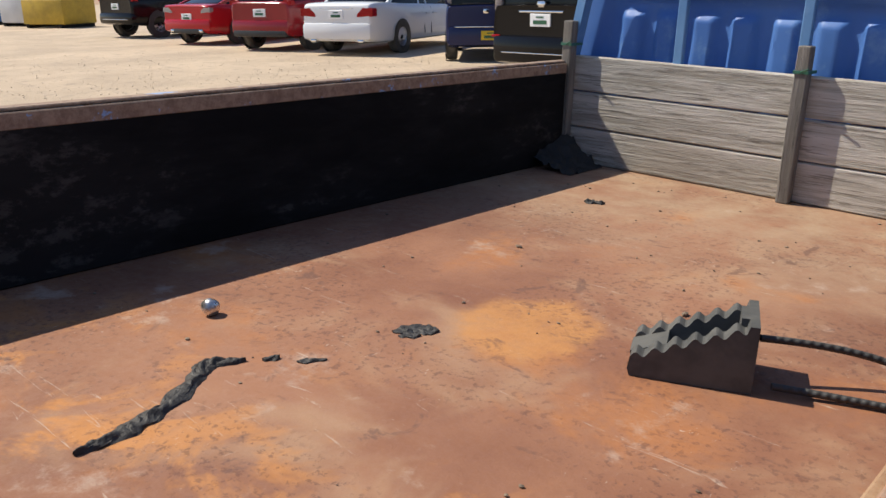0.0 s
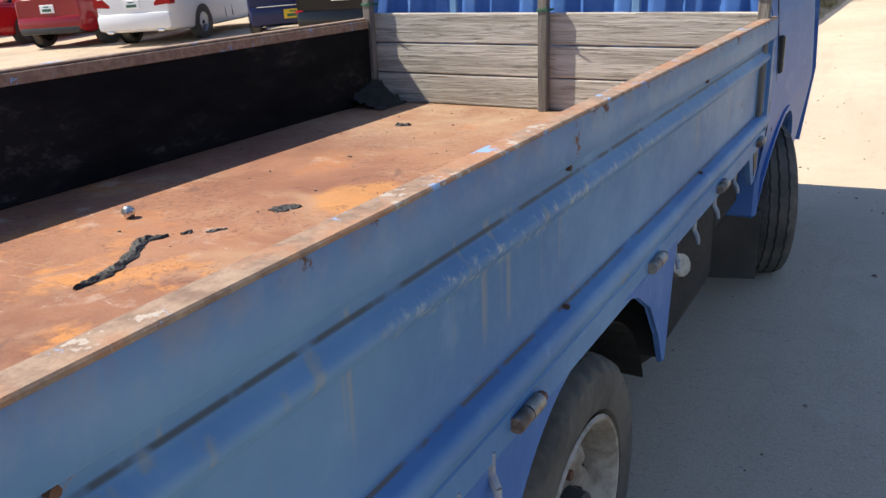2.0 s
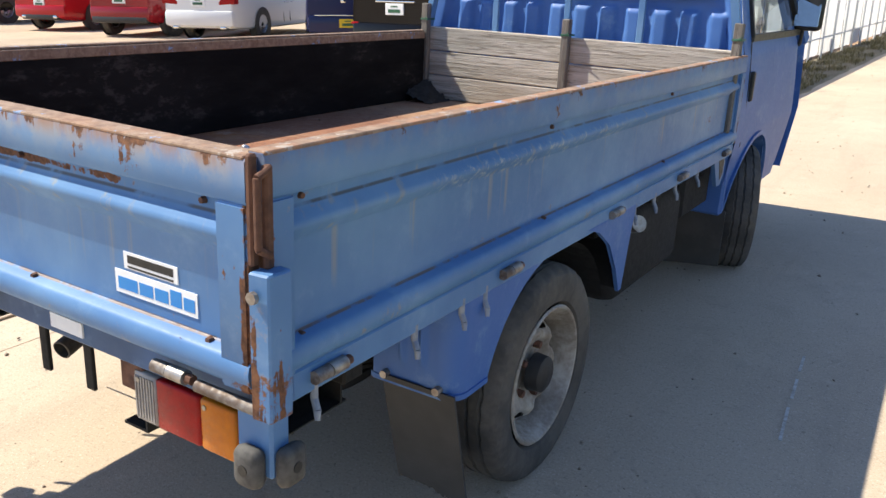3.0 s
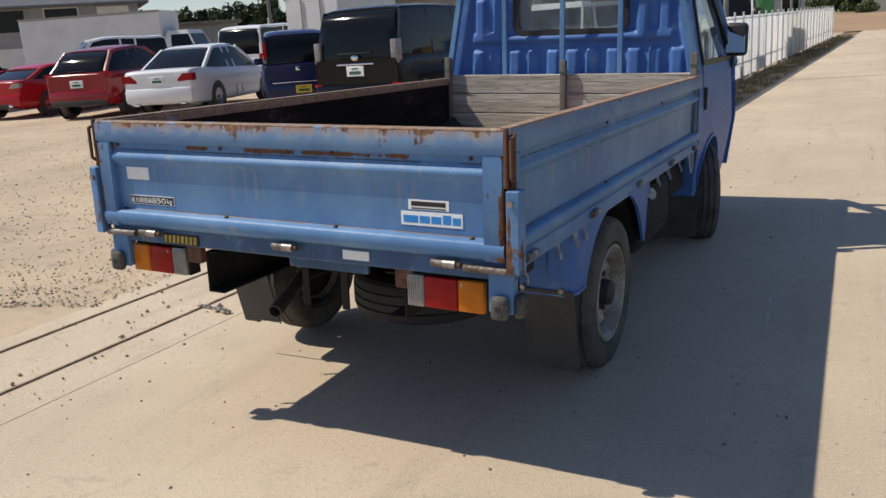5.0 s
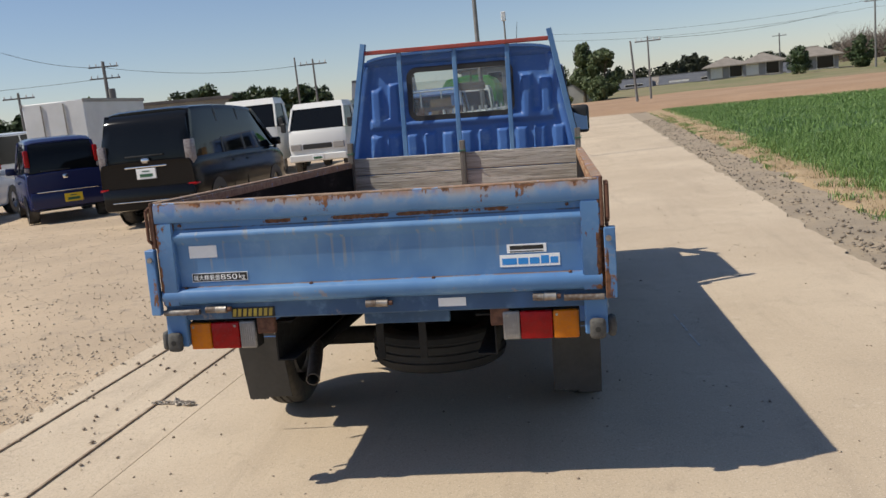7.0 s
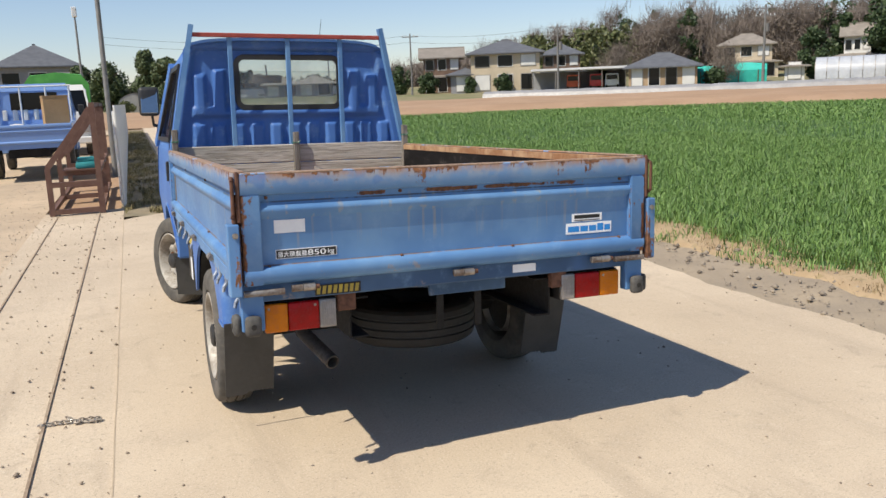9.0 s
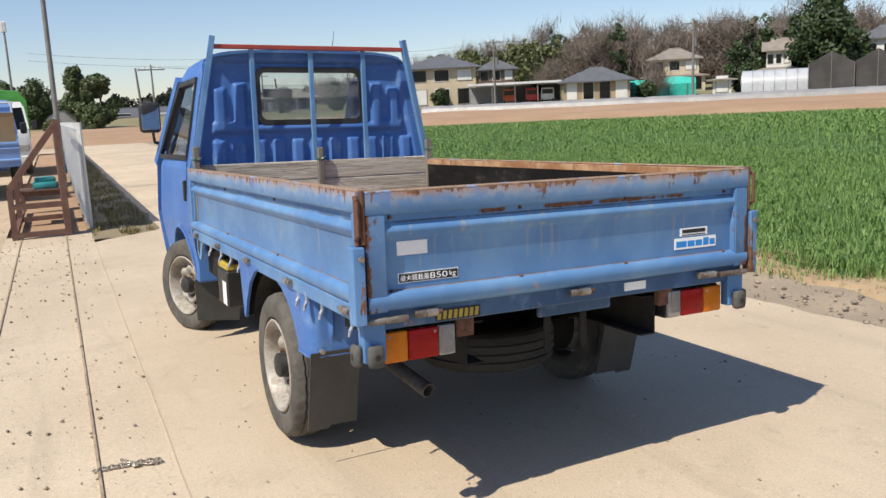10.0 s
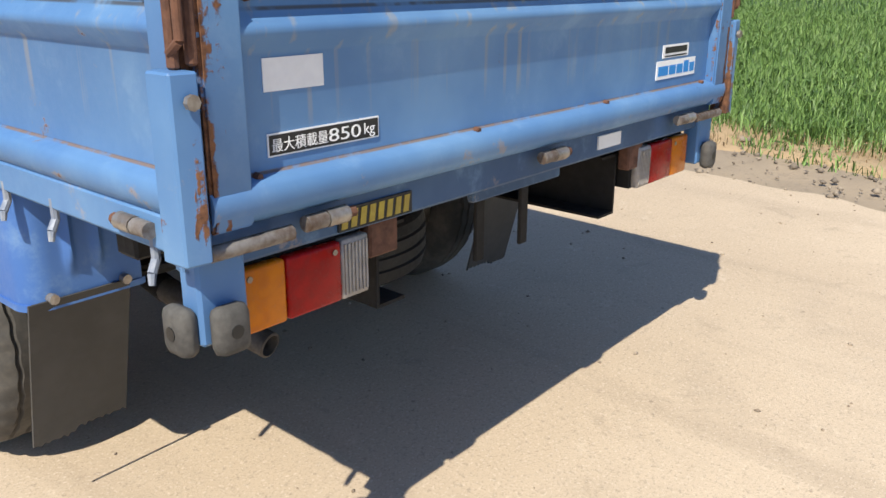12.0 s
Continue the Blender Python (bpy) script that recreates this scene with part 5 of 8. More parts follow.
vs = [[bm.verts.new((-0.06 + 0.15 * i / nx + 0.01 * noise.noise((i, j, 1.0)), -0.03 + 0.19 * j / nx, 0.002 + max(0, 0.10 * (1 - i / nx) ** 1.3 * (0.4 + 0.6 * j / nx) + 0.02 * noise.noise((i * 0.5, j * 0.5, 2.0))))) for j in range(nx + 1)] for i in range(nx + 1)]
for i in range(nx):
    for j in range(nx):
        bm.faces.new((vs[i][j], vs[i + 1][j], vs[i + 1][j + 1], vs[i][j + 1]))
part("sheet", bm, RUBBER, bag, smooth=60)
rnd = random.Random(5)
bm = B()
for k in range(90):
    x, y = rnd.uniform(-0.70, 0.72), 0.1 + 2.62 * rnd.random() ** 0.55
    r = rnd.uniform(0.0012, 0.0036) * (2.0 if rnd.random() < 0.06 else 1)
    bmesh.ops.create_icosphere(bm, subdivisions=1, radius=r, matrix=Matrix.Translation((x, y, r * 0.5)) @ Matrix.Diagonal((rnd.uniform(0.8, 2), rnd.uniform(0.8, 1.6), 0.7, 1)))
grit = part("bed_grit", bm, simple("brown_crumbs", (0.10, 0.07, 0.05), (0.30, 0.23, 0.16), 40, 0.9), None)
grit.matrix_basis = on_bed(0, 0, 0)
tagged(grit, "loose brown crumbs and grit on bed floor", "grit", kind="stuff")


# ---- parked cars ----
def ring8(hw, zb, zt, top=0.93, tuck=0.86):
    """Half of a car body's cross-section, mirrored: sill, doors with a crease, shoulder and deck."""
    h = zt - zb
    half = [(tuck, 0.0), (0.955, 0.05), (0.985, 0.16), (0.992, 0.34), (1.0, 0.55), (0.996, 0.70), (0.986, 0.84), (0.975, 0.91), (0.955, 0.96), (top, 0.99), (top * 0.75, 1.005), (top * 0.35, 1.012)]
    side = [(hw * a, zb + h * q) for a, q in half]
    return [(-x, z) for x, z in side] + side[::-1]


def smooth_rings(rows, n=3):
    """Catmull-Rom between rows of numbers."""
    out = []
    for i in range(len(rows) - 1):
        p = [rows[max(i - 1, 0)], rows[i], rows[i + 1], rows[min(i + 2, len(rows) - 1)]]
        for k in range(n):
            t = k / n
            out.append(tuple(0.5 * (2 * b + (c - a) * t + (2 * a - 5 * b + 4 * c - d) * t * t + (3 * b - a - 3 * c + d) * t ** 3) for a, b, c, d in zip(*p)))
    return out + [rows[-1]]


def car(name, label, at, yaw, paint, body, house, wheels, radius, lamps, plate_at, plate_mat=None, rim=None, belt=0.0, group="parked cars", extras=()):
    """body rows: (y, half width, bottom, top); house rows: (y, half base, half roof, base z, roof z)."""
    ob = thing(name, pose(at[0], at[1], 0, 0, 0, yaw), label, "car", group)
    bm = B()
    loft(bm, [[(x, y, z) for x, z in ring8(hw, zb, zt)] for y, hw, zb, zt in smooth_rings(body, 5)])
    part("body", bm, paint, ob, smooth=35)
    bm = B()
    hs = smooth_rings(house, 4)
    loft(bm, [[(-hb, y, zb), (-(hb + hr) / 2 - 0.018, y, (zb + zr) / 2), (-hr, y, zr), (-hr * 0.8, y, zr + 0.015), (hr * 0.8, y, zr + 0.015), (hr, y, zr), ((hb + hr) / 2 + 0.018, y, (zb + zr) / 2), (hb, y, zb)] for y, hb, hr, zb, zr in hs])
    part("cabin_glass", bm, DARK_GLASS, ob, "dark window glass", smooth=40)
    # roof skin and pillars in the paint colour
    top = max(r[4] for r in house)
    rf = [r for r in hs if r[4] > top - 0.10]
    bm = B()
    loft(bm, [[(-hr - 0.020, y, zr - 0.05), (-hr - 0.014, y, zr - 0.012), (-hr + 0.01, y, zr + 0.014), (-hr * 0.8, y, zr + 0.036), (-hr * 0.4, y, zr + 0.046), (hr * 0.4, y, zr + 0.046), (hr * 0.8, y, zr + 0.036), (hr - 0.01, y, zr + 0.014), (hr + 0.014, y, zr - 0.012), (hr + 0.020, y, zr - 0.05)] for y, hb, hr, zb, zr in rf])
    part("roof", bm, paint, ob, smooth=35)
    n = len(hs)
    ends = [(0, next(i for i, r in enumerate(hs) if r[4] > top - 0.10)), (n - 1, n - 1 - next(i for i, r in enumerate(hs[::-1]) if r[4] > top - 0.10))]
    for s in (-1, 1):
        for a, b in ends:
            bm = B()
            ra, rb = hs[a], hs[b]
            bar(bm, (s * ra[1], ra[0], ra[3]), (s * (rb[2] + 0.004), rb[0], rb[4]), 0.09, 0.05, (1, 0, 0))
            part("pillar", bm, paint, ob)
        for f in (0.42, 0.66):
            y = rf[0][0] + (rf[-1][0] - rf[0][0]) * f
            r = min(hs, key=lambda q: abs(q[0] - y))
            bm = B()
            bar(bm, (s * (r[1] + 0.006), r[0], r[3]), (s * (r[2] + 0.006), r[0], r[4]), 0.06, 0.012, (1, 0, 0))
            part("pillar", bm, paint if belt else PLASTIC, ob)
            bm = B()
            bb = min(body, key=lambda q: abs(q[0] - y))
            bar(bm, (s * (bb[1] + 0.001), y, bb[2] + 0.12), (s * (bb[1] * 0.975 + 0.002), y, bb[3] - 0.06), 0.006, 0.012, (1, 0, 0))
            part("door_gap", bm, PLASTIC, ob)
            bm = B()
            box(bm, *sorted((s * (bb[1] - 0.012), s * (bb[1] + 0.018))), y + 0.06, y + 0.24, bb[3] - 0.20, bb[3] - 0.165, 0.008)
            part("door_handle", bm, paint, ob)
        yw = house[-1][0] - 0.25
        bm = B()
        box(bm, *sorted((s * (house[-1][1] + 0.02), s * (house[-1][1] + 0.20))), yw - 0.05, yw + 0.04, house[-1][3] + 0.02, house[-1][3] + 0.17, 0.03, 2)
        part("wing_mirror", bm, paint, ob, smooth=40)
        for y in wheels:
            hw = max(b[1] for b in body)
            wheel(ob, s * (hw - 0.105), y, radius, radius, 0.20, 0, s, rim or ALLOY)
            bm = B()
            lathe(bm, [(0, radius * 1.10), (0, radius * 0.6)], 0, 28)
            part("arch", move(bm, pose(s * (hw + 0.0035), y, radius * 1.0)), PLASTIC, ob)
    for x0, x1, z0, z1, y0, mat in lamps:
        bm = B()
        if x1 - x0 > 0.2:
            a, b = (x0, x1) if x1 < 0 else (x1, x0)
            prism(bm, [(a, z1 - 0.02), (a + 0.62 * (b - a), z1), (b, z0 + 0.35 * (z1 - z0)), (b, z0), (a, z0 + 0.03)], 1, y0 - 0.018, y0 + 0.16)
            bmesh.ops.bevel(bm, geom=bm.edges[:], offset=0.012, segments=2, affect="EDGES")
        else:
            box(bm, x0, x1, y0 - 0.018, y0 + 0.16, z0, z1, 0.02, 2)
        part("lamp", bm, mat, ob, smooth=40)
    px, pz, py = plate_at
    bm = B()
    box(bm, px - 0.165, px + 0.165, py - 0.012, py + 0.05, pz - 0.0825, pz + 0.0825, 0.004)
    pl = part("number_plate", bm, plate_mat or WHITE, ob)
    for k, (a, b, c, d) in enumerate(((-0.11, 0.11, -0.05, 0.0), (-0.06, 0.06, 0.03, 0.05))):
        bm = B()
        box(bm, px + a, px + b, py - 0.016, py - 0.011, pz + c, pz + d)
        part("plate_bar", bm, DARK_GREEN, pl)
    for nm, (x0, x1, y0, y1, z0, z1), mat, bev in extras:
        bm = B()
        box(bm, x0, x1, y0, y1, z0, z1, bev, 2)
        part(nm, bm, mat, ob, smooth=40)
    return ob


DARK_GREEN = simple("plate_print", (0.02, 0.10, 0.05), (0.03, 0.12, 0.06), 20, 0.5, 0, 0)
PLATE_YELLOW = simple("yellow_plate", (0.72, 0.52, 0.02), (0.66, 0.47, 0.02), 20, 0.5, 0, 0)
ALLOY = simple("alloy_rim", (0.42, 0.42, 0.43), (0.30, 0.30, 0.31), 20, 0.3, 0.8, 0)
SMOKE_LENS = simple("silvery_lamp_plastic", (0.30, 0.28, 0.28), (0.16, 0.13, 0.13), 40, 0.2)
PAINT_WHITE = car_paint("pearl_white_car_paint", (0.74, 0.75, 0.76))
PAINT_RED = car_paint("wine_red_car_paint", (0.24, 0.012, 0.018))
PAINT_RED2 = car_paint("bright_red_car_paint", (0.42, 0.012, 0.018))
PAINT_NAVY = car_paint("navy_car_paint", (0.016, 0.022, 0.080), 0.18, 0.0, 0.28, 0.1)
PAINT_BLACK = car_paint("black_car_paint", (0.005, 0.005, 0.006), 0.16, 0.0, 0.24, 0.05)
CHROME = simple("chrome", (0.75, 0.75, 0.76), (0.7, 0.7, 0.7), 10, 0.1, 1.0, 0)

SEDAN_BODY = [(0.0, 0.70, 0.34, 0.88), (0.06, 0.80, 0.28, 0.99), (0.5, 0.87, 0.24, 1.02), (1.3, 0.89, 0.22, 0.98), (2.6, 0.89, 0.22, 0.94), (3.6, 0.88, 0.22, 0.90), (4.5, 0.84, 0.25, 0.78), (4.80, 0.66, 0.32, 0.64)]
SEDAN_HOUSE = [(0.75, 0.74, 0.70, 0.97, 1.01), (1.55, 0.77, 0.60, 0.96, 1.40), (2.2, 0.78, 0.60, 0.95, 1.455), (2.9, 0.78, 0.60, 0.93, 1.41), (3.75, 0.76, 0.70, 0.90, 0.93)]
car("sedan", "pearl white sedan parked on sandy yard", (-12.15, 11.45), 17, PAINT_WHITE, SEDAN_BODY, SEDAN_HOUSE, (1.10, 3.95), 0.325,
    ((-0.84, -0.47, 0.73, 0.93, 0.015, RED_LENS), (0.47, 0.84, 0.73, 0.93, 0.015, RED_LENS)), (0, 0.79, -0.005), belt=1,
    extras=(("bumper", (-0.80, 0.80, -0.05, 0.30, 0.30, 0.64), PAINT_WHITE, 0.08), ("garnish", (-0.40, 0.40, 0.0, 0.04, 0.895, 0.92), CHROME, 0.008), ("exhaust", (-0.62, -0.48, -0.03, 0.2, 0.26, 0.32), CHROME, 0.02), ("exhaust", (0.48, 0.62, -0.03, 0.2, 0.26, 0.32), CHROME, 0.02)))
KEI_BODY = [(0.0, 0.66, 0.36, 0.92), (0.05, 0.71, 0.28, 0.98), (0.5, 0.735, 0.22, 1.0), (2.0, 0.737, 0.22, 0.97), (2.9, 0.72, 0.22, 0.92), (3.35, 0.60, 0.28, 0.74)]
KEI_HOUSE = [(0.06, 0.66, 0.60, 0.97, 1.02), (0.20, 0.68, 0.575, 0.97, 1.52), (0.9, 0.70, 0.58, 0.97, 1.60), (1.9, 0.70, 0.58, 0.96, 1.57), (2.85, 0.68, 0.62, 0.92, 0.96)]
car("kei_car", "navy small hatchback parked beside black minivan", (-8.85, 12.1), 39, PAINT_NAVY, KEI_BODY, KEI_HOUSE, (0.50, 2.85), 0.275,
    ((-0.665, -0.58, 1.10, 1.42, 0.055, RED_LENS), (0.58, 0.665, 1.10, 1.42, 0.055, RED_LENS), (-0.68, -0.60, 1.0, 1.09, 0.04, SMOKE_LENS), (0.60, 0.68, 1.0, 1.09, 0.04, SMOKE_LENS)), (0.08, 0.46, -0.05), PLATE_YELLOW,
    extras=(("bumper", (-0.68, 0.68, -0.06, 0.20, 0.28, 0.62), PAINT_NAVY, 0.06), ("chrome_strip", (-0.55, 0.55, -0.068, 0.0, 0.60, 0.62), CHROME, 0.006), ("badge", (-0.05, 0.05, -0.012, 0.02, 0.83, 0.92), CHROME, 0.02), ("wiper", (-0.42, 0.10, 0.03, 0.06, 1.0, 1.02), PLASTIC, 0.004)))
VAN_BODY = [(0.0, 0.76, 0.36, 1.02), (0.05, 0.82, 0.28, 1.06), (0.6, 0.845, 0.22, 1.08), (2.5, 0.847, 0.22, 1.06), (3.7, 0.84, 0.22, 1.03), (4.4, 0.78, 0.25, 0.90), (4.62, 0.62, 0.32, 0.68)]
VAN_HOUSE = [(0.06, 0.77, 0.74, 1.05, 1.10), (0.22, 0.79, 0.70, 1.05, 1.74), (0.9, 0.80, 0.70, 1.06, 1.85), (2.6, 0.80, 0.70, 1.05, 1.82), (3.2, 0.80, 0.68, 1.04, 1.68), (4.0, 0.78, 0.70, 1.02, 1.06)]
car("minivan", "glossy black minivan parked on sandy yard", (-5.9, 9.7), 0, PAINT_BLACK, VAN_BODY, VAN_HOUSE, (0.80, 3.62), 0.315,
    ((-0.805, -0.68, 0.95, 1.34, 0.03, SMOKE_LENS), (0.68, 0.805, 0.95, 1.34, 0.03, SMOKE_LENS), (-0.83, -0.68, 0.62, 0.66, -0.02, RED_LENS), (0.68, 0.83, 0.62, 0.66, -0.02, RED_LENS)), (0.0, 0.86, -0.01),
    extras=(("bumper", (-0.80, 0.80, -0.06, 0.25, 0.28, 0.66), PAINT_BLACK, 0.07), ("chrome_strip", (-0.62, 0.62, -0.066, 0.0, 0.42, 0.435), CHROME, 0.004), ("badge", (-0.07, 0.07, -0.01, 0.03, 1.02, 1.11), CHROME, 0.03), ("wiper", (-0.35, 0.30, 0.03, 0.07, 1.135, 1.155), PLASTIC, 0.004), ("garnish", (-0.36, 0.36, -0.012, 0.02, 0.955, 0.985), CHROME, 0.01)))
JUKE_BODY = [(0.0, 0.68, 0.40, 0.96), (0.05, 0.80, 0.32, 1.03), (0.6, 0.88, 0.26, 1.06), (2.0, 0.88, 0.26, 1.04), (3.3, 0.87, 0.26, 1.0), (4.0, 0.74, 0.32, 0.80)]
JUKE_HOUSE = [(0.10, 0.70, 0.62, 1.02, 1.06), (0.45, 0.74, 0.58, 1.04, 1.44), (1.2, 0.76, 0.60, 1.04, 1.565), (2.0, 0.76, 0.60, 1.03, 1.53), (3.0, 0.75, 0.66, 1.0, 1.03)]
car("compact_suv", "wine red compact car parked beside white sedan", (-14.55, 11.35), 15, PAINT_RED, JUKE_BODY, JUKE_HOUSE, (0.72, 3.25), 0.335,
    ((-0.83, -0.56, 0.93, 1.07, 0.03, RED_LENS), (0.56, 0.83, 0.93, 1.07, 0.03, RED_LENS)), (0, 0.80, -0.01),
    extras=(("bumper", (-0.78, 0.78, -0.06, 0.25, 0.34, 0.66), PAINT_RED, 0.08), ("skirt", (-0.72, 0.72, -0.07, 0.20, 0.30, 0.44), PLASTIC, 0.03), ("wiper", (-0.25, 0.2, 0.08, 0.12, 1.07, 1.09), PLASTIC, 0.004)))
COUPE_BODY = [(0.0, 0.70, 0.36, 0.86), (0.06, 0.80, 0.30, 0.94), (0.6, 0.88, 0.22, 0.95), (2.0, 0.885, 0.20, 0.86), (3.3, 0.88, 0.20, 0.82), (4.2, 0.72, 0.28, 0.62)]
COUPE_HOUSE = [(0.45, 0.68, 0.62, 0.93, 0.96), (1.35, 0.74, 0.56, 0.90, 1.23), (2.0, 0.74, 0.56, 0.87, 1.27), (2.4, 0.74, 0.56, 0.86, 1.23), (3.2, 0.72, 0.66, 0.83, 0.86)]
car("coupe", "bright red sports coupe in the row of cars", (-17.75, 11.5), 12, PAINT_RED2, COUPE_BODY, COUPE_HOUSE, (0.86, 3.4), 0.32,
    ((-0.80, -0.48, 0.74, 0.90, 0.01, CLEAR_LENS), (0.48, 0.80, 0.74, 0.90, 0.01, CLEAR_LENS)), (0, 0.66, -0.01),
    extras=(("bumper", (-0.78, 0.78, -0.05, 0.25, 0.32, 0.62), PAINT_RED2, 0.07), ("diffuser", (-0.55, 0.55, -0.055, 0.2, 0.27, 0.40), PLASTIC, 0.03), ("exhaust", (-0.55, -0.42, -0.07, 0.2, 0.30, 0.38), CHROME, 0.03), ("exhaust", (0.42, 0.55, -0.07, 0.2, 0.30, 0.38), CHROME, 0.03)))
car("suv", "black sports utility car in the row of cars", (-22.3, 12.0), 6, PAINT_BLACK, [(y, w, zb + 0.06, zt + 0.06) for y, w, zb, zt in JUKE_BODY], [(y, a, b, c + 0.06, d + 0.10) for y, a, b, c, d in JUKE_HOUSE], (0.80, 3.4), 0.36,
    ((-0.84, -0.52, 0.97, 1.09, 0.03, RED_LENS), (0.52, 0.84, 0.97, 1.09, 0.03, RED_LENS)), (0, 0.86, -0.01),
    extras=(("bumper", (-0.80, 0.80, -0.06, 0.25, 0.38, 0.70), PAINT_BLACK, 0.08), ("chrome_strip", (-0.6, 0.6, -0.065, 0.0, 0.50, 0.52), CHROME, 0.006)))
WAGON_BODY = [(0.0, 0.78, 0.38, 1.10), (0.05, 0.83, 0.30, 1.13), (0.6, 0.845, 0.26, 1.14), (3.6, 0.845, 0.26, 1.12), (4.5, 0.80, 0.28, 1.02), (4.7, 0.66, 0.34, 0.74)]
WAGON_HOUSE = [(0.05, 0.79, 0.76, 1.12, 1.17), (0.14, 0.80, 0.74, 1.13, 1.90), (1.0, 0.81, 0.74, 1.13, 1.98), (3.3, 0.81, 0.74, 1.12, 1.95), (4.3, 0.79, 0.72, 1.05, 1.10)]
car("wagon_van", "long white wagon van standing behind the sedan", (-16.2, 19.0), 5, PAINT_WHITE, WAGON_BODY, WAGON_HOUSE, (1.05, 3.62), 0.33,
    ((-0.84, -0.74, 0.85, 1.15, 0.0, RED_LENS), (0.74, 0.84, 0.85, 1.15, 0.0, RED_LENS)), (0, 0.72, -0.01), belt=1, extras=(("bumper", (-0.80, 0.80, -0.06, 0.2, 0.36, 0.60), PAINT_WHITE, 0.05),))
car("kei_van", "small white van parked behind the red car", (-19.3, 19.0), 150, PAINT_WHITE, [(y * 0.72, w * 0.86, a, b) for y, w, a, b in WAGON_BODY], [(y * 0.72, a * 0.86, b * 0.86, c, d - 0.08) for y, a, b, c, d in WAGON_HOUSE], (0.7, 2.65), 0.28,
    ((-0.70, -0.5, 0.85, 1.0, 0.0, CLEAR_LENS), (0.5, 0.7, 0.85, 1.0, 0.0, CLEAR_LENS)), (0, 0.55, -0.01), belt=1)


# ---- trucks in the yard ----
def flat_truck(name, label, at, yaw, paint, width=1.66, cab_h=1.95, bed_len=3.0, bed_z=0.85, gate=0.36, bed_mat=None, cab_len=1.45, group="yard trucks"):
    """A cab-over truck; origin under the middle of the nose, driving towards -y, bed to +y."""
    ob = thing(name, pose(at[0], at[1], 0, 0, 0, yaw), label, "truck", group)
    hw = width / 2
    bed_mat = bed_mat or paint
    bm = B()
    rows = [(0.42, hw * 0.96, 0.04, cab_len), (0.75, hw, 0.0, cab_len), (1.08, hw * 0.99, 0.03, cab_len), (cab_h * 0.62, hw * 0.98, 0.10, cab_len)]
    loft(bm, [[(-w, y0 + 0.05, z), (-w * 0.85, y0, z), (w * 0.85, y0, z), (w, y0 + 0.05, z), (w, y1, z), (-w, y1, z)] for z, w, y0, y1 in rows])
    part("cab_body", bm, paint, ob, smooth=40)
    bm = B()
    z0, z1 = cab_h * 0.62, cab_h * 0.93
    loft(bm, [[(-w, y0 + 0.03, z), (-w * 0.9, y0, z), (w * 0.9, y0, z), (w, y0 + 0.03, z), (w, y1, z), (-w, y1, z)] for z, w, y0, y1 in ((z0, hw * 0.97, 0.11, cab_len - 0.06), (z1, hw * 0.88, 0.42, cab_len - 0.06))])
    part("cab_glass", bm, DARK_GLASS, ob, "dark windscreen and side glass")
    bm = B()
    box(bm, -hw * 0.93, hw * 0.93, cab_len - 0.058, cab_len - 0.02, z0 - 0.05, z1 + 0.02, 0.01)
    part("cab_back", bm, paint, ob)
    bm = B()
    box(bm, -hw * 0.60, hw * 0.60, cab_len - 0.03, cab_len - 0.012, z0 + 0.16, z1 - 0.06, 0.004)
    part("back_window", bm, DARK_GLASS, ob)
    bm = B()
    loft(bm, [[(-w, y0, z), (w, y0, z), (w, y1, z), (-w, y1, z)] for z, w, y0, y1 in ((z1 - 0.02, hw * 0.90, 0.39, cab_len), (cab_h, hw * 0.84, 0.50, cab_len - 0.05))])
    part("cab_roof", bm, paint, ob, smooth=40)
    for s in (-1, 1):
        bm = B()
        bar(bm, (s * hw * 0.97, 0.12, z0), (s * hw * 0.885, 0.42, z1), 0.07, 0.05, (1, 0, 0))
        part("pillar", bm, paint, ob)
        bm = B()
        bar(bm, (s * hw * 0.985, cab_len - 0.10, z0), (s * hw * 0.89, cab_len - 0.10, z1), 0.22, 0.03, (1, 0, 0))
        part("pillar", bm, paint, ob)
        bm = B()
        box(bm, *sorted((s * (hw + 0.06), s * (hw + 0.20))), 0.10, 0.16, z0 - 0.02, z0 + 0.24, 0.02)
        part("wing_mirror", bm, PLASTIC, ob)
        bm = B()
        box(bm, *sorted((s * hw * 0.55, s * hw * 0.93)), -0.03, 0.06, 0.66, 0.84, 0.02)
        part("headlamp", bm, CLEAR_LENS, ob)
        for y in (0.55, cab_len + bed_len * 0.62):
            wheel(ob, s * (hw - 0.12), y, 0.31, 0.31, 0.18, 0, s)
    bm = B()
    box(bm, -hw * 0.5, hw * 0.5, -0.02, 0.05, 0.68, 0.82, 0.01)
    part("grille", bm, PLASTIC, ob)
    bm = B()
    box(bm, -hw, hw, -0.08, 0.10, 0.34, 0.54, 0.03)
    part("bumper", bm, paint, ob)
    bm = B()
    box(bm, -0.16, 0.16, -0.095, -0.07, 0.38, 0.53)
    pl = part("number_plate", bm, WHITE, ob)
    bm = B()
    box(bm, -0.12, 0.12, -0.099, -0.094, 0.40, 0.46)
    part("plate_bar", bm, DARK_GREEN, pl)
    y0, y1 = cab_len + 0.12, cab_len + 0.12 + bed_len
    bm = B()
    box(bm, -hw, hw, y0, y1, bed_z - 0.10, bed_z)
    part("bed", bm, bed_mat, ob)
    for s in (-1, 1):
        bm = B()
        prism(bm, [(s * (hw + d), z - (TOP - bed_z - gate)) for d, z in GATE], 1, y0, y1)
        part("side_gate", bm, bed_mat, ob, smooth=40)
    bm = B()
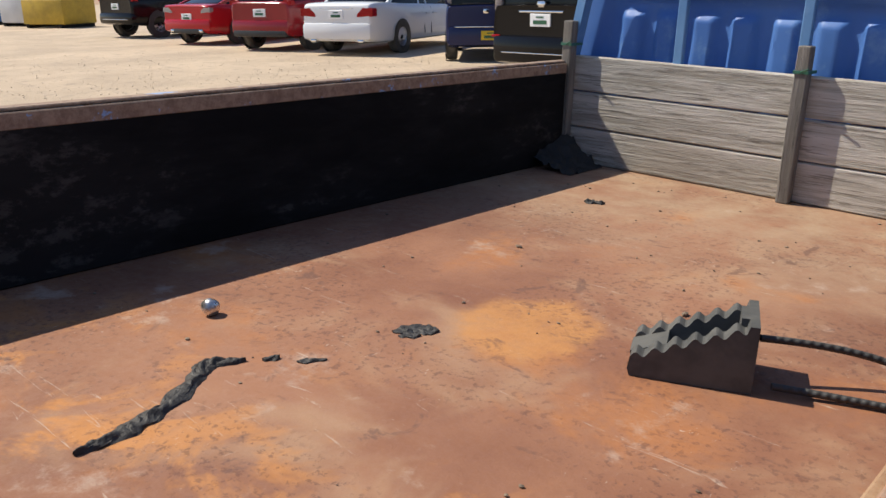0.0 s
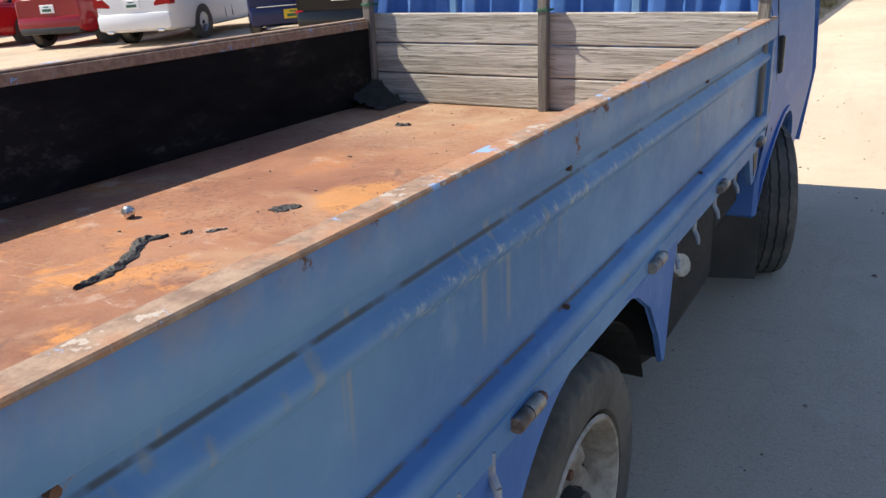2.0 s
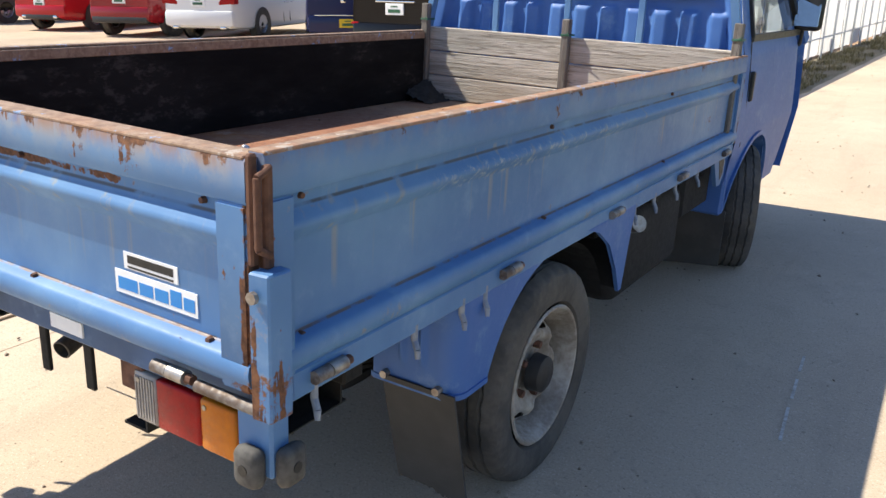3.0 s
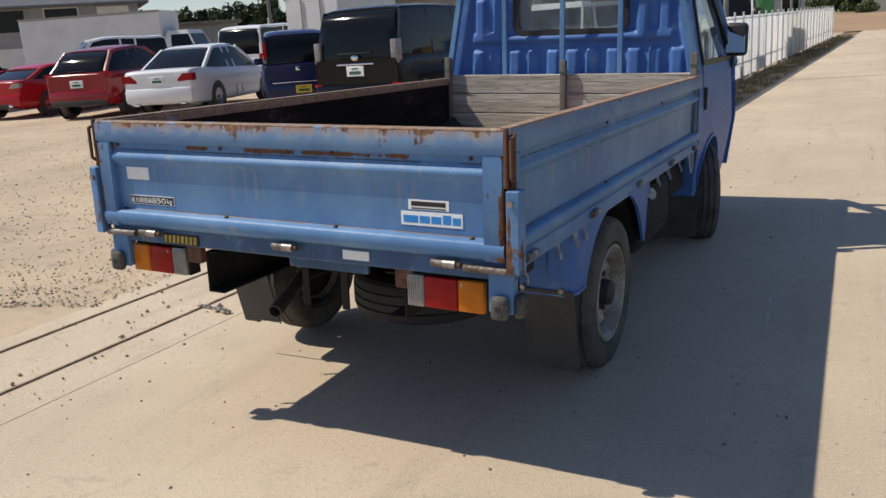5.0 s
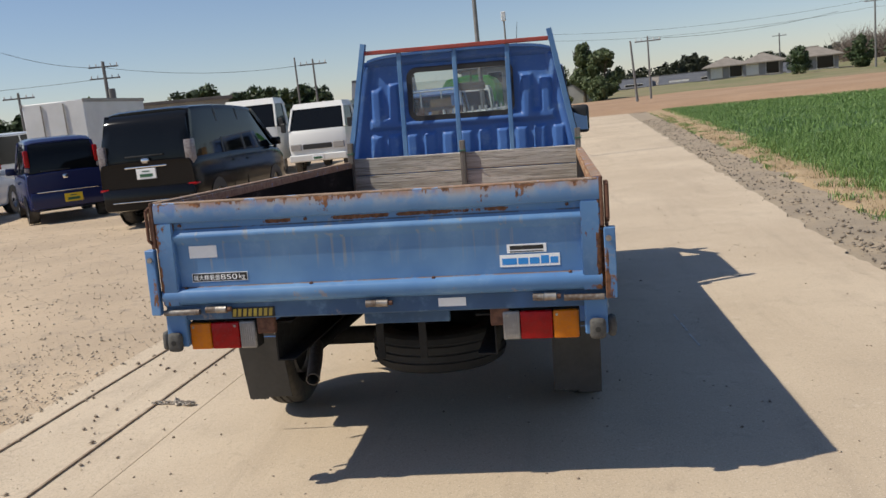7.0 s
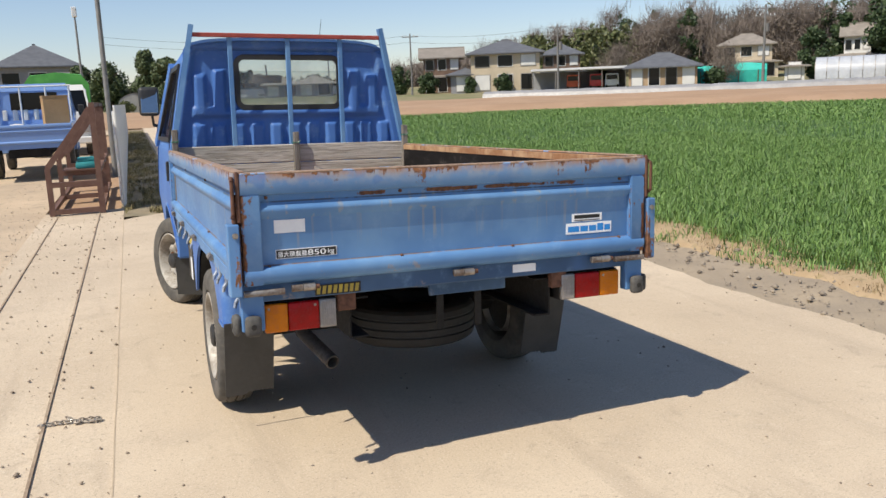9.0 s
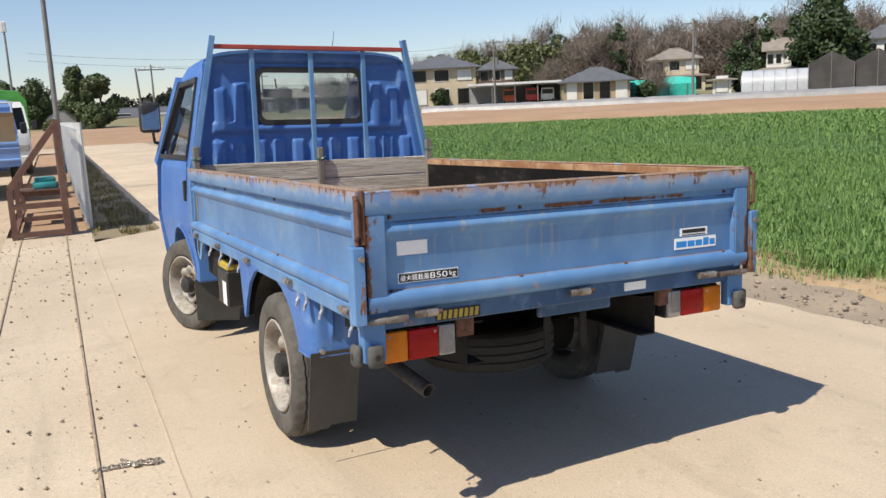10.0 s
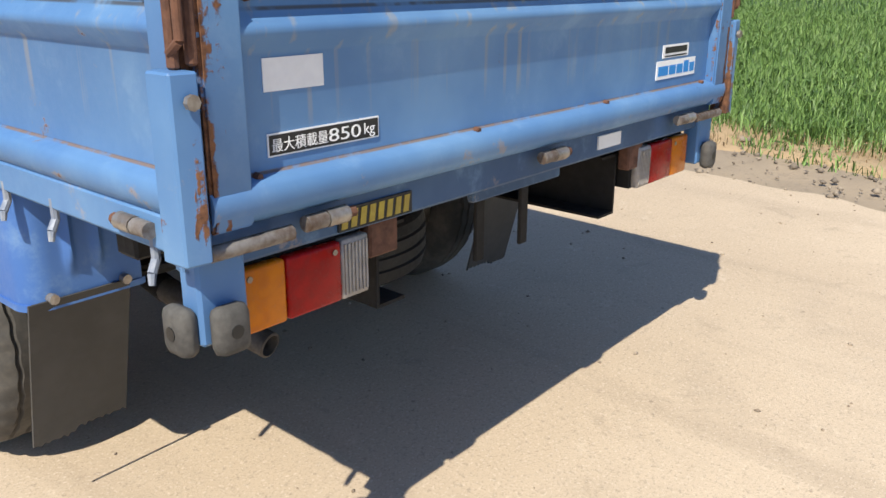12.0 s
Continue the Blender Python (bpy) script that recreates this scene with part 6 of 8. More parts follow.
    prism(bm, [(y1 + 0.03 + d, z - (TOP - bed_z - gate)) for d, z in GATE], 0, -hw, hw)
    part("tailgate", bm, bed_mat, ob, smooth=40)
    bm = B()
    box(bm, -hw * 0.45, hw * 0.45, 0.8, y1 - 0.1, 0.45, bed_z - 0.12)
    part("chassis", bm, UNDER, ob)
    bm = B()
    box(bm, -hw, hw, y0 - 0.06, y0 - 0.02, bed_z, bed_z + gate + 0.05)
    part("headboard", bm, bed_mat, ob)
    return ob


PANEL_WHITE = simple("white_panel", (0.68, 0.69, 0.68), (0.58, 0.59, 0.58), 1.2, 0.5)
PAINT_TRUCK_WHITE = car_paint("dull_white_truck_paint", (0.66, 0.66, 0.64), 0.35)
PAINT_TEAL = car_paint("dark_teal_truck_paint", (0.02, 0.05, 0.06), 0.35)
PAINT_SKY = car_paint("light_blue_truck_paint", (0.20, 0.33, 0.62), 0.4)
flat_truck("flatbed_truck", "white flatbed truck facing the road in yard", (-6.05, 19.7), 0, PAINT_TRUCK_WHITE)
flat_truck("flatbed_truck", "dark teal truck behind the white truck", (-6.25, 26.0), -2, PAINT_TEAL, 1.7, 2.05, 3.2)
flat_truck("flatbed_truck", "dark green truck standing far back in yard", (-5.4, 32.5), -2, PAINT_TEAL, 1.8, 2.1, 3.2)
flat_truck("flatbed_truck", "white truck parked behind the black minivan", (-8.35, 20.6), 3, PAINT_TRUCK_WHITE, 1.7, 2.25, 3.2)
blue_flat = flat_truck("flatbed_truck", "light blue flatbed with striped cab back", (-2.48, 19.65), 180, PAINT_SKY, 1.60, 1.92, 3.0, 0.72, 0.36)
for k in range(7):
    bm = B()
    box(bm, -0.70 + 0.21 * k, -0.60 + 0.21 * k, 1.445, 1.475, 1.0, 1.36, 0.02)
    part("cab_rib", bm, PAINT_TRUCK_WHITE, blue_flat)
for x in (-0.74, -0.26, 0.26, 0.74):
    bm = B()
    tube(bm, (x, 1.59, 0.72), (x, 1.59, 1.86), 0.02, None, 8)
    part("guard_rod", bm, PANEL_WHITE, blue_flat)
bm = B()
tube(bm, (-0.78, 1.59, 1.86), (0.78, 1.59, 1.86), 0.02, None, 8)
part("guard_bar", bm, PANEL_WHITE, blue_flat)
carton = thing("cardboard_box", pose(-1.98, 16.2, 0.72, 0, 0, 8), "tall brown cardboard box on the blue flatbed", "box")
bm = B()
box(bm, -0.235, 0.235, -0.24, 0.24, 0, 0.90, 0.008)
part("carton", bm, simple("brown_cardboard", (0.42, 0.26, 0.12), (0.36, 0.22, 0.10), 4, 0.9), carton)
bm = B()
box(bm, -0.238, 0.238, -0.243, 0.243, 0.85, 0.903)
part("flap", bm, simple("cardboard_edge", (0.36, 0.22, 0.10), None, 4, 0.9), carton)
sack = thing("white_sack", pose(-2.62, 16.1, 0.72), "heap of white sacks on the blue flatbed", "sack")
bm = B()
bmesh.ops.create_icosphere(bm, subdivisions=3, radius=0.30)
for v in bm.verts:
    v.co = Vector((v.co.x * 1.4, v.co.y, max(v.co.z, -0.2) * 0.7 + 0.14)) + Vector((0, 0, 0.10 * noise.noise(v.co * 4)))
part("cloth", bm, simple("white_cloth", (0.7, 0.69, 0.66), None, 6, 0.9), sack, smooth=60)

CANOPY = simple("green_canvas", (0.10, 0.36, 0.07), (0.06, 0.26, 0.05), 3, 0.8, 0, 0.4)
canvas = flat_truck("canvas_truck", "white truck with green canvas canopy", (-2.25, 23.2), 0, PAINT_TRUCK_WHITE, 1.72, 2.0, 3.4, 0.85, 0.36)
bm = B()
loft(bm, [[(-0.88, y, 0.98), (-0.89, y, 2.05), (-0.7, y, 2.30 + 0.04 * math.sin(y * 4)), (0, y, 2.40), (0.7, y, 2.30 + 0.04 * math.sin(y * 4)), (0.89, y, 2.05), (0.88, y, 0.98)] for y in (1.6 + 0.37 * k for k in range(10))])
part("canopy", bm, CANOPY, canvas, "green canvas canopy", smooth=30)


def box_truck(at, yaw, label, size=(1.95, 4.6, 2.15), z=0.95):
    ob = flat_truck("box_truck", label, at, yaw, PAINT_TRUCK_WHITE, size[0], 2.3, size[1], z, 0.05)
    bm = B()
    box(bm, -size[0] / 2, size[0] / 2, 1.6, 1.6 + size[1], z, z + size[2], 0.03)
    part("cargo_box", bm, PANEL_WHITE, ob, "plain white cargo box", smooth=40)
    for s in (-1, 1):
        bm = B()
        box(bm, *sorted((s * (size[0] / 2 - 0.02), s * (size[0] / 2 + 0.015))), 1.58, 1.62 + size[1], z + size[2] - 0.09, z + size[2] + 0.012)
        part("edge_rail", bm, BARE, ob)
    for x in (-0.35, 0.35):
        bm = B()
        tube(bm, (x, 1.63 + size[1], z + 0.08), (x, 1.63 + size[1], z + size[2] - 0.08), 0.02)
        part("door_bar", bm, BARE, ob)
    return ob


box_truck((-13.7, 24.7), 180, "white box truck behind the parked cars", (1.95, 3.5, 1.85), 0.9)
box_truck((-25.2, 27.5), 112, "long white box truck at the yard edge", (2.1, 6.5, 1.95), 1.25)


def sheet_shed(at, yaw, size, label):
    """A flat-roofed shed of upright sheets, with a roof edge and a wide door."""
    w, d, h = size
    ob = thing("shed", pose(at[0], at[1], 0, 0, 0, yaw), label, "shed")
    bm = B()
    n = int(w / 0.3)
    prism(bm, [(-w / 2 + w * k / n, -d / 2 - (0.03 if k % 2 else 0)) for k in range(n + 1)] + [(w / 2, d / 2), (-w / 2, d / 2)], 2, 0, h)
    part("wall", bm, SHED_GREY, ob)
    bm = B()
    box(bm, -w / 2 - 0.25, w / 2 + 0.25, -d / 2 - 0.35, d / 2 + 0.2, h, h + 0.22, 0.02)
    part("roof", bm, SHED_ROOF, ob)
    bm = B()
    box(bm, -w * 0.2, w * 0.2, -d / 2 - 0.06, -d / 2 - 0.035, 0, h * 0.75, 0.01)
    part("door", bm, SHED_ROOF, ob)


SHED_GREY = simple("weathered_grey_sheet", (0.30, 0.30, 0.295), (0.22, 0.22, 0.215), 0.8, 0.7, 0, 0.2)
SHED_ROOF = simple("dull_brown_grey_roof", (0.17, 0.155, 0.14), (0.12, 0.11, 0.10), 1.5, 0.8, 0, 0.2)
sheet_shed((-26.5, 51.5), 28, (9.0, 5.0, 3.6), "low grey sheet shed at the back of the yard")
sheet_shed((-43.0, 42.0), 44, (11.0, 6.0, 3.0), "long grey sheet shed beside the dark trees")
SIGN = [("green_skip", (-40.5, 13.6), (1.2, 0.9, 1.6), simple("green_skip_paint", (0.02, 0.10, 0.05), None, 3, 0.6), "dark green steel skip at the yard edge"),
        ("blue_crate", (-37.0, 14.3), (0.8, 0.8, 1.1), simple("blue_crate_plastic", (0.03, 0.14, 0.35), None, 3, 0.5), "blue plastic crate at the yard edge"),
        ("white_tank", (-34.0, 14.3), (0.8, 0.7, 1.2), PANEL_WHITE, "white tank at the yard edge"),
        ("yellow_machine", (-31.3, 14.3), (1.0, 0.8, 1.0), simple("yellow_machine_paint", (0.55, 0.36, 0.03), None, 3, 0.5), "yellow machine housing at the yard edge")]
for nm, (x, y), (w, d, h), mat, label in SIGN:
    ob = thing(nm, pose(x, y, 0, 0, 0, 20), label, nm.split("_")[1])
    bm = B()
    box(bm, -w, w, -d, d, 0.12, h, 0.06, 2)
    part("housing", bm, mat, ob, smooth=40)
    for s in (-1, 1):
        bm = B()
        box(bm, s * w * 0.8 - 0.06, s * w * 0.8 + 0.06, -d, d, 0, 0.13)
        part("skid", bm, UNDER, ob)


# ---- beside the road: trestle, fence, poles ----
BROWN_STEEL = simple("brown_primer_steel", (0.115, 0.055, 0.04), (0.16, 0.09, 0.065), 8, 0.7)
trestle = thing("steel_trestle", pose(0, 0, 0), "brown steel trestle frame beside the fence", "frame")
for y in (9.0, 10.9, 12.8):
    x0, x1 = road_x(-2.12, y), road_x(-1.52, y)
    for a, b in (((x0, y, 0.0), (x0, y, 0.62)), ((x0, y, 0.62), (x1 - 0.02, y, 1.36)), ((x1, y, 0.0), (x1, y, 1.42)), ((x0 - 0.04, y, 0.05), (x1 + 0.04, y, 0.05)), ((x0, y, 0.40), (x1, y, 0.40))):
        bm = B()
        wd = 0.064 + 0.005 * abs(b[2] - a[2]) + 0.006 * abs(a[2] - 0.05)
        bar(bm, a, b, wd, wd + 0.003, (0, 1, 0))
        part("strut", bm, BROWN_STEEL, trestle)
for y in (9.06, 10.96, 12.86):
    bm = B()
    box(bm, road_x(-1.52, y) - 0.035, road_x(-1.52, y) + 0.035, y - 0.02, y + 0.30, 0.10, 1.39, 0.006)
    part("upright_board", bm, BROWN_STEEL, trestle)
bm = B()
box(bm, road_x(-2.08, 11), road_x(-1.58, 11), 10.80, 11.35, 0.44, 0.46)
part("shelf_board", bm, BROWN_STEEL, trestle)
for x, z in ((-2.12, 0.05), (-1.52, 0.05), (-1.52, 0.55), (-1.52, 1.40)):
    bm = B()
    bar(bm, (road_x(x, 9), 9.0, z), (road_x(x, 12.8), 12.8, z), 0.058, 0.058)
    part("beam", bm, BROWN_STEEL, trestle)
for k, (y, c) in enumerate(((11.08, (0.03, 0.28, 0.30)),)):
    ob = thing("bundle", pose(road_x(-1.75, y), y, 0.46, 0, 0, 10 * k), "small bundle of folded sheet on the trestle", "bundle")
    bm = B()
    box(bm, -0.16, 0.16, -0.2, 0.2, 0, 0.10, 0.03, 2)
    box(bm, -0.13, 0.15, -0.16, 0.18, 0.10, 0.16, 0.02, 2)
    part("sheet", bm, simple("bundle_sheet", c, None, 9, 0.6), ob, smooth=40)

fm = Mat("white_sheet_fence", 0.5)
fc = fm.mix(fm.step(fm.noise(2, 4), 0.35, 0.7), (0.80, 0.81, 0.80), (0.68, 0.69, 0.68))
fm.color(fc)
tl, tp, mx1, mx2 = (fm.t.nodes.new(k) for k in ("ShaderNodeBsdfTranslucent", "ShaderNodeBsdfTransparent", "ShaderNodeMixShader", "ShaderNodeMixShader"))
tl.inputs[0].default_value = (0.93, 0.94, 0.94, 1)
mx1.inputs[0].default_value, mx2.inputs[0].default_value = 0.74, 0.05
fm.t.links.new(fm.b.outputs[0], mx1.inputs[1]), fm.t.links.new(tl.outputs[0], mx1.inputs[2])
fm.t.links.new(mx1.outputs[0], mx2.inputs[1]), fm.t.links.new(tp.outputs[0], mx2.inputs[2])
fm.t.links.new(mx2.outputs[0], fm.t.nodes["Material Output"].inputs[0])
FENCE_WHITE = fm.m
for k in range(15):
    y0 = 9.25 + 2.05 * k
    ob = thing("fence_panel", pose(road_x(-1.28, y0), y0, 0, 0, 0, -math.degrees(math.atan(LEAN_X))), "white corrugated sheet fence panel with posts", "fence", "white fence along road")
    bm = B()
    prof = [(0.012 * math.sin(2 * math.pi * i / 8) + (0.004 if j else -0.004), 2.0 * i / 40) for j in (0, 1) for i in (range(41) if j == 0 else range(40, -1, -1))]
    vs = [[bm.verts.new((x, y, z)) for x, y in prof[:41]] for z in (0.06, 1.30)]
    for i in range(40):
        bm.faces.new((vs[0][i], vs[0][i + 1], vs[1][i + 1], vs[1][i]))
    part("sheet", bm, FENCE_WHITE, ob, smooth=40)
    for y in (0.0, 1.0):
        bm = B()
        tube(bm, (0.035, y, 0), (0.035, y, 1.38), 0.022, None, 8)
        part("post", bm, PANEL_WHITE, ob, smooth=40)
    for z in (0.35, 1.25):
        bm = B()
        tube(bm, (0.02, 0, z), (0.02, 2.03, z), 0.016, None, 6)
        part("rail", bm, PANEL_WHITE, ob, smooth=40)


def pole(x, y, h, r, label, arms=0, top=(0, 0), mat=None, name="utility_pole", turn=0.0, base=0.0):
    ob = thing(name, pose(x, y, base), label, "pole", "poles")
    bm = B()
    tube(bm, (0, 0, -0.3), (top[0], top[1], h), r, r * 0.62, 12)
    part("shaft", bm, mat or POLE_GREY, ob, smooth=40)
    d = Vector((math.cos(radians(turn)), math.sin(radians(turn)), 0))
    for k in range(arms):
        z = h - 0.35 - 0.75 * k
        f = z / h
        c = Vector((top[0] * f, top[1] * f, z))
        bm = B()
        bar(bm, c - d * 0.95, c + d * 0.95, 0.09, 0.09)
        part("cross_arm", bm, POLE_GREY, ob)
        for q in (-0.85, -0.45, 0.45, 0.85):
            bm = B()
            tube(bm, c + d * q, c + d * q + Vector((0, 0, 0.22)), 0.05, 0.035, 6)
            part("insulator", bm, PANEL_WHITE, ob)
    if arms > 1:
        bm = B()
        tube(bm, (0.32, 0, h - 2.6), (0.32, 0, h - 1.8), 0.22, None, 12)
        part("transformer", bm, POLE_GREY, ob, smooth=40)
    return ob


POLE_GREY = simple("grey_concrete_pole", (0.20, 0.195, 0.185), (0.15, 0.145, 0.14), 3, 0.8)
STEEL_POLE = simple("dull_steel_pole", (0.26, 0.255, 0.24), (0.19, 0.185, 0.175), 4, 0.6, 0.2)
pole(-0.98, 15.6, 8.0, 0.055, "plain grey steel pole at the fence end", 0, (0.05, 0.0), STEEL_POLE, "steel_pole")
lampost = pole(-1.72, 38.9, 5.4, 0.065, "thin steel pole with small lamp head", 0, (0.0, 0), STEEL_POLE, "lamp_pole")
bm = B()
box(bm, -0.12, 0.10, -0.10, 0.10, 5.3, 5.75, 0.03)
part("lamp_head", bm, PANEL_WHITE, lampost)


# ---- land beyond the field ----
def land_z(x, y):
    d = math.hypot(x, y)
    f = min(max((math.degrees(math.atan2(x, y)) + 9) / 7, 0), 1)
    rise = max(0, d - 49)
    bank = min(rise / 3.0, 1) * 0.35
    hill = min(max((math.degrees(math.atan2(x, y)) - 13) / 9, 0), 1)
    return f * (bank + min(rise, 76) * 0.016 + hill * max(0, d - 125) * 0.056)


def sector(name, a0, a1, d0, d1, na, nd, material, label, lift=0.0, rough=0.06):
    vs, fs = [], []
    for i in range(na + 1):
        a = radians(a0 + (a1 - a0) * i / na)
        for j in range(nd + 1):
            d = d0 + (d1 - d0) * (j / nd) ** 1.3
            x, y = d * math.sin(a), d * math.cos(a)
            vs.append((x, y, land_z(x, y) + lift + rough * noise.noise((x * 0.22, y * 0.22, 2)) * min(j, 1)))
    for i in range(na):
        for j in range(nd):
            k = i * (nd + 1) + j
            fs.append((k, k + nd + 1, k + nd + 2, k + 1))
    ob = raw_mesh(name, vs, fs, material)
    ob.data.shade_smooth()
    return tagged(ob, label, "ground", kind="structure")


LOT = dirt_mat("dry_grass_lot", (0.24, 0.20, 0.11), (0.16, 0.17, 0.07), (0.33, 0.26, 0.16), 0.12)
sector("bank", -9, 125, 48.5, 72, 150, 14, SOIL, "bare brown field beyond the green crop", 0.0)
sector("lot", -9, 125, 71.5, 340, 120, 30, LOT, "dry grass plots below the houses", -0.02, 0.25)


def far(x, y, dz=0.0):
    return (x, y, land_z(x, y) + dz)


# grey-white row cover along the far plot
cover = thing("row_cover", pose(0, 0, 0), "long low row of pale plastic crop cover", "crop cover")
bm = B()
rings = []
for k in range(81):
    u = k / 80
    x, y = 31.5 + 31.5 * u, 66.5 - 29.5 * u
    z = land_z(x, y)
    h = 0.50 + 0.07 * noise.noise((k * 0.6, 1, 1))
    nx, ny = 0.68, 0.73
    rings.append([(x - nx * a, y - ny * a, z + b * h) for a, b in ((1.3, -0.1), (1.15, 0.55), (0.6, 0.95), (0, 1.0), (-0.8, 0.9), (-1.3, -0.1))])
loft(bm, rings)
part("sheet", bm, simple("pale_plastic_sheet", (0.33, 0.325, 0.32), (0.25, 0.245, 0.24), 0.8, 0.45, 0, 0.3, 8), cover, smooth=40)

# ---- houses ----
ROOF_GREY = simple("dark_grey_roof_tile", (0.095, 0.10, 0.11), (0.14, 0.145, 0.155), 1.5, 0.5, 0, 0.5, 6)
ROOF_BROWN = simple("brown_grey_roof", (0.20, 0.175, 0.15), (0.27, 0.24, 0.205), 1.2, 0.7, 0, 0.5, 6)
WALL_CREAM = simple("cream_plaster", (0.56, 0.47, 0.34), (0.48, 0.40, 0.29), 0.7, 0.85, 0, 0.1)
WALL_GREY = simple("grey_plaster", (0.30, 0.30, 0.31), (0.24, 0.24, 0.25), 0.7, 0.85, 0, 0.1)
WALL_BROWN = simple("brown_board_wall", (0.20, 0.13, 0.09), (0.14, 0.09, 0.065), 1.2, 0.85, 0, 0.2)
WALL_TAN = simple("tan_timber_wall", (0.42, 0.30, 0.19), (0.34, 0.24, 0.15), 1.0, 0.85, 0, 0.2)
WALL_WHITE = simple("white_plaster", (0.70, 0.69, 0.66), (0.6, 0.59, 0.56), 0.7, 0.8, 0, 0.1)


def hip_roof(bm, w, d, z, h, over=0.6, gable=False):
    a, b = w / 2 + over, d / 2 + over
    run = a if gable else max(a - b * 0.95, 0.05)
    lo = [bm.verts.new(p) for p in ((-a, -b, z), (a, -b, z), (a, b, z), (-a, b, z))]
    lo2 = [bm.verts.new((v.co.x, v.co.y, z - 0.14)) for v in lo]
    r0, r1 = bm.verts.new((-run, 0, z + h)), bm.verts.new((run, 0, z + h))
    bm.faces.new((lo[0], lo[1], r1, r0)), bm.faces.new((lo[2], lo[3], r0, r1))
    bm.faces.new((lo[1], lo[2], r1)), bm.faces.new((lo[3], lo[0], r0))
    for k in range(4):
        bm.faces.new((lo2[k], lo2[(k + 1) % 4], lo[(k + 1) % 4], lo[k]))
    bm.faces.new(lo2[::-1])


def house(x, y, w, d, storeys, wall, roof, label, yaw=None, h=2.75, roof_h=1.8, gable=False, base=None, windows=3, upper=1.0, name="house"):
    """Front side faces the field (-y of its own frame)."""
    yaw = -math.degrees(math.atan2(x, y)) if yaw is None else yaw
    z = land_z(x, y) - 0.3 if base is None else base
    ob = thing(name, pose(x, y, z, 0, 0, yaw), label, "house", "houses")
    for s in range(storeys):
        f = 1.0 if s == 0 else upper
        bm = B()
        box(bm, -w / 2 * f, w / 2 * f, -d / 2 * f, d / 2 * f, s * h, (s + 1) * h + (0.0 if s + 1 < storeys else 0.05))
        part("wall", bm, wall, ob)
        if s == 0 and storeys > 1 and upper < 1:
            bm = B()
            hip_roof(bm, w, d, h, 0.7)
            part("lower_roof", bm, roof, ob)
        for k in range(windows):
            c = (-w / 2 + w * (k + 0.5) / windows) * f
            ww, zh = (0.62 * w / windows * f, 1.25 if s else 1.75)
            zb = s * h + (0.85 if s else 0.45)
            for side in ((-1,) if storeys == 1 else (-1,)):
                fy = side * d / 2 * f
                win = new("window")
                win.parent = ob
                bm = B()
                box(bm, c - ww / 2 - 0.08, c + ww / 2 + 0.08, fy - 0.05, fy + 0.05, zb - 0.08, zb + zh + 0.08)
                part("frame", bm, WALL_WHITE if k % 2 else BARE, win)
                bm = B()
                box(bm, c - ww / 2, c + ww / 2, fy - 0.07, fy + 0.03, zb, zb + zh)
                part("pane", bm, DARK_GLASS if (k + s) % 3 else WALL_WHITE, win)
        for sx in (-1, 1):
            bm = B()
            box(bm, *sorted((sx * w / 2 * f, sx * (w / 2 * f + 0.05))), -0.6, 0.6, s * h + 0.9, s * h + 2.0)
            part("side_window", bm, DARK_GLASS, ob)
    bm = B()
    hip_roof(bm, w * upper if storeys > 1 else w, d * upper if storeys > 1 else d, storeys * h + 0.05, roof_h, 0.65, gable)
    part("roof", bm, roof, ob)
    bm = B()
    rw = (w * upper if storeys > 1 else w)
    rd = (d * upper if storeys > 1 else d)
    run = rw / 2 + 0.65 if gable else max(rw / 2 + 0.65 - (rd / 2 + 0.65) * 0.95, 0.05) + 0.12
    box(bm, -run, run, -0.12, 0.12, storeys * h + roof_h - 0.02, storeys * h + roof_h + 0.14)
    part("ridge", bm, roof, ob)
    return ob


house(40.6, 99.1, 5.2, 6, 2, WALL_BROWN, ROOF_BROWN, "brown two-storey house with grey gable roof", h=2.3, roof_h=1.3, gable=True, upper=0.9)
house(46.0, 91.6, 8.2, 8, 2, WALL_CREAM, ROOF_GREY, "cream two-storey house with dark hip roof", h=2.35, roof_h=1.7)
house(41.2, 93.0, 3.6, 5, 1, WALL_GREY, ROOF_GREY, "grey annexe beside the cream house", h=2.4, roof_h=0.8, windows=1)
house(59.5, 101.0, 5.6, 6, 2, WALL_BROWN, ROOF_GREY, "dark timber house with grey roof behind pole", h=2.3, roof_h=1.5, upper=0.9)
house(56.0, 73.4, 7.0, 6, 1, WALL_TAN, ROOF_GREY, "tan bungalow with dark grey hip roof", h=2.3, roof_h=1.5, windows=4)
house(86.0, 94.0, 8.5, 7, 2, WALL_CREAM, ROOF_BROWN, "pale house with wide brown roof", h=2.4, roof_h=1.6, upper=0.8)
house(96.2, 83.9, 5.0, 5, 2, WALL_WHITE, ROOF_BROWN, "white house with layered brown gable roof", h=2.6, roof_h=1.7, upper=0.65, gable=True)
house(113.0, 78.5, 9.5, 7, 2, WALL_WHITE, ROOF_GREY, "white house with broad dark grey roof", h=2.9, roof_h=2.0, upper=0.85)
house(69.5, 68.2, 2.0, 2.0, 1, WALL_WHITE, ROOF_BROWN, "small white shed with flat roof", h=1.8, roof_h=0.2, windows=1)
house(-7.3, 105.0, 8.2, 8.6, 2, WALL_GREY, ROOF_GREY, "grey two-storey house with dark tiled roof", h=2.75, roof_h=2.6, base=0.35)
house(-9.5, 46.0, 2.4, 3.4, 1, WALL_GREY, ROOF_GREY, "low house with dark tiled gable roof", h=2.45, roof_h=1.0, gable=True, base=0)
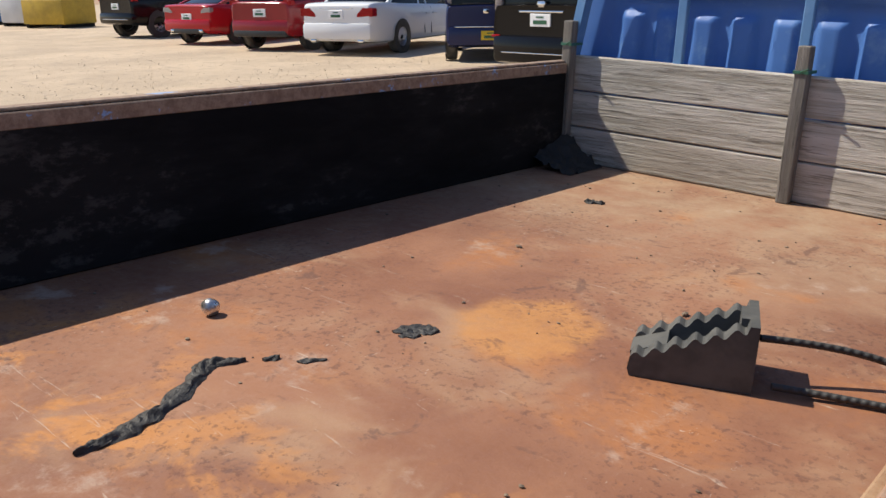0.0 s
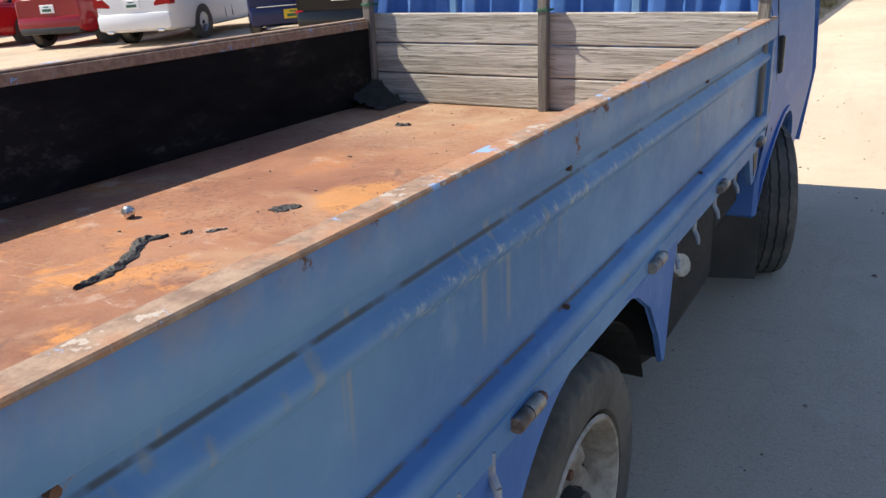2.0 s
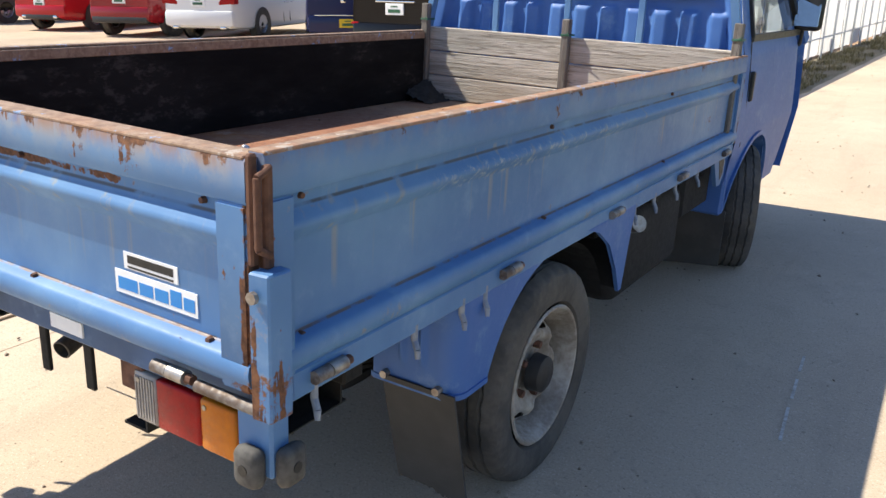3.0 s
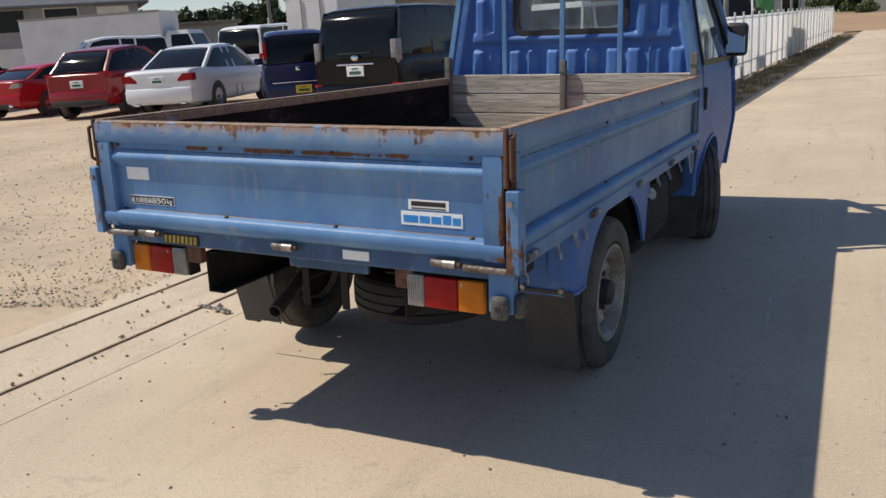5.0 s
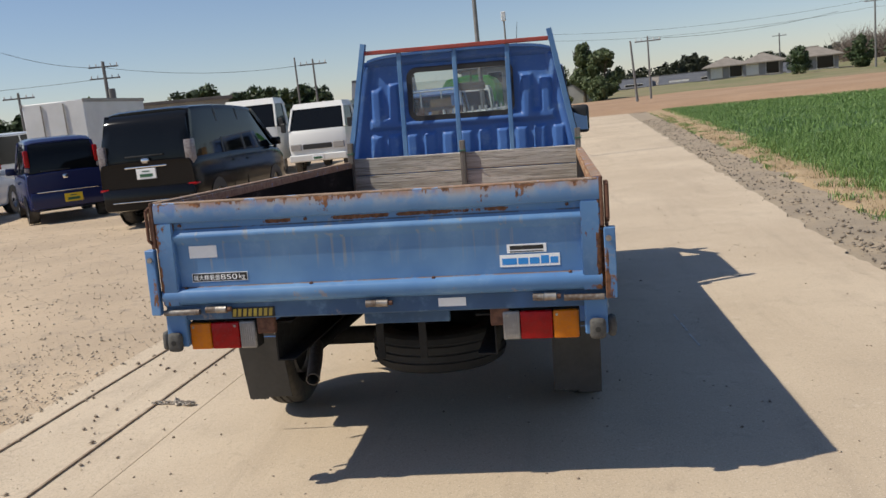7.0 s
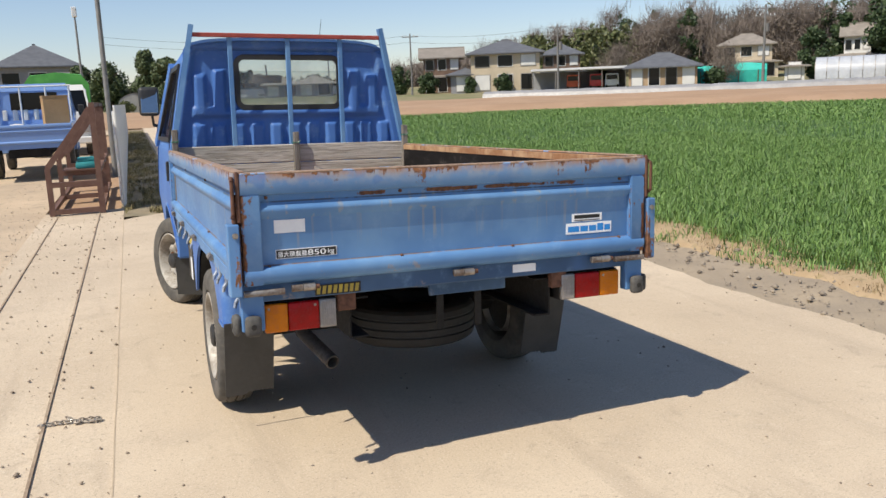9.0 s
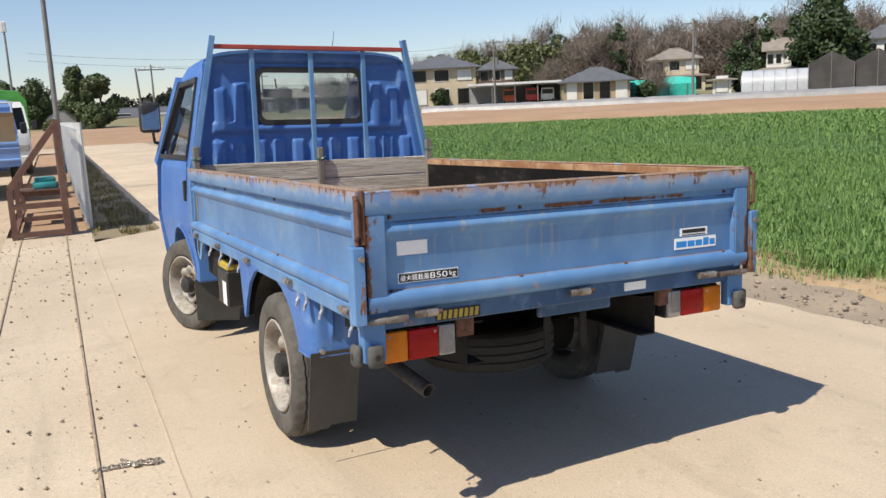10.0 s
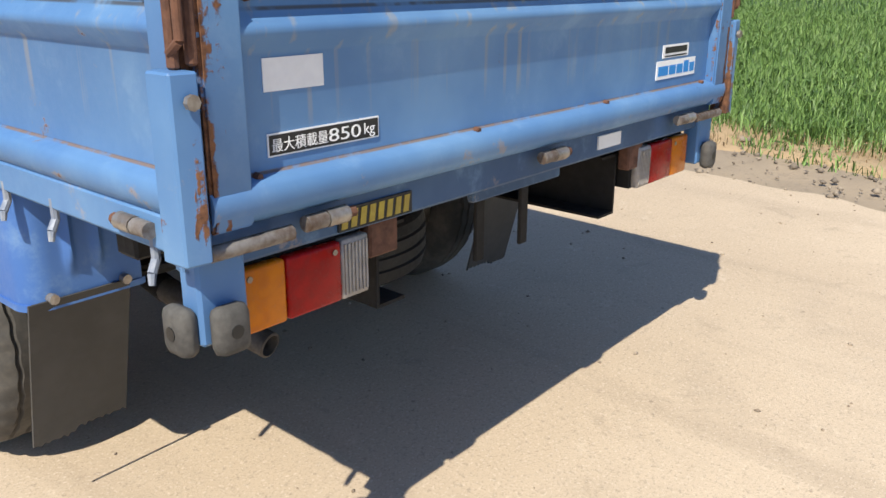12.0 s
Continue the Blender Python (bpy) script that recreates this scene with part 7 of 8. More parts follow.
house(-46.0, 37.0, 9.0, 8, 2, WALL_GREY, ROOF_GREY, "grey house with dark tiled roof beyond yard", h=2.3, roof_h=1.9, base=0)
for x, y, w, wl, rf in ((9.6, 126, 8, WALL_GREY, ROOF_GREY), (14.5, 128, 9, WALL_GREY, ROOF_BROWN), (20.5, 126, 9, simple("blue_metal_wall", (0.05, 0.14, 0.3), None, 1, 0.5), ROOF_GREY), (27, 128, 8, WALL_TAN, ROOF_BROWN), (33, 126, 7, WALL_BROWN, ROOF_GREY)):
    house(x, y, w, 6, 1, wl, rf, "low far farm building with grey roof", h=1.7, roof_h=1.3, windows=2, base=land_z(x, y) - 1.7, gable=True)
for x, y, w in ((28, 117, 5), (33, 112, 6), (24, 121, 5)):
    house(x, y, w, 5, 1, WALL_GREY, ROOF_BROWN, "far low house among dark trees", h=2.0, roof_h=1.2, windows=2)

# carport with vans
port = thing("carport", pose(*far(48.6, 78.6), 0, 0, -32), "long open carport with pale curved roof", "carport")
bm = B()
loft(bm, [[(x, -2.4, 2.15), (x, -0.8, 2.38), (x, 0.8, 2.38), (x, 2.4, 2.15), (x, 2.4, 2.08), (x, -2.4, 2.08)] for x in (-5.2, 0, 5.2)])
part("roof", bm, simple("pale_sheet_roof", (0.55, 0.54, 0.50), None, 1, 0.5), port)
for x in (-5, -2.5, 0, 2.5, 5):
    bm = B()
    tube(bm, (x, -2.2, -0.4), (x, -2.2, 2.12), 0.06, None, 8)
    part("post", bm, BARE, port)
bm = B()
box(bm, -5.2, 5.2, 2.3, 2.45, -0.4, 2.0)
part("back_wall", bm, WALL_GREY, port)
for x, mat, nm in ((-0.6, simple("orange_red_panel", (0.55, 0.10, 0.03), None, 2, 0.5), "orange red"), (1.9, PAINT_RED2, "red"), (3.6, PANEL_WHITE, "white")):
    c, s = math.cos(radians(-32)), math.sin(radians(-32))
    px, py = 48.6 + c * x, 78.6 + s * x
    ob = thing("small_van", pose(*far(px, py, 0.0), 0, 0, -32), nm + " small van under the carport", "car", "vans in carport")
    bm = B()
    loft(bm, [[(a * 0.75, -1.0, 0.3), (a * 0.75, 1.0, 0.3)][::1] + [(a * 0.68, 1.0, 1.6), (a * 0.68, -1.0, 1.6)] for a in (-1, 1)])
    part("body", bm, mat, ob)
    bm = B()
    box(bm, -0.6, 0.6, -1.03, -0.98, 0.95, 1.45, 0.02)
    part("window", bm, DARK_GLASS, ob)
    for a in (-0.6, 0.6):
        bm = B()
        tube(bm, (a - 0.08, -0.75, 0.28), (a + 0.08, -0.75, 0.28), 0.28, None, 16)
        part("wheel", bm, RUBBER, ob)

# teal sheeting, tunnels and net houses
TEAL = simple("teal_tarpaulin", (0.03, 0.40, 0.33), (0.04, 0.48, 0.40), 1.5, 0.5, 0, 0.4)
teal = thing("tarpaulin_shed", pose(*far(64.6, 72.9), 0, 0, -41), "low shed wrapped in bright teal tarpaulin", "shed")
bm = B()
loft(bm, [[(x, -1.5, -0.3), (x, -1.6, 1.3), (x, -0.9, 2.0 + 0.12 * math.sin(x)), (x, 0.9, 2.0 + 0.12 * math.sin(x)), (x, 1.6, 1.3), (x, 1.5, -0.3)] for x in (-3.9 + 0.65 * k for k in range(13))])
part("cover", bm, TEAL, teal, smooth=40)
for k in range(4):
    bm = B()
    x = -3 + 2 * k
    tube(bm, (x, -1.63, -0.3), (x, -1.66, 1.3), 0.04, None, 6)
    part("post", bm, WALL_BROWN, teal)


def tunnel(x, y, w, d, h, mat, label, yaw, name="greenhouse", wallh=0.8, ribs=7, base=0.0):
    ob = thing(name, pose(*far(x, y, base), 0, 0, yaw), label, "greenhouse", "greenhouses")
    bm = B()
    sec = [(-d / 2, -0.3), (-d / 2, wallh)] + [(-d / 2 * math.cos(math.pi * k / 10), wallh + (h - wallh) * math.sin(math.pi * k / 10)) for k in range(1, 10)] + [(d / 2, wallh), (d / 2, -0.3)]
    loft(bm, [[(xx, p, q) for p, q in sec] for xx in (-w / 2, 0, w / 2)])
    part("cover", bm, mat, ob, smooth=40)
    for k in range(ribs):
        xx = -w / 2 + w * k / (ribs - 1)
        bm = B()
        loft(bm, [[(xx + a * 0.03, p * 1.004, q * 1.004 + b * 0.03) for a, b in ((-1, 0), (1, 0), (1, 1), (-1, 1))] for p, q in sec], caps=True)
        part("rib", bm, BARE, ob)
    return ob


SILVER = simple("silver_plastic_film", (0.50, 0.52, 0.55), (0.40, 0.42, 0.45), 0.8, 0.35, 0, 0.3, 6)
NET = simple("black_shade_net", (0.045, 0.042, 0.042), (0.075, 0.07, 0.068), 0.9, 0.85, 0, 0.3, 8)
tunnel(73.2, 64.1, 6.8, 4.5, 2.3, SILVER, "silvery plastic greenhouse tunnel", -49)
for (x, y) in ((73.0, 56.6), (75.6, 53.6)):
    ob = thing("net_house", pose(*far(x, y), 0, 0, -53), "gabled greenhouse under black shade net", "greenhouse", "net houses")
    bm = B()
    prism(bm, [(-2.0, -0.3), (2.0, -0.3), (2.0, 2.5), (0, 3.6), (-2.0, 2.5)], 1, -6, 6)
    part("net", bm, NET, ob)
    for q in (-2.0, 0, 2.0):
        bm = B()
        tube(bm, (q, -6.03, -0.3), (q, -6.03, 2.5 if q else 3.6), 0.04, None, 6)
        part("post", bm, BARE, ob)
ob = thing("net_house", pose(*far(79.0, 49.4), 0, 0, -57), "grey glass greenhouse with pale roof", "greenhouse", "net houses")
bm = B()
prism(bm, [(-2.6, -0.3), (2.6, -0.3), (2.6, 2.5), (1.3, 3.3), (0, 2.5), (-1.3, 3.3), (-2.6, 2.5)], 1, -6, 6)
part("cover", bm, simple("grey_film", (0.26, 0.25, 0.24), (0.36, 0.34, 0.32), 0.8, 0.5), ob)
for q in (-2.6, -1.3, 0, 1.3, 2.6):
    bm = B()
    tube(bm, (q, -6.04, -0.3), (q, -6.04, 2.5), 0.05, None, 6)
    part("post", bm, BARE, ob)
tunnel(2.15, 77.0, 3.0, 3.4, 1.55, simple("grey_dome_film", (0.44, 0.43, 0.40), None, 1, 0.6), "small grey dome tunnel beside dark trees", 88, wallh=0.4, ribs=4)

# ---- poles ----
pole(60.3, 63.1, 7.6, 0.16, "concrete utility pole with cross arms", 2, (0.1, 0), turn=-40, base=land_z(60.3, 63.1))
pole(73.6, 47.3, 8.4, 0.16, "concrete utility pole with cross arms", 2, (0, 0), turn=-40, base=land_z(73.6, 47.3))
pole(44.1, 75.4, 6.9, 0.14, "concrete utility pole with transformer", 2, (0, 0), turn=-30, base=land_z(44.1, 75.4))
pole(33.0, 90.0, 7.0, 0.12, "far utility pole above the houses", 1, (0, 0), turn=-20, base=land_z(33, 90))
pole(-35.3, 45.2, 9.0, 0.15, "tall dark wooden utility pole", 1, (-0.2, 0), turn=20)
pole(-28.8, 49.4, 6.8, 0.16, "utility pole with transformer", 2, (0, 0), turn=20)
pole(-33.3, 46.6, 5.2, 0.12, "short utility pole with arm", 1, (0, 0), turn=20)
pole(-16.2, 54.8, 5.8, 0.10, "thin utility pole beyond trucks", 1, (0, 0), turn=10)
pole(-17.4, 54.5, 6.0, 0.09, "thin bare pole beyond trucks", 0, (0, 0))
pole(6.0, 57.4, 4.2, 0.10, "leaning utility pole near road end", 0, (-0.25, 0), base=land_z(6, 57.4))
pole(7.4, 62.0, 4.6, 0.09, "utility pole with arm near road end", 1, (0, 0), base=land_z(7.4, 62))
pole(31.9, 123.6, 7.5, 0.14, "far utility pole above farm houses", 1, (0, 0), base=land_z(31.9, 123.6) - 2)


def wire(p0, p1, sag, r=0.012):
    p0, p1 = Vector(p0), Vector(p1)
    ob = thing("overhead_wire", pose(0, 0, 0), "thin dark overhead power wire", "wire", "overhead wires")
    bm = B()
    pts = [p0.lerp(p1, k / 24) - Vector((0, 0, sag * 4 * (k / 24) * (1 - k / 24))) for k in range(25)]
    loft(bm, [[p + Vector((a * r, -a * r * 0.3, b * r)) for a, b in ((-1, -1), (1, -1), (0, 1))] for p in pts])
    part("strand", bm, PLASTIC, ob)


for dz in (0, -0.75):
    wire((60.3, 63.1, land_z(60.3, 63.1) + 7.4 + dz), (73.6, 47.3, land_z(73.6, 47.3) + 8.2 + dz), 0.5)
    wire((73.6, 47.3, land_z(73.6, 47.3) + 8.2 + dz), (92, 20, 11.0 + dz), 0.8)
    wire((60.3, 63.1, land_z(60.3, 63.1) + 7.4 + dz), (44.1, 75.4, land_z(44.1, 75.4) + 6.7 + dz), 0.6)
    wire((44.1, 75.4, land_z(44.1, 75.4) + 6.7 + dz), (33, 90, land_z(33, 90) + 6.8 + dz), 0.5)
    wire((33, 90, land_z(33, 90) + 6.8 + dz), (0, 95, 8.5 + dz), 0.8)
wire((-35.3, 45.1, 8.7), (-28.8, 49.4, 6.4), 0.5)
wire((-28.8, 49.4, 6.4), (-16.2, 54.8, 5.5), 0.5)
wire((-35.3, 45.1, 8.7), (-62, 30, 8.0), 0.8)
wire((-28.8, 49.4, 5.7), (-60, 38, 7.4), 0.8)
wire((7.4, 62, 5.0), (22, 66, 5.6), 0.4)

# ---- trees ----
LEAF_DARK = leaf_mat("dark_evergreen_leaf", (0.018, 0.038, 0.012), (0.060, 0.095, 0.030))
LEAF_ROAD = leaf_mat("sunlit_evergreen_leaf", (0.035, 0.062, 0.020), (0.11, 0.14, 0.05))
LEAF_BAMBOO = leaf_mat("olive_bamboo_leaf", (0.070, 0.090, 0.030), (0.16, 0.17, 0.065))
LEAF_CEDAR = leaf_mat("cedar_needles", (0.022, 0.030, 0.016), (0.050, 0.058, 0.030))
TWIG = leaf_mat("bare_brown_twig", (0.12, 0.095, 0.078), (0.25, 0.205, 0.17), 0.9)
BARK = simple("grey_brown_bark", (0.10, 0.08, 0.06), (0.16, 0.13, 0.10), 5, 0.9, 0, 0.5)
gen = np.random.default_rng(11)


def leaf_quads(centres, radii, n, size, squash=1.0):
    """Small leaf quads scattered over shells of clumps."""
    k = gen.integers(0, len(centres), n)
    d = gen.normal(size=(n, 3))
    d /= np.linalg.norm(d, axis=1, keepdims=True)
    r = radii[k] * (0.55 + 0.5 * gen.random(n))
    c = centres[k] + d * r[:, None] * np.array([1, 1, squash])
    a = gen.normal(size=(n, 3))
    a /= np.linalg.norm(a, axis=1, keepdims=True)
    b = np.cross(a, d + 0.4 * gen.normal(size=(n, 3)))
    b /= np.linalg.norm(b, axis=1, keepdims=True) + 1e-6
    s = size * (0.6 + 0.8 * gen.random(n))[:, None]
    v = np.stack([c - a * s, c + b * s * 0.55, c + a * s, c - b * s * 0.55], 1).reshape(-1, 3)
    return v, np.arange(4 * n).reshape(-1, 4)


def twig_quads(centres, radii, n, length, thick=0.018):
    """Thin rising twigs for bare crowns."""
    k = gen.integers(0, len(centres), n)
    c = centres[k] + gen.normal(size=(n, 3)) * radii[k][:, None] * 0.5
    d = gen.normal(size=(n, 3)) * 0.55 + np.array([0, 0, 0.75])
    d /= np.linalg.norm(d, axis=1, keepdims=True)
    ln = length * (0.5 + gen.random(n))[:, None]
    w = np.cross(d, gen.normal(size=(n, 3)))
    w /= np.linalg.norm(w, axis=1, keepdims=True) + 1e-6
    w *= ln * thick
    v = np.stack([c - w, c + w, c + d * ln + w * 0.2, c + d * ln - w * 0.2], 1).reshape(-1, 3)
    return v, np.arange(4 * n).reshape(-1, 4)


def tree(x, y, h, spread, mat, n, size, label, name="tree", low=0.25, bare=False, base=None, tall=1.0, clumps=34):
    z0 = land_z(x, y) if base is None else base
    ob = thing(name, pose(x, y, z0), label, "tree", "trees")
    bm = B()
    tube(bm, (0, 0, -0.5), (0.05 * spread, 0, h * 0.75), 0.035 * h, 0.012 * h, 8)
    lim = []
    for k in range(7):
        a = 2.4 * k
        f = 0.25 + 0.09 * k
        p, q = (0.05 * spread * f, 0, h * f), (spread * 0.6 * math.cos(a), spread * 0.6 * math.sin(a), h * min(f + 0.28, 0.93))
        tube(bm, p, q, 0.012 * h, 0.004 * h, 5)
        lim.append(q)
    part("trunk", bm, BARK, ob, smooth=40)
    c = []
    for _ in range(clumps):
        a, r, u = gen.random() * 6.283, math.sqrt(gen.random()), gen.random()
        zz = low + (1 - low) * u
        rad = spread * (math.sin(math.pi * min(max(0.16 + 0.80 * u, 0), 1)) ** 0.7) * (0.55 + 0.45 * gen.random())
        c.append((rad * r * math.cos(a), rad * r * math.sin(a), h * zz * 0.96))
    c = np.array(c)
    rr = spread * (0.20 + 0.22 * gen.random(len(c)))
    v, f = twig_quads(c, rr * 1.4, n, size) if bare else leaf_quads(c, rr, n, size, tall)
    raw_mesh("crown", v, f, mat, ob)
    return ob


# evergreens at the road end
tree(2.9, 75.5, 5.2, 1.45, LEAF_ROAD, 14000, 0.12, "tall dark evergreen tree near road end")
tree(4.7, 74.0, 4.3, 1.75, LEAF_ROAD, 14000, 0.12, "rounded dark evergreen beside road end", low=0.1)
tree(0.0, 80.0, 4.0, 2.2, LEAF_ROAD, 12000, 0.13, "broad olive evergreen behind the dome tunnel", low=0.1)
tree(-2.6, 82.0, 3.8, 2.0, LEAF_ROAD, 10000, 0.13, "dark evergreen beside the grey house", low=0.1)
tree(4.3, 72.6, 1.7, 1.2, LEAF_ROAD, 6000, 0.09, "low dark shrub at road end", low=0.05)
tree(0.9, 74.0, 0.7, 0.9, LEAF_BAMBOO, 5000, 0.08, "low olive shrub before the dome tunnel", low=0.05)
for x, y, h in ((19.6, 140, 5.0), (21.4, 141, 5.6), (22.8, 142, 6.0), (24.6, 142, 5.0), (18.2, 141, 4.2)):
    tree(x, y, h, 1.5, LEAF_CEDAR, 2500, 0.32, "tall narrow dark cedar on the skyline", low=0.12, tall=1.6, base=land_z(x, y) - 1.6)
# round evergreens among the houses
tree(99.8, 79.2, 11.2, 5.6, LEAF_DARK, 16000, 0.30, "large round evergreen behind the greenhouses", low=0.15, clumps=60, base=2.0)
tree(78.0, 73.8, 5.6, 1.9, LEAF_DARK, 6000, 0.18, "rounded dark evergreen beside white shed", low=0.08)
tree(95.5, 85.5, 8.0, 2.2, LEAF_DARK, 5000, 0.25, "evergreen behind layered roof house")
for x, y, h, s in ((44.0, 88.0, 2.2, 1.2), (50.5, 85.0, 1.8, 1.3), (40.5, 90.0, 1.8, 1.0), (37.0, 95.0, 2.4, 1.4), (52.0, 79.5, 2.2, 0.9), (59.8, 69.5, 1.4, 1.4), (71.6, 67.0, 2.2, 1.2), (34.0, 97.0, 3.4, 1.6), (28.0, 99.0, 3.0, 1.6)):
    tree(x, y, h, s, LEAF_DARK, 2500, 0.16, "clipped dark garden shrub before the houses", "shrub", 0.05)
tree(62.0, 70.6, 3.6, 2.0, TWIG, 2600, 0.7, "bare spreading fruit tree before teal shed", bare=True)
tree(56.5, 83.0, 4.5, 2.2, TWIG, 2500, 0.8, "bare garden tree between houses", bare=True)


def woods(name, label, spots, mat, per, size, bare=False, squash=1.1):
    """A far wood in one mesh: crowns as many clumps along the hill."""
    c, r = [], []
    for x, y, top, rad in spots:
        z = land_z(x, y)
        for _ in range(16):
            a, q, u = gen.random() * 6.283, math.sqrt(gen.random()), gen.random()
            zz = z + (top - z) * (0.15 + 0.80 * u)
            w = rad * (1.05 - 0.55 * u * u)
            c.append((x + w * q * math.cos(a), y + w * q * math.sin(a), zz))
            r.append(rad * (0.22 + 0.25 * gen.random()))
    c, r = np.array(c), np.array(r)
    v, f = twig_quads(c, r * 1.7, per * len(spots), size) if bare else leaf_quads(c, r, per * len(spots), size, squash)
    return tagged(raw_mesh(name, v, f, mat), label, "woods", kind="stuff")


def polar(az, d):
    return d * math.sin(radians(az)), d * math.cos(radians(az))


spots_b, spots_t, spots_d = [], [], []
rnd = random.Random(3)


def skyline(az):
    pts = [(19, 4.0), (24, 6.0), (27, 11.0), (30, 12.2), (34, 13.0), (36.5, 14.5), (38.6, 15.6), (40.8, 12.5), (43.5, 14.0), (47.5, 14.6), (49.5, 14.8), (55, 13.2), (62, 13.5), (75, 12.0), (95, 11.0), (115, 9.0)]
    for (a, u), (b, v) in zip(pts, pts[1:]):
        if a <= az <= b:
            return u + (v - u) * (az - a) / (b - a)
    return 6.0


for k in range(150):
    az = 19 + 95 * k / 149
    for d in (148, 162, 176):
        a = az + rnd.uniform(-0.4, 0.4)
        x, y = polar(a, d + rnd.uniform(-5, 5))
        top = skyline(a) * (d / 170) * rnd.uniform(0.86, 1.14) + (0.2 if d > 170 else -1.2)
        kind = spots_b if (25.5 < a < 35.5 and d < 172) else (spots_t if rnd.random() < 0.80 else spots_d)
        kind.append((x, y, top, rnd.uniform(2.0, 3.2)))
woods("bamboo_grove", "olive bamboo grove on the low hill", spots_b, LEAF_BAMBOO, 420, 0.42)
woods("bare_woods", "brown leafless woods on the low hill", spots_t, TWIG, 900, 2.0, True)
UNDER_WOOD = leaf_mat("brown_undergrowth", (0.085, 0.068, 0.052), (0.175, 0.14, 0.11), 0.9)
woods("undergrowth", "dense brown brush below the bare woods", [(x, y, t * 0.86, r) for x, y, t, r in spots_t], UNDER_WOOD, 420, 0.24)
woods("evergreen_woods", "dark evergreens among the bare woods", spots_d, LEAF_DARK, 420, 0.40)
left = []
for k in range(60):
    az = -52 + 36 * k / 59
    x, y = polar(az, 140 + rnd.uniform(-6, 6))
    left.append((x, y, 7.4 + 2.2 * noise.noise((az * 0.35, 1, 1)) + rnd.uniform(-0.6, 0.8), rnd.uniform(2.0, 3.2)))
woods("far_woods", "dark tree line beyond the yard", left, LEAF_DARK, 950, 0.42)
mid = []
for k in range(44):
    az = -15 + 36 * k / 43
    x, y = polar(az, 165 + rnd.uniform(-6, 6))
    mid.append((x, y, 4.2 + 1.5 * noise.noise((az * 0.5, 4, 1)) + rnd.uniform(-0.5, 0.5) + land_z(x, y) * 0.2, rnd.uniform(2.0, 3.0)))
woods("far_woods", "low dark tree line beyond road end", mid, LEAF_CEDAR, 330, 0.45)

# ---- green crop ----
CROP = Mat("green_wheat_blade", 0.5)
CROP.color(CROP.mix(CROP.island(), (0.050, 0.120, 0.020), (0.215, 0.340, 0.085)))
CROP = CROP.m


def blades(name, n, sample, height, width, label):
    x, y = sample(n)
    n = len(x)
    ang = gen.random(n) * 2 * np.pi
    d = np.stack([np.cos(ang), np.sin(ang), np.zeros(n)], 1)
    h = height * (0.55 + 0.6 * gen.random(n))
    lean = (0.15 + 0.95 * gen.random(n)) * h
    ang2 = ang + np.pi / 2 + gen.normal(size=n) * 0.5
    o = np.stack([np.cos(ang2), np.sin(ang2), np.zeros(n)], 1)
    p = np.stack([x, y, np.full(n, -0.01)], 1)
    w = (width * (0.6 + 0.8 * gen.random(n)))[:, None]
    mid_ = p + o * (lean * 0.34)[:, None] + np.array([0, 0, 1]) * (h * (0.66 - 0.05 * lean / h))[:, None]
    tip = p + o * lean[:, None] + np.array([0, 0, 1]) * h[:, None] * (1 - 0.34 * (lean / h))[:, None]
    v = np.stack([p - d * w, p + d * w, mid_ + d * w * 0.8, mid_ - d * w * 0.8, tip], 1).reshape(-1, 3)
    k = np.arange(n)[:, None] * 5
    f = np.concatenate([k + np.array([[0, 1, 2]]), k + np.array([[0, 2, 3]]), k + np.array([[3, 2, 4]])])
    return tagged(raw_mesh(name, v, f, CROP), label, "grass", kind="stuff")


def inside(x, y):
    left_ = 3.58 + 0.03 * np.maximum(y, 0) + LEAN_X * y
    ok = (x > left_ + 0.12 + gen.normal(size=len(x)) * 0.12) & (y < 47 + 0.28 * x)
    return x[ok], y[ok]


def near_field(n):
    # tufts, denser towards the road
    t = n // 9
    y = -6 + 22 * gen.random(t)
    x = 3.45 + LEAN_X * y + 0.03 * np.maximum(y, 0) + 9.5 * gen.random(t) ** 1.4
    x, y = np.repeat(x, 9) + gen.normal(size=t * 9) * 0.045, np.repeat(y, 9) + gen.normal(size=t * 9) * 0.045
    return inside(x, y)


def mid_field(n):
    t = n // 6
    y, x = -10 + 62 * gen.random(t), 3.6 + 26 * gen.random(t) ** 1.1
    x, y = np.repeat(x, 6) + gen.normal(size=t * 6) * 0.09, np.repeat(y, 6) + gen.normal(size=t * 6) * 0.09
    return inside(x, y)


def far_field(n):
    return inside(20 + 40 * gen.random(n), -10 + 75 * gen.random(n))


blades("green_crop", 290000, near_field, 0.155, 0.0032, "dense knee-low green wheat beside the road")
blades("green_crop", 280000, mid_field, 0.155, 0.0050, "dense green wheat further into the field")
blades("green_crop", 170000, far_field, 0.17, 0.016, "green wheat far across the field")


def weed_strip(n):
    y = -6 + 50 * gen.random(n) ** 1.5
    x = 3.15 + LEAN_X * y + 0.02 * np.maximum(y, 0) + 0.45 * gen.random(n)
    keep = np.array([noise.noise((a * 2.2, b * 1.3, 6)) > 0.12 for a, b in zip(x, y)])
    return x[keep], y[keep]


wd = blades("weed_tufts", 14000, weed_strip, 0.10, 0.004, "sparse low weeds on the stony road edge")


def verge_weeds(n):
    y = 8.4 + 34 * gen.random(n) ** 1.4
    x = -1.25 + LEAN_X * y + 0.72 * gen.random(n)
    keep = np.array([noise.noise((a * 3.0, b * 1.6, 9)) > -0.05 for a, b in zip(x, y)])
    return x[keep], y[keep]


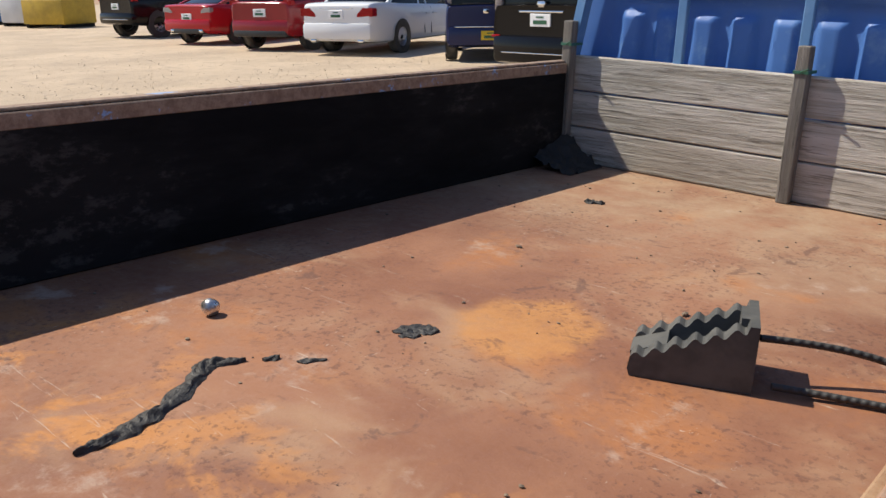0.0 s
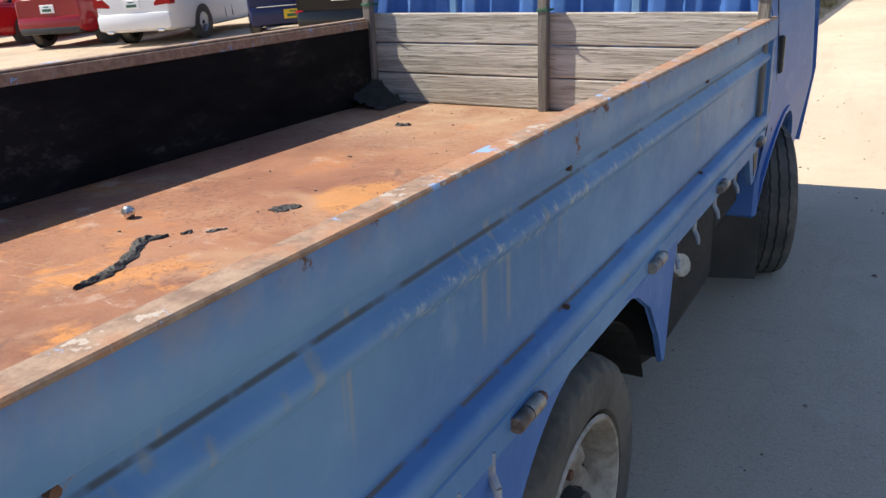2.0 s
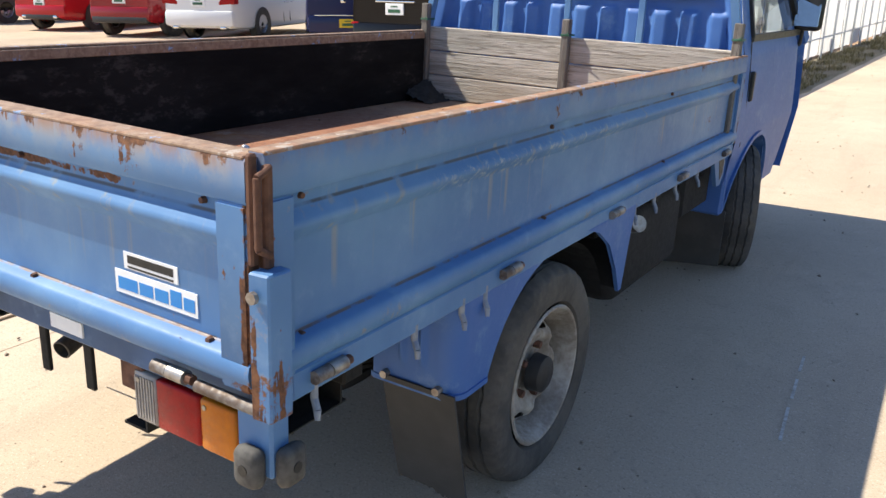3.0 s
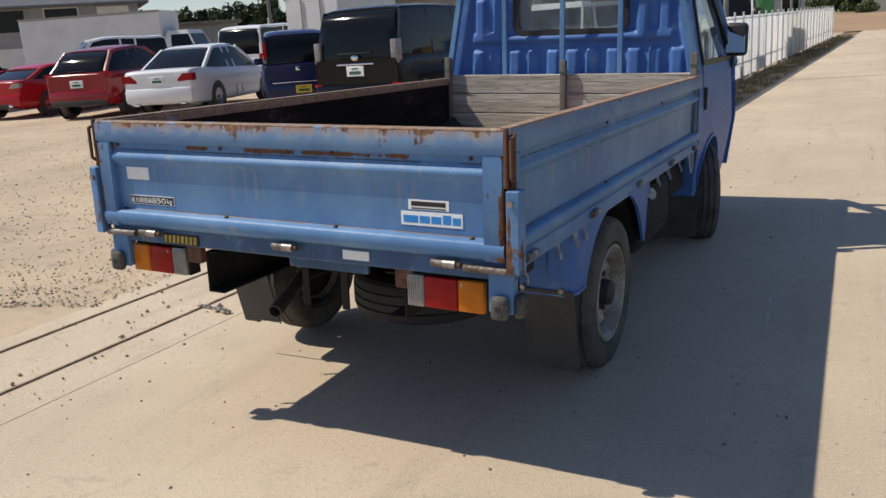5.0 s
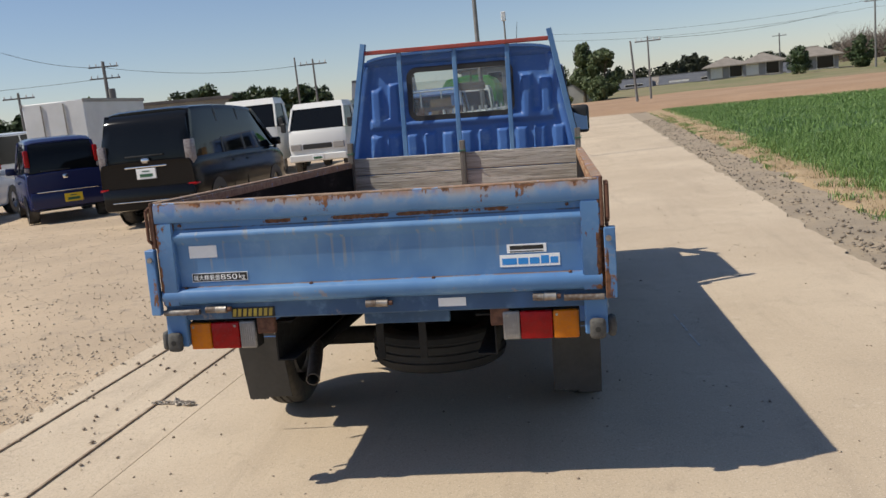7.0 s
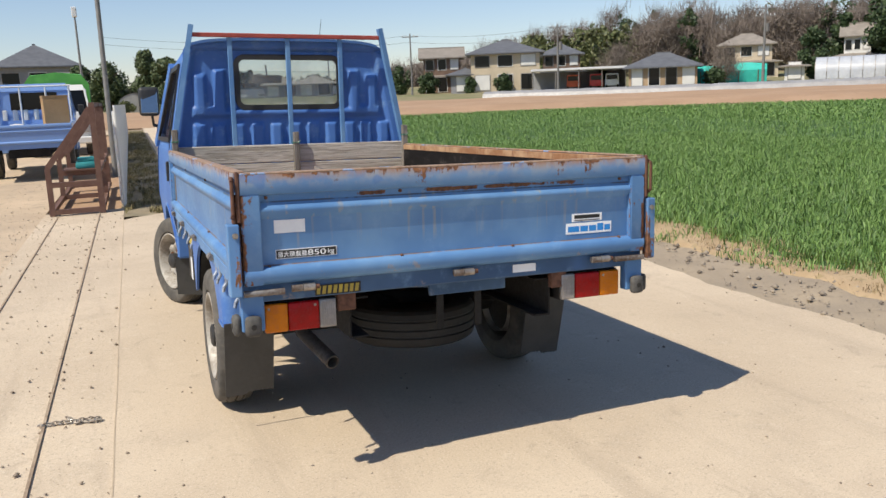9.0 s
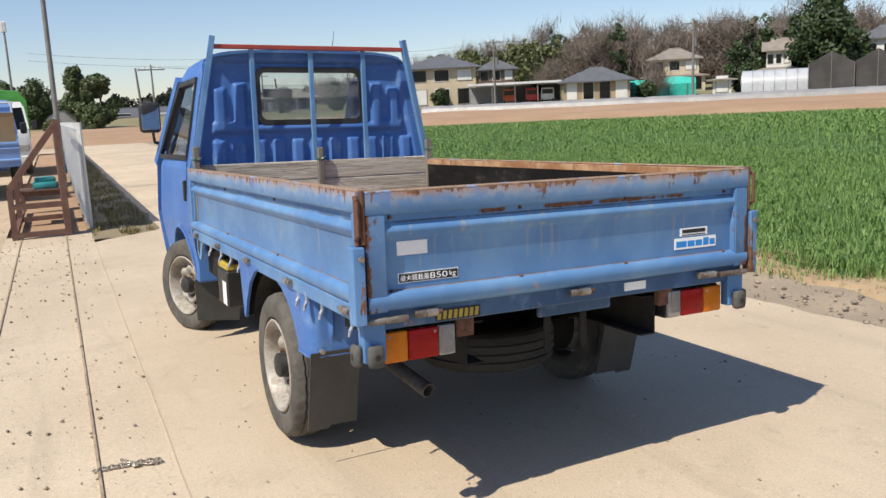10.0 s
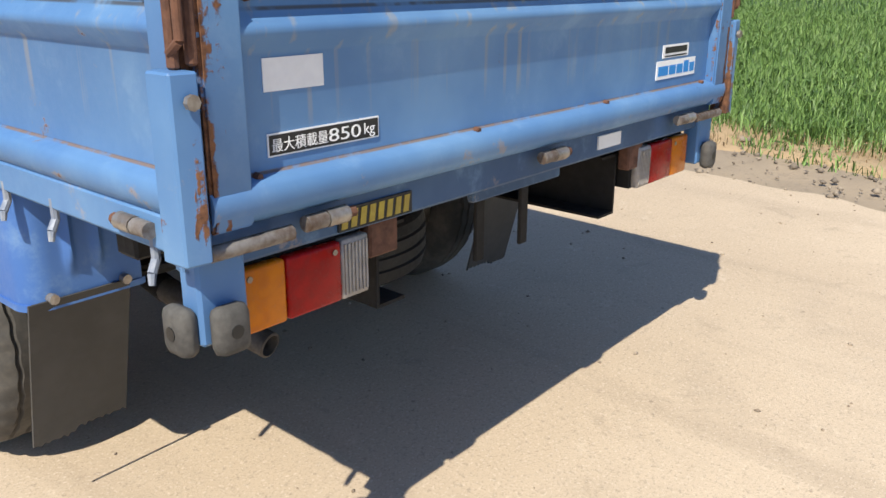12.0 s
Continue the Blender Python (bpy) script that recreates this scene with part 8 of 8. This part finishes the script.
vw = blades("verge_weeds", 16000, verge_weeds, 0.10, 0.004, "dry olive weeds along the fence foot")
vw.data.materials[0] = leaf_mat("dry_olive_weed", (0.10, 0.095, 0.035), (0.32, 0.26, 0.13), 0.9)


# ---- loose stones ----
def stones(name, n, sample, lo, hi, mat, label, seed):
    """Many small angular stones in one mesh."""
    g = np.random.default_rng(seed)
    base = np.array([(1, 0, 0), (-1, 0, 0), (0, 1, 0), (0, -1, 0), (0, 0, 0.75), (0, 0, -0.5)], float)
    tri = np.array([(0, 2, 4), (2, 1, 4), (1, 3, 4), (3, 0, 4), (2, 0, 5), (1, 2, 5), (3, 1, 5), (0, 3, 5)])
    x, y = sample(n, g)
    n = len(x)
    s = lo + (hi - lo) * g.random(n) ** 3.5
    v = base[None] * (0.65 + 0.7 * g.random((n, 6, 1))) * s[:, None, None]
    a = g.random(n) * 6.283
    c, t = np.cos(a)[:, None], np.sin(a)[:, None]
    vx, vy = v[..., 0] * c - v[..., 1] * t * 0.75, v[..., 0] * t + v[..., 1] * c * 0.75
    v = np.stack([vx + x[:, None], vy + y[:, None], v[..., 2] + (s * 0.22)[:, None]], -1).reshape(-1, 3)
    f = (np.arange(n)[:, None, None] * 6 + tri[None]).reshape(-1, 3)
    return tagged(raw_mesh(name, v, f, mat), label, "stones", kind="stuff")


STONE = Mat("mixed_stone", 0.9)
STONE = STONE.color(STONE.mix(STONE.island(), (0.33, 0.275, 0.205), (0.52, 0.44, 0.34))).m
PEBBLE = Mat("dark_pebble", 0.9)
PEBBLE = PEBBLE.color(PEBBLE.mix(PEBBLE.island(), (0.17, 0.13, 0.095), (0.46, 0.38, 0.29))).m
DARK_STONE = Mat("asphalt_crumb", 0.9)
DARK_STONE = DARK_STONE.color(DARK_STONE.mix(DARK_STONE.island(), (0.15, 0.125, 0.10), (0.36, 0.30, 0.23))).m


def on_road(n, g):
    y = -5 + 22 * g.random(n) ** 1.3
    return -1.2 + 3.9 * g.random(n) + LEAN_X * y, y


def on_rails(n, g):
    y = -4 + 13 * g.random(n)
    c = np.where(g.random(n) < 0.5, -2.056, -1.558)
    return c + LEAN_X * y + g.normal(size=n) * 0.16, y


def on_yard(n, g):
    d, a = 2.0 + 16 * g.random(n) ** 1.6, g.random(n) * 1.9
    x, y = -1.9 - d * np.sin(a), -1.0 + d * np.cos(a)
    ok = x < -2.2 + LEAN_X * y
    return x[ok], y[ok]


def on_edge(n, g):
    y = -5 + 40 * g.random(n) ** 1.5
    return 2.62 + LEAN_X * y + 0.012 * np.maximum(y, 0) + 0.12 + 0.9 * g.random(n) ** 1.2 - 0.1, y


stones("pebbles", 3200, on_road, 0.0015, 0.010, PEBBLE, "scattered pebbles on the concrete road", 1)
stones("pebbles", 1100, on_rails, 0.003, 0.016, PEBBLE, "pebbles gathered along the gate rails", 2)
stones("gravel", 24000, on_yard, 0.003, 0.015, STONE, "loose gravel over the sandy yard", 3)
stones("asphalt_crumbs", 4500, on_edge, 0.005, 0.032, DARK_STONE, "broken asphalt crumbs at the road edge", 4)


# scraped white line on the road
PAINT_LINE = simple("worn_white_line", (0.62, 0.60, 0.55), (0.42, 0.38, 0.32), 30, 0.9)
for (x0, y0), (x1, y1) in (((1.345, 1.63), (1.325, 1.86)), ((1.322, 1.93), (1.310, 2.09)), ((1.305, 2.16), (1.296, 2.30))):
    bm = B()
    bar(bm, (x0, y0, 0.0005), (x1, y1, 0.0005), 0.010, 0.004)
    tagged(part("road_scratch", bm, PAINT_LINE), "short white scraped line on the road", "marking", kind="structure")

# chain at the gate rail
CHAIN = simple("worn_chain_steel", (0.42, 0.39, 0.34), (0.22, 0.17, 0.13), 30, 0.5, 0.4)
chain = thing("chain", pose(0, 0, 0), "short rusty chain lying by the gate rail", "chain")
rc = random.Random(8)
p, ang = Vector((-1.55, 1.16, 0.008)), 0.0
for k in range(30):
    ang += rc.uniform(-0.8, 0.8) * (0.4 if k < 12 else 1.6)
    p = p + Vector((math.cos(ang), math.sin(ang) * 0.5, 0)) * 0.019
    bm = B()
    n, m1 = 10, 5
    rings = []
    for i in range(n):
        t = 2 * math.pi * i / n
        cx, cy = 0.015 * math.cos(t), 0.009 * math.sin(t)
        rings.append([(cx + 0.003 * math.cos(q) * math.cos(t), cy + 0.003 * math.cos(q) * math.sin(t), 0.003 * math.sin(q)) for q in (2 * math.pi * j / m1 for j in range(m1))])
    loft(bm, rings + [rings[0]], caps=False)
    part("link", move(bm, Matrix.Translation(p) @ Euler((radians(80 if k % 2 else 8), 0, ang)).to_matrix().to_4x4()), CHAIN, chain)

# dry soil between the broken edge and the crop
strip("verge", lambda y: road_x(3.18 + 0.02 * max(y, 0), y) + wobble(y, 7.0, 0.12), lambda y: grass_left(y) + 0.5, -9, 50, 0.012, 0.14, DRY, "dry straw-coloured soil at the crop edge", 0.045, 10, 0.05)


def straw_strip(n):
    y = -7 + 45 * gen.random(n) ** 1.6
    return 3.25 + LEAN_X * y + 0.02 * np.maximum(y, 0) + 0.62 * gen.random(n), y


STRAW = leaf_mat("dry_straw", (0.20, 0.145, 0.075), (0.46, 0.36, 0.21), 0.9)
st = blades("dry_straw", 16000, straw_strip, 0.06, 0.003, "dry straw and dead stalks at the crop edge")
st.data.materials[0] = STRAW
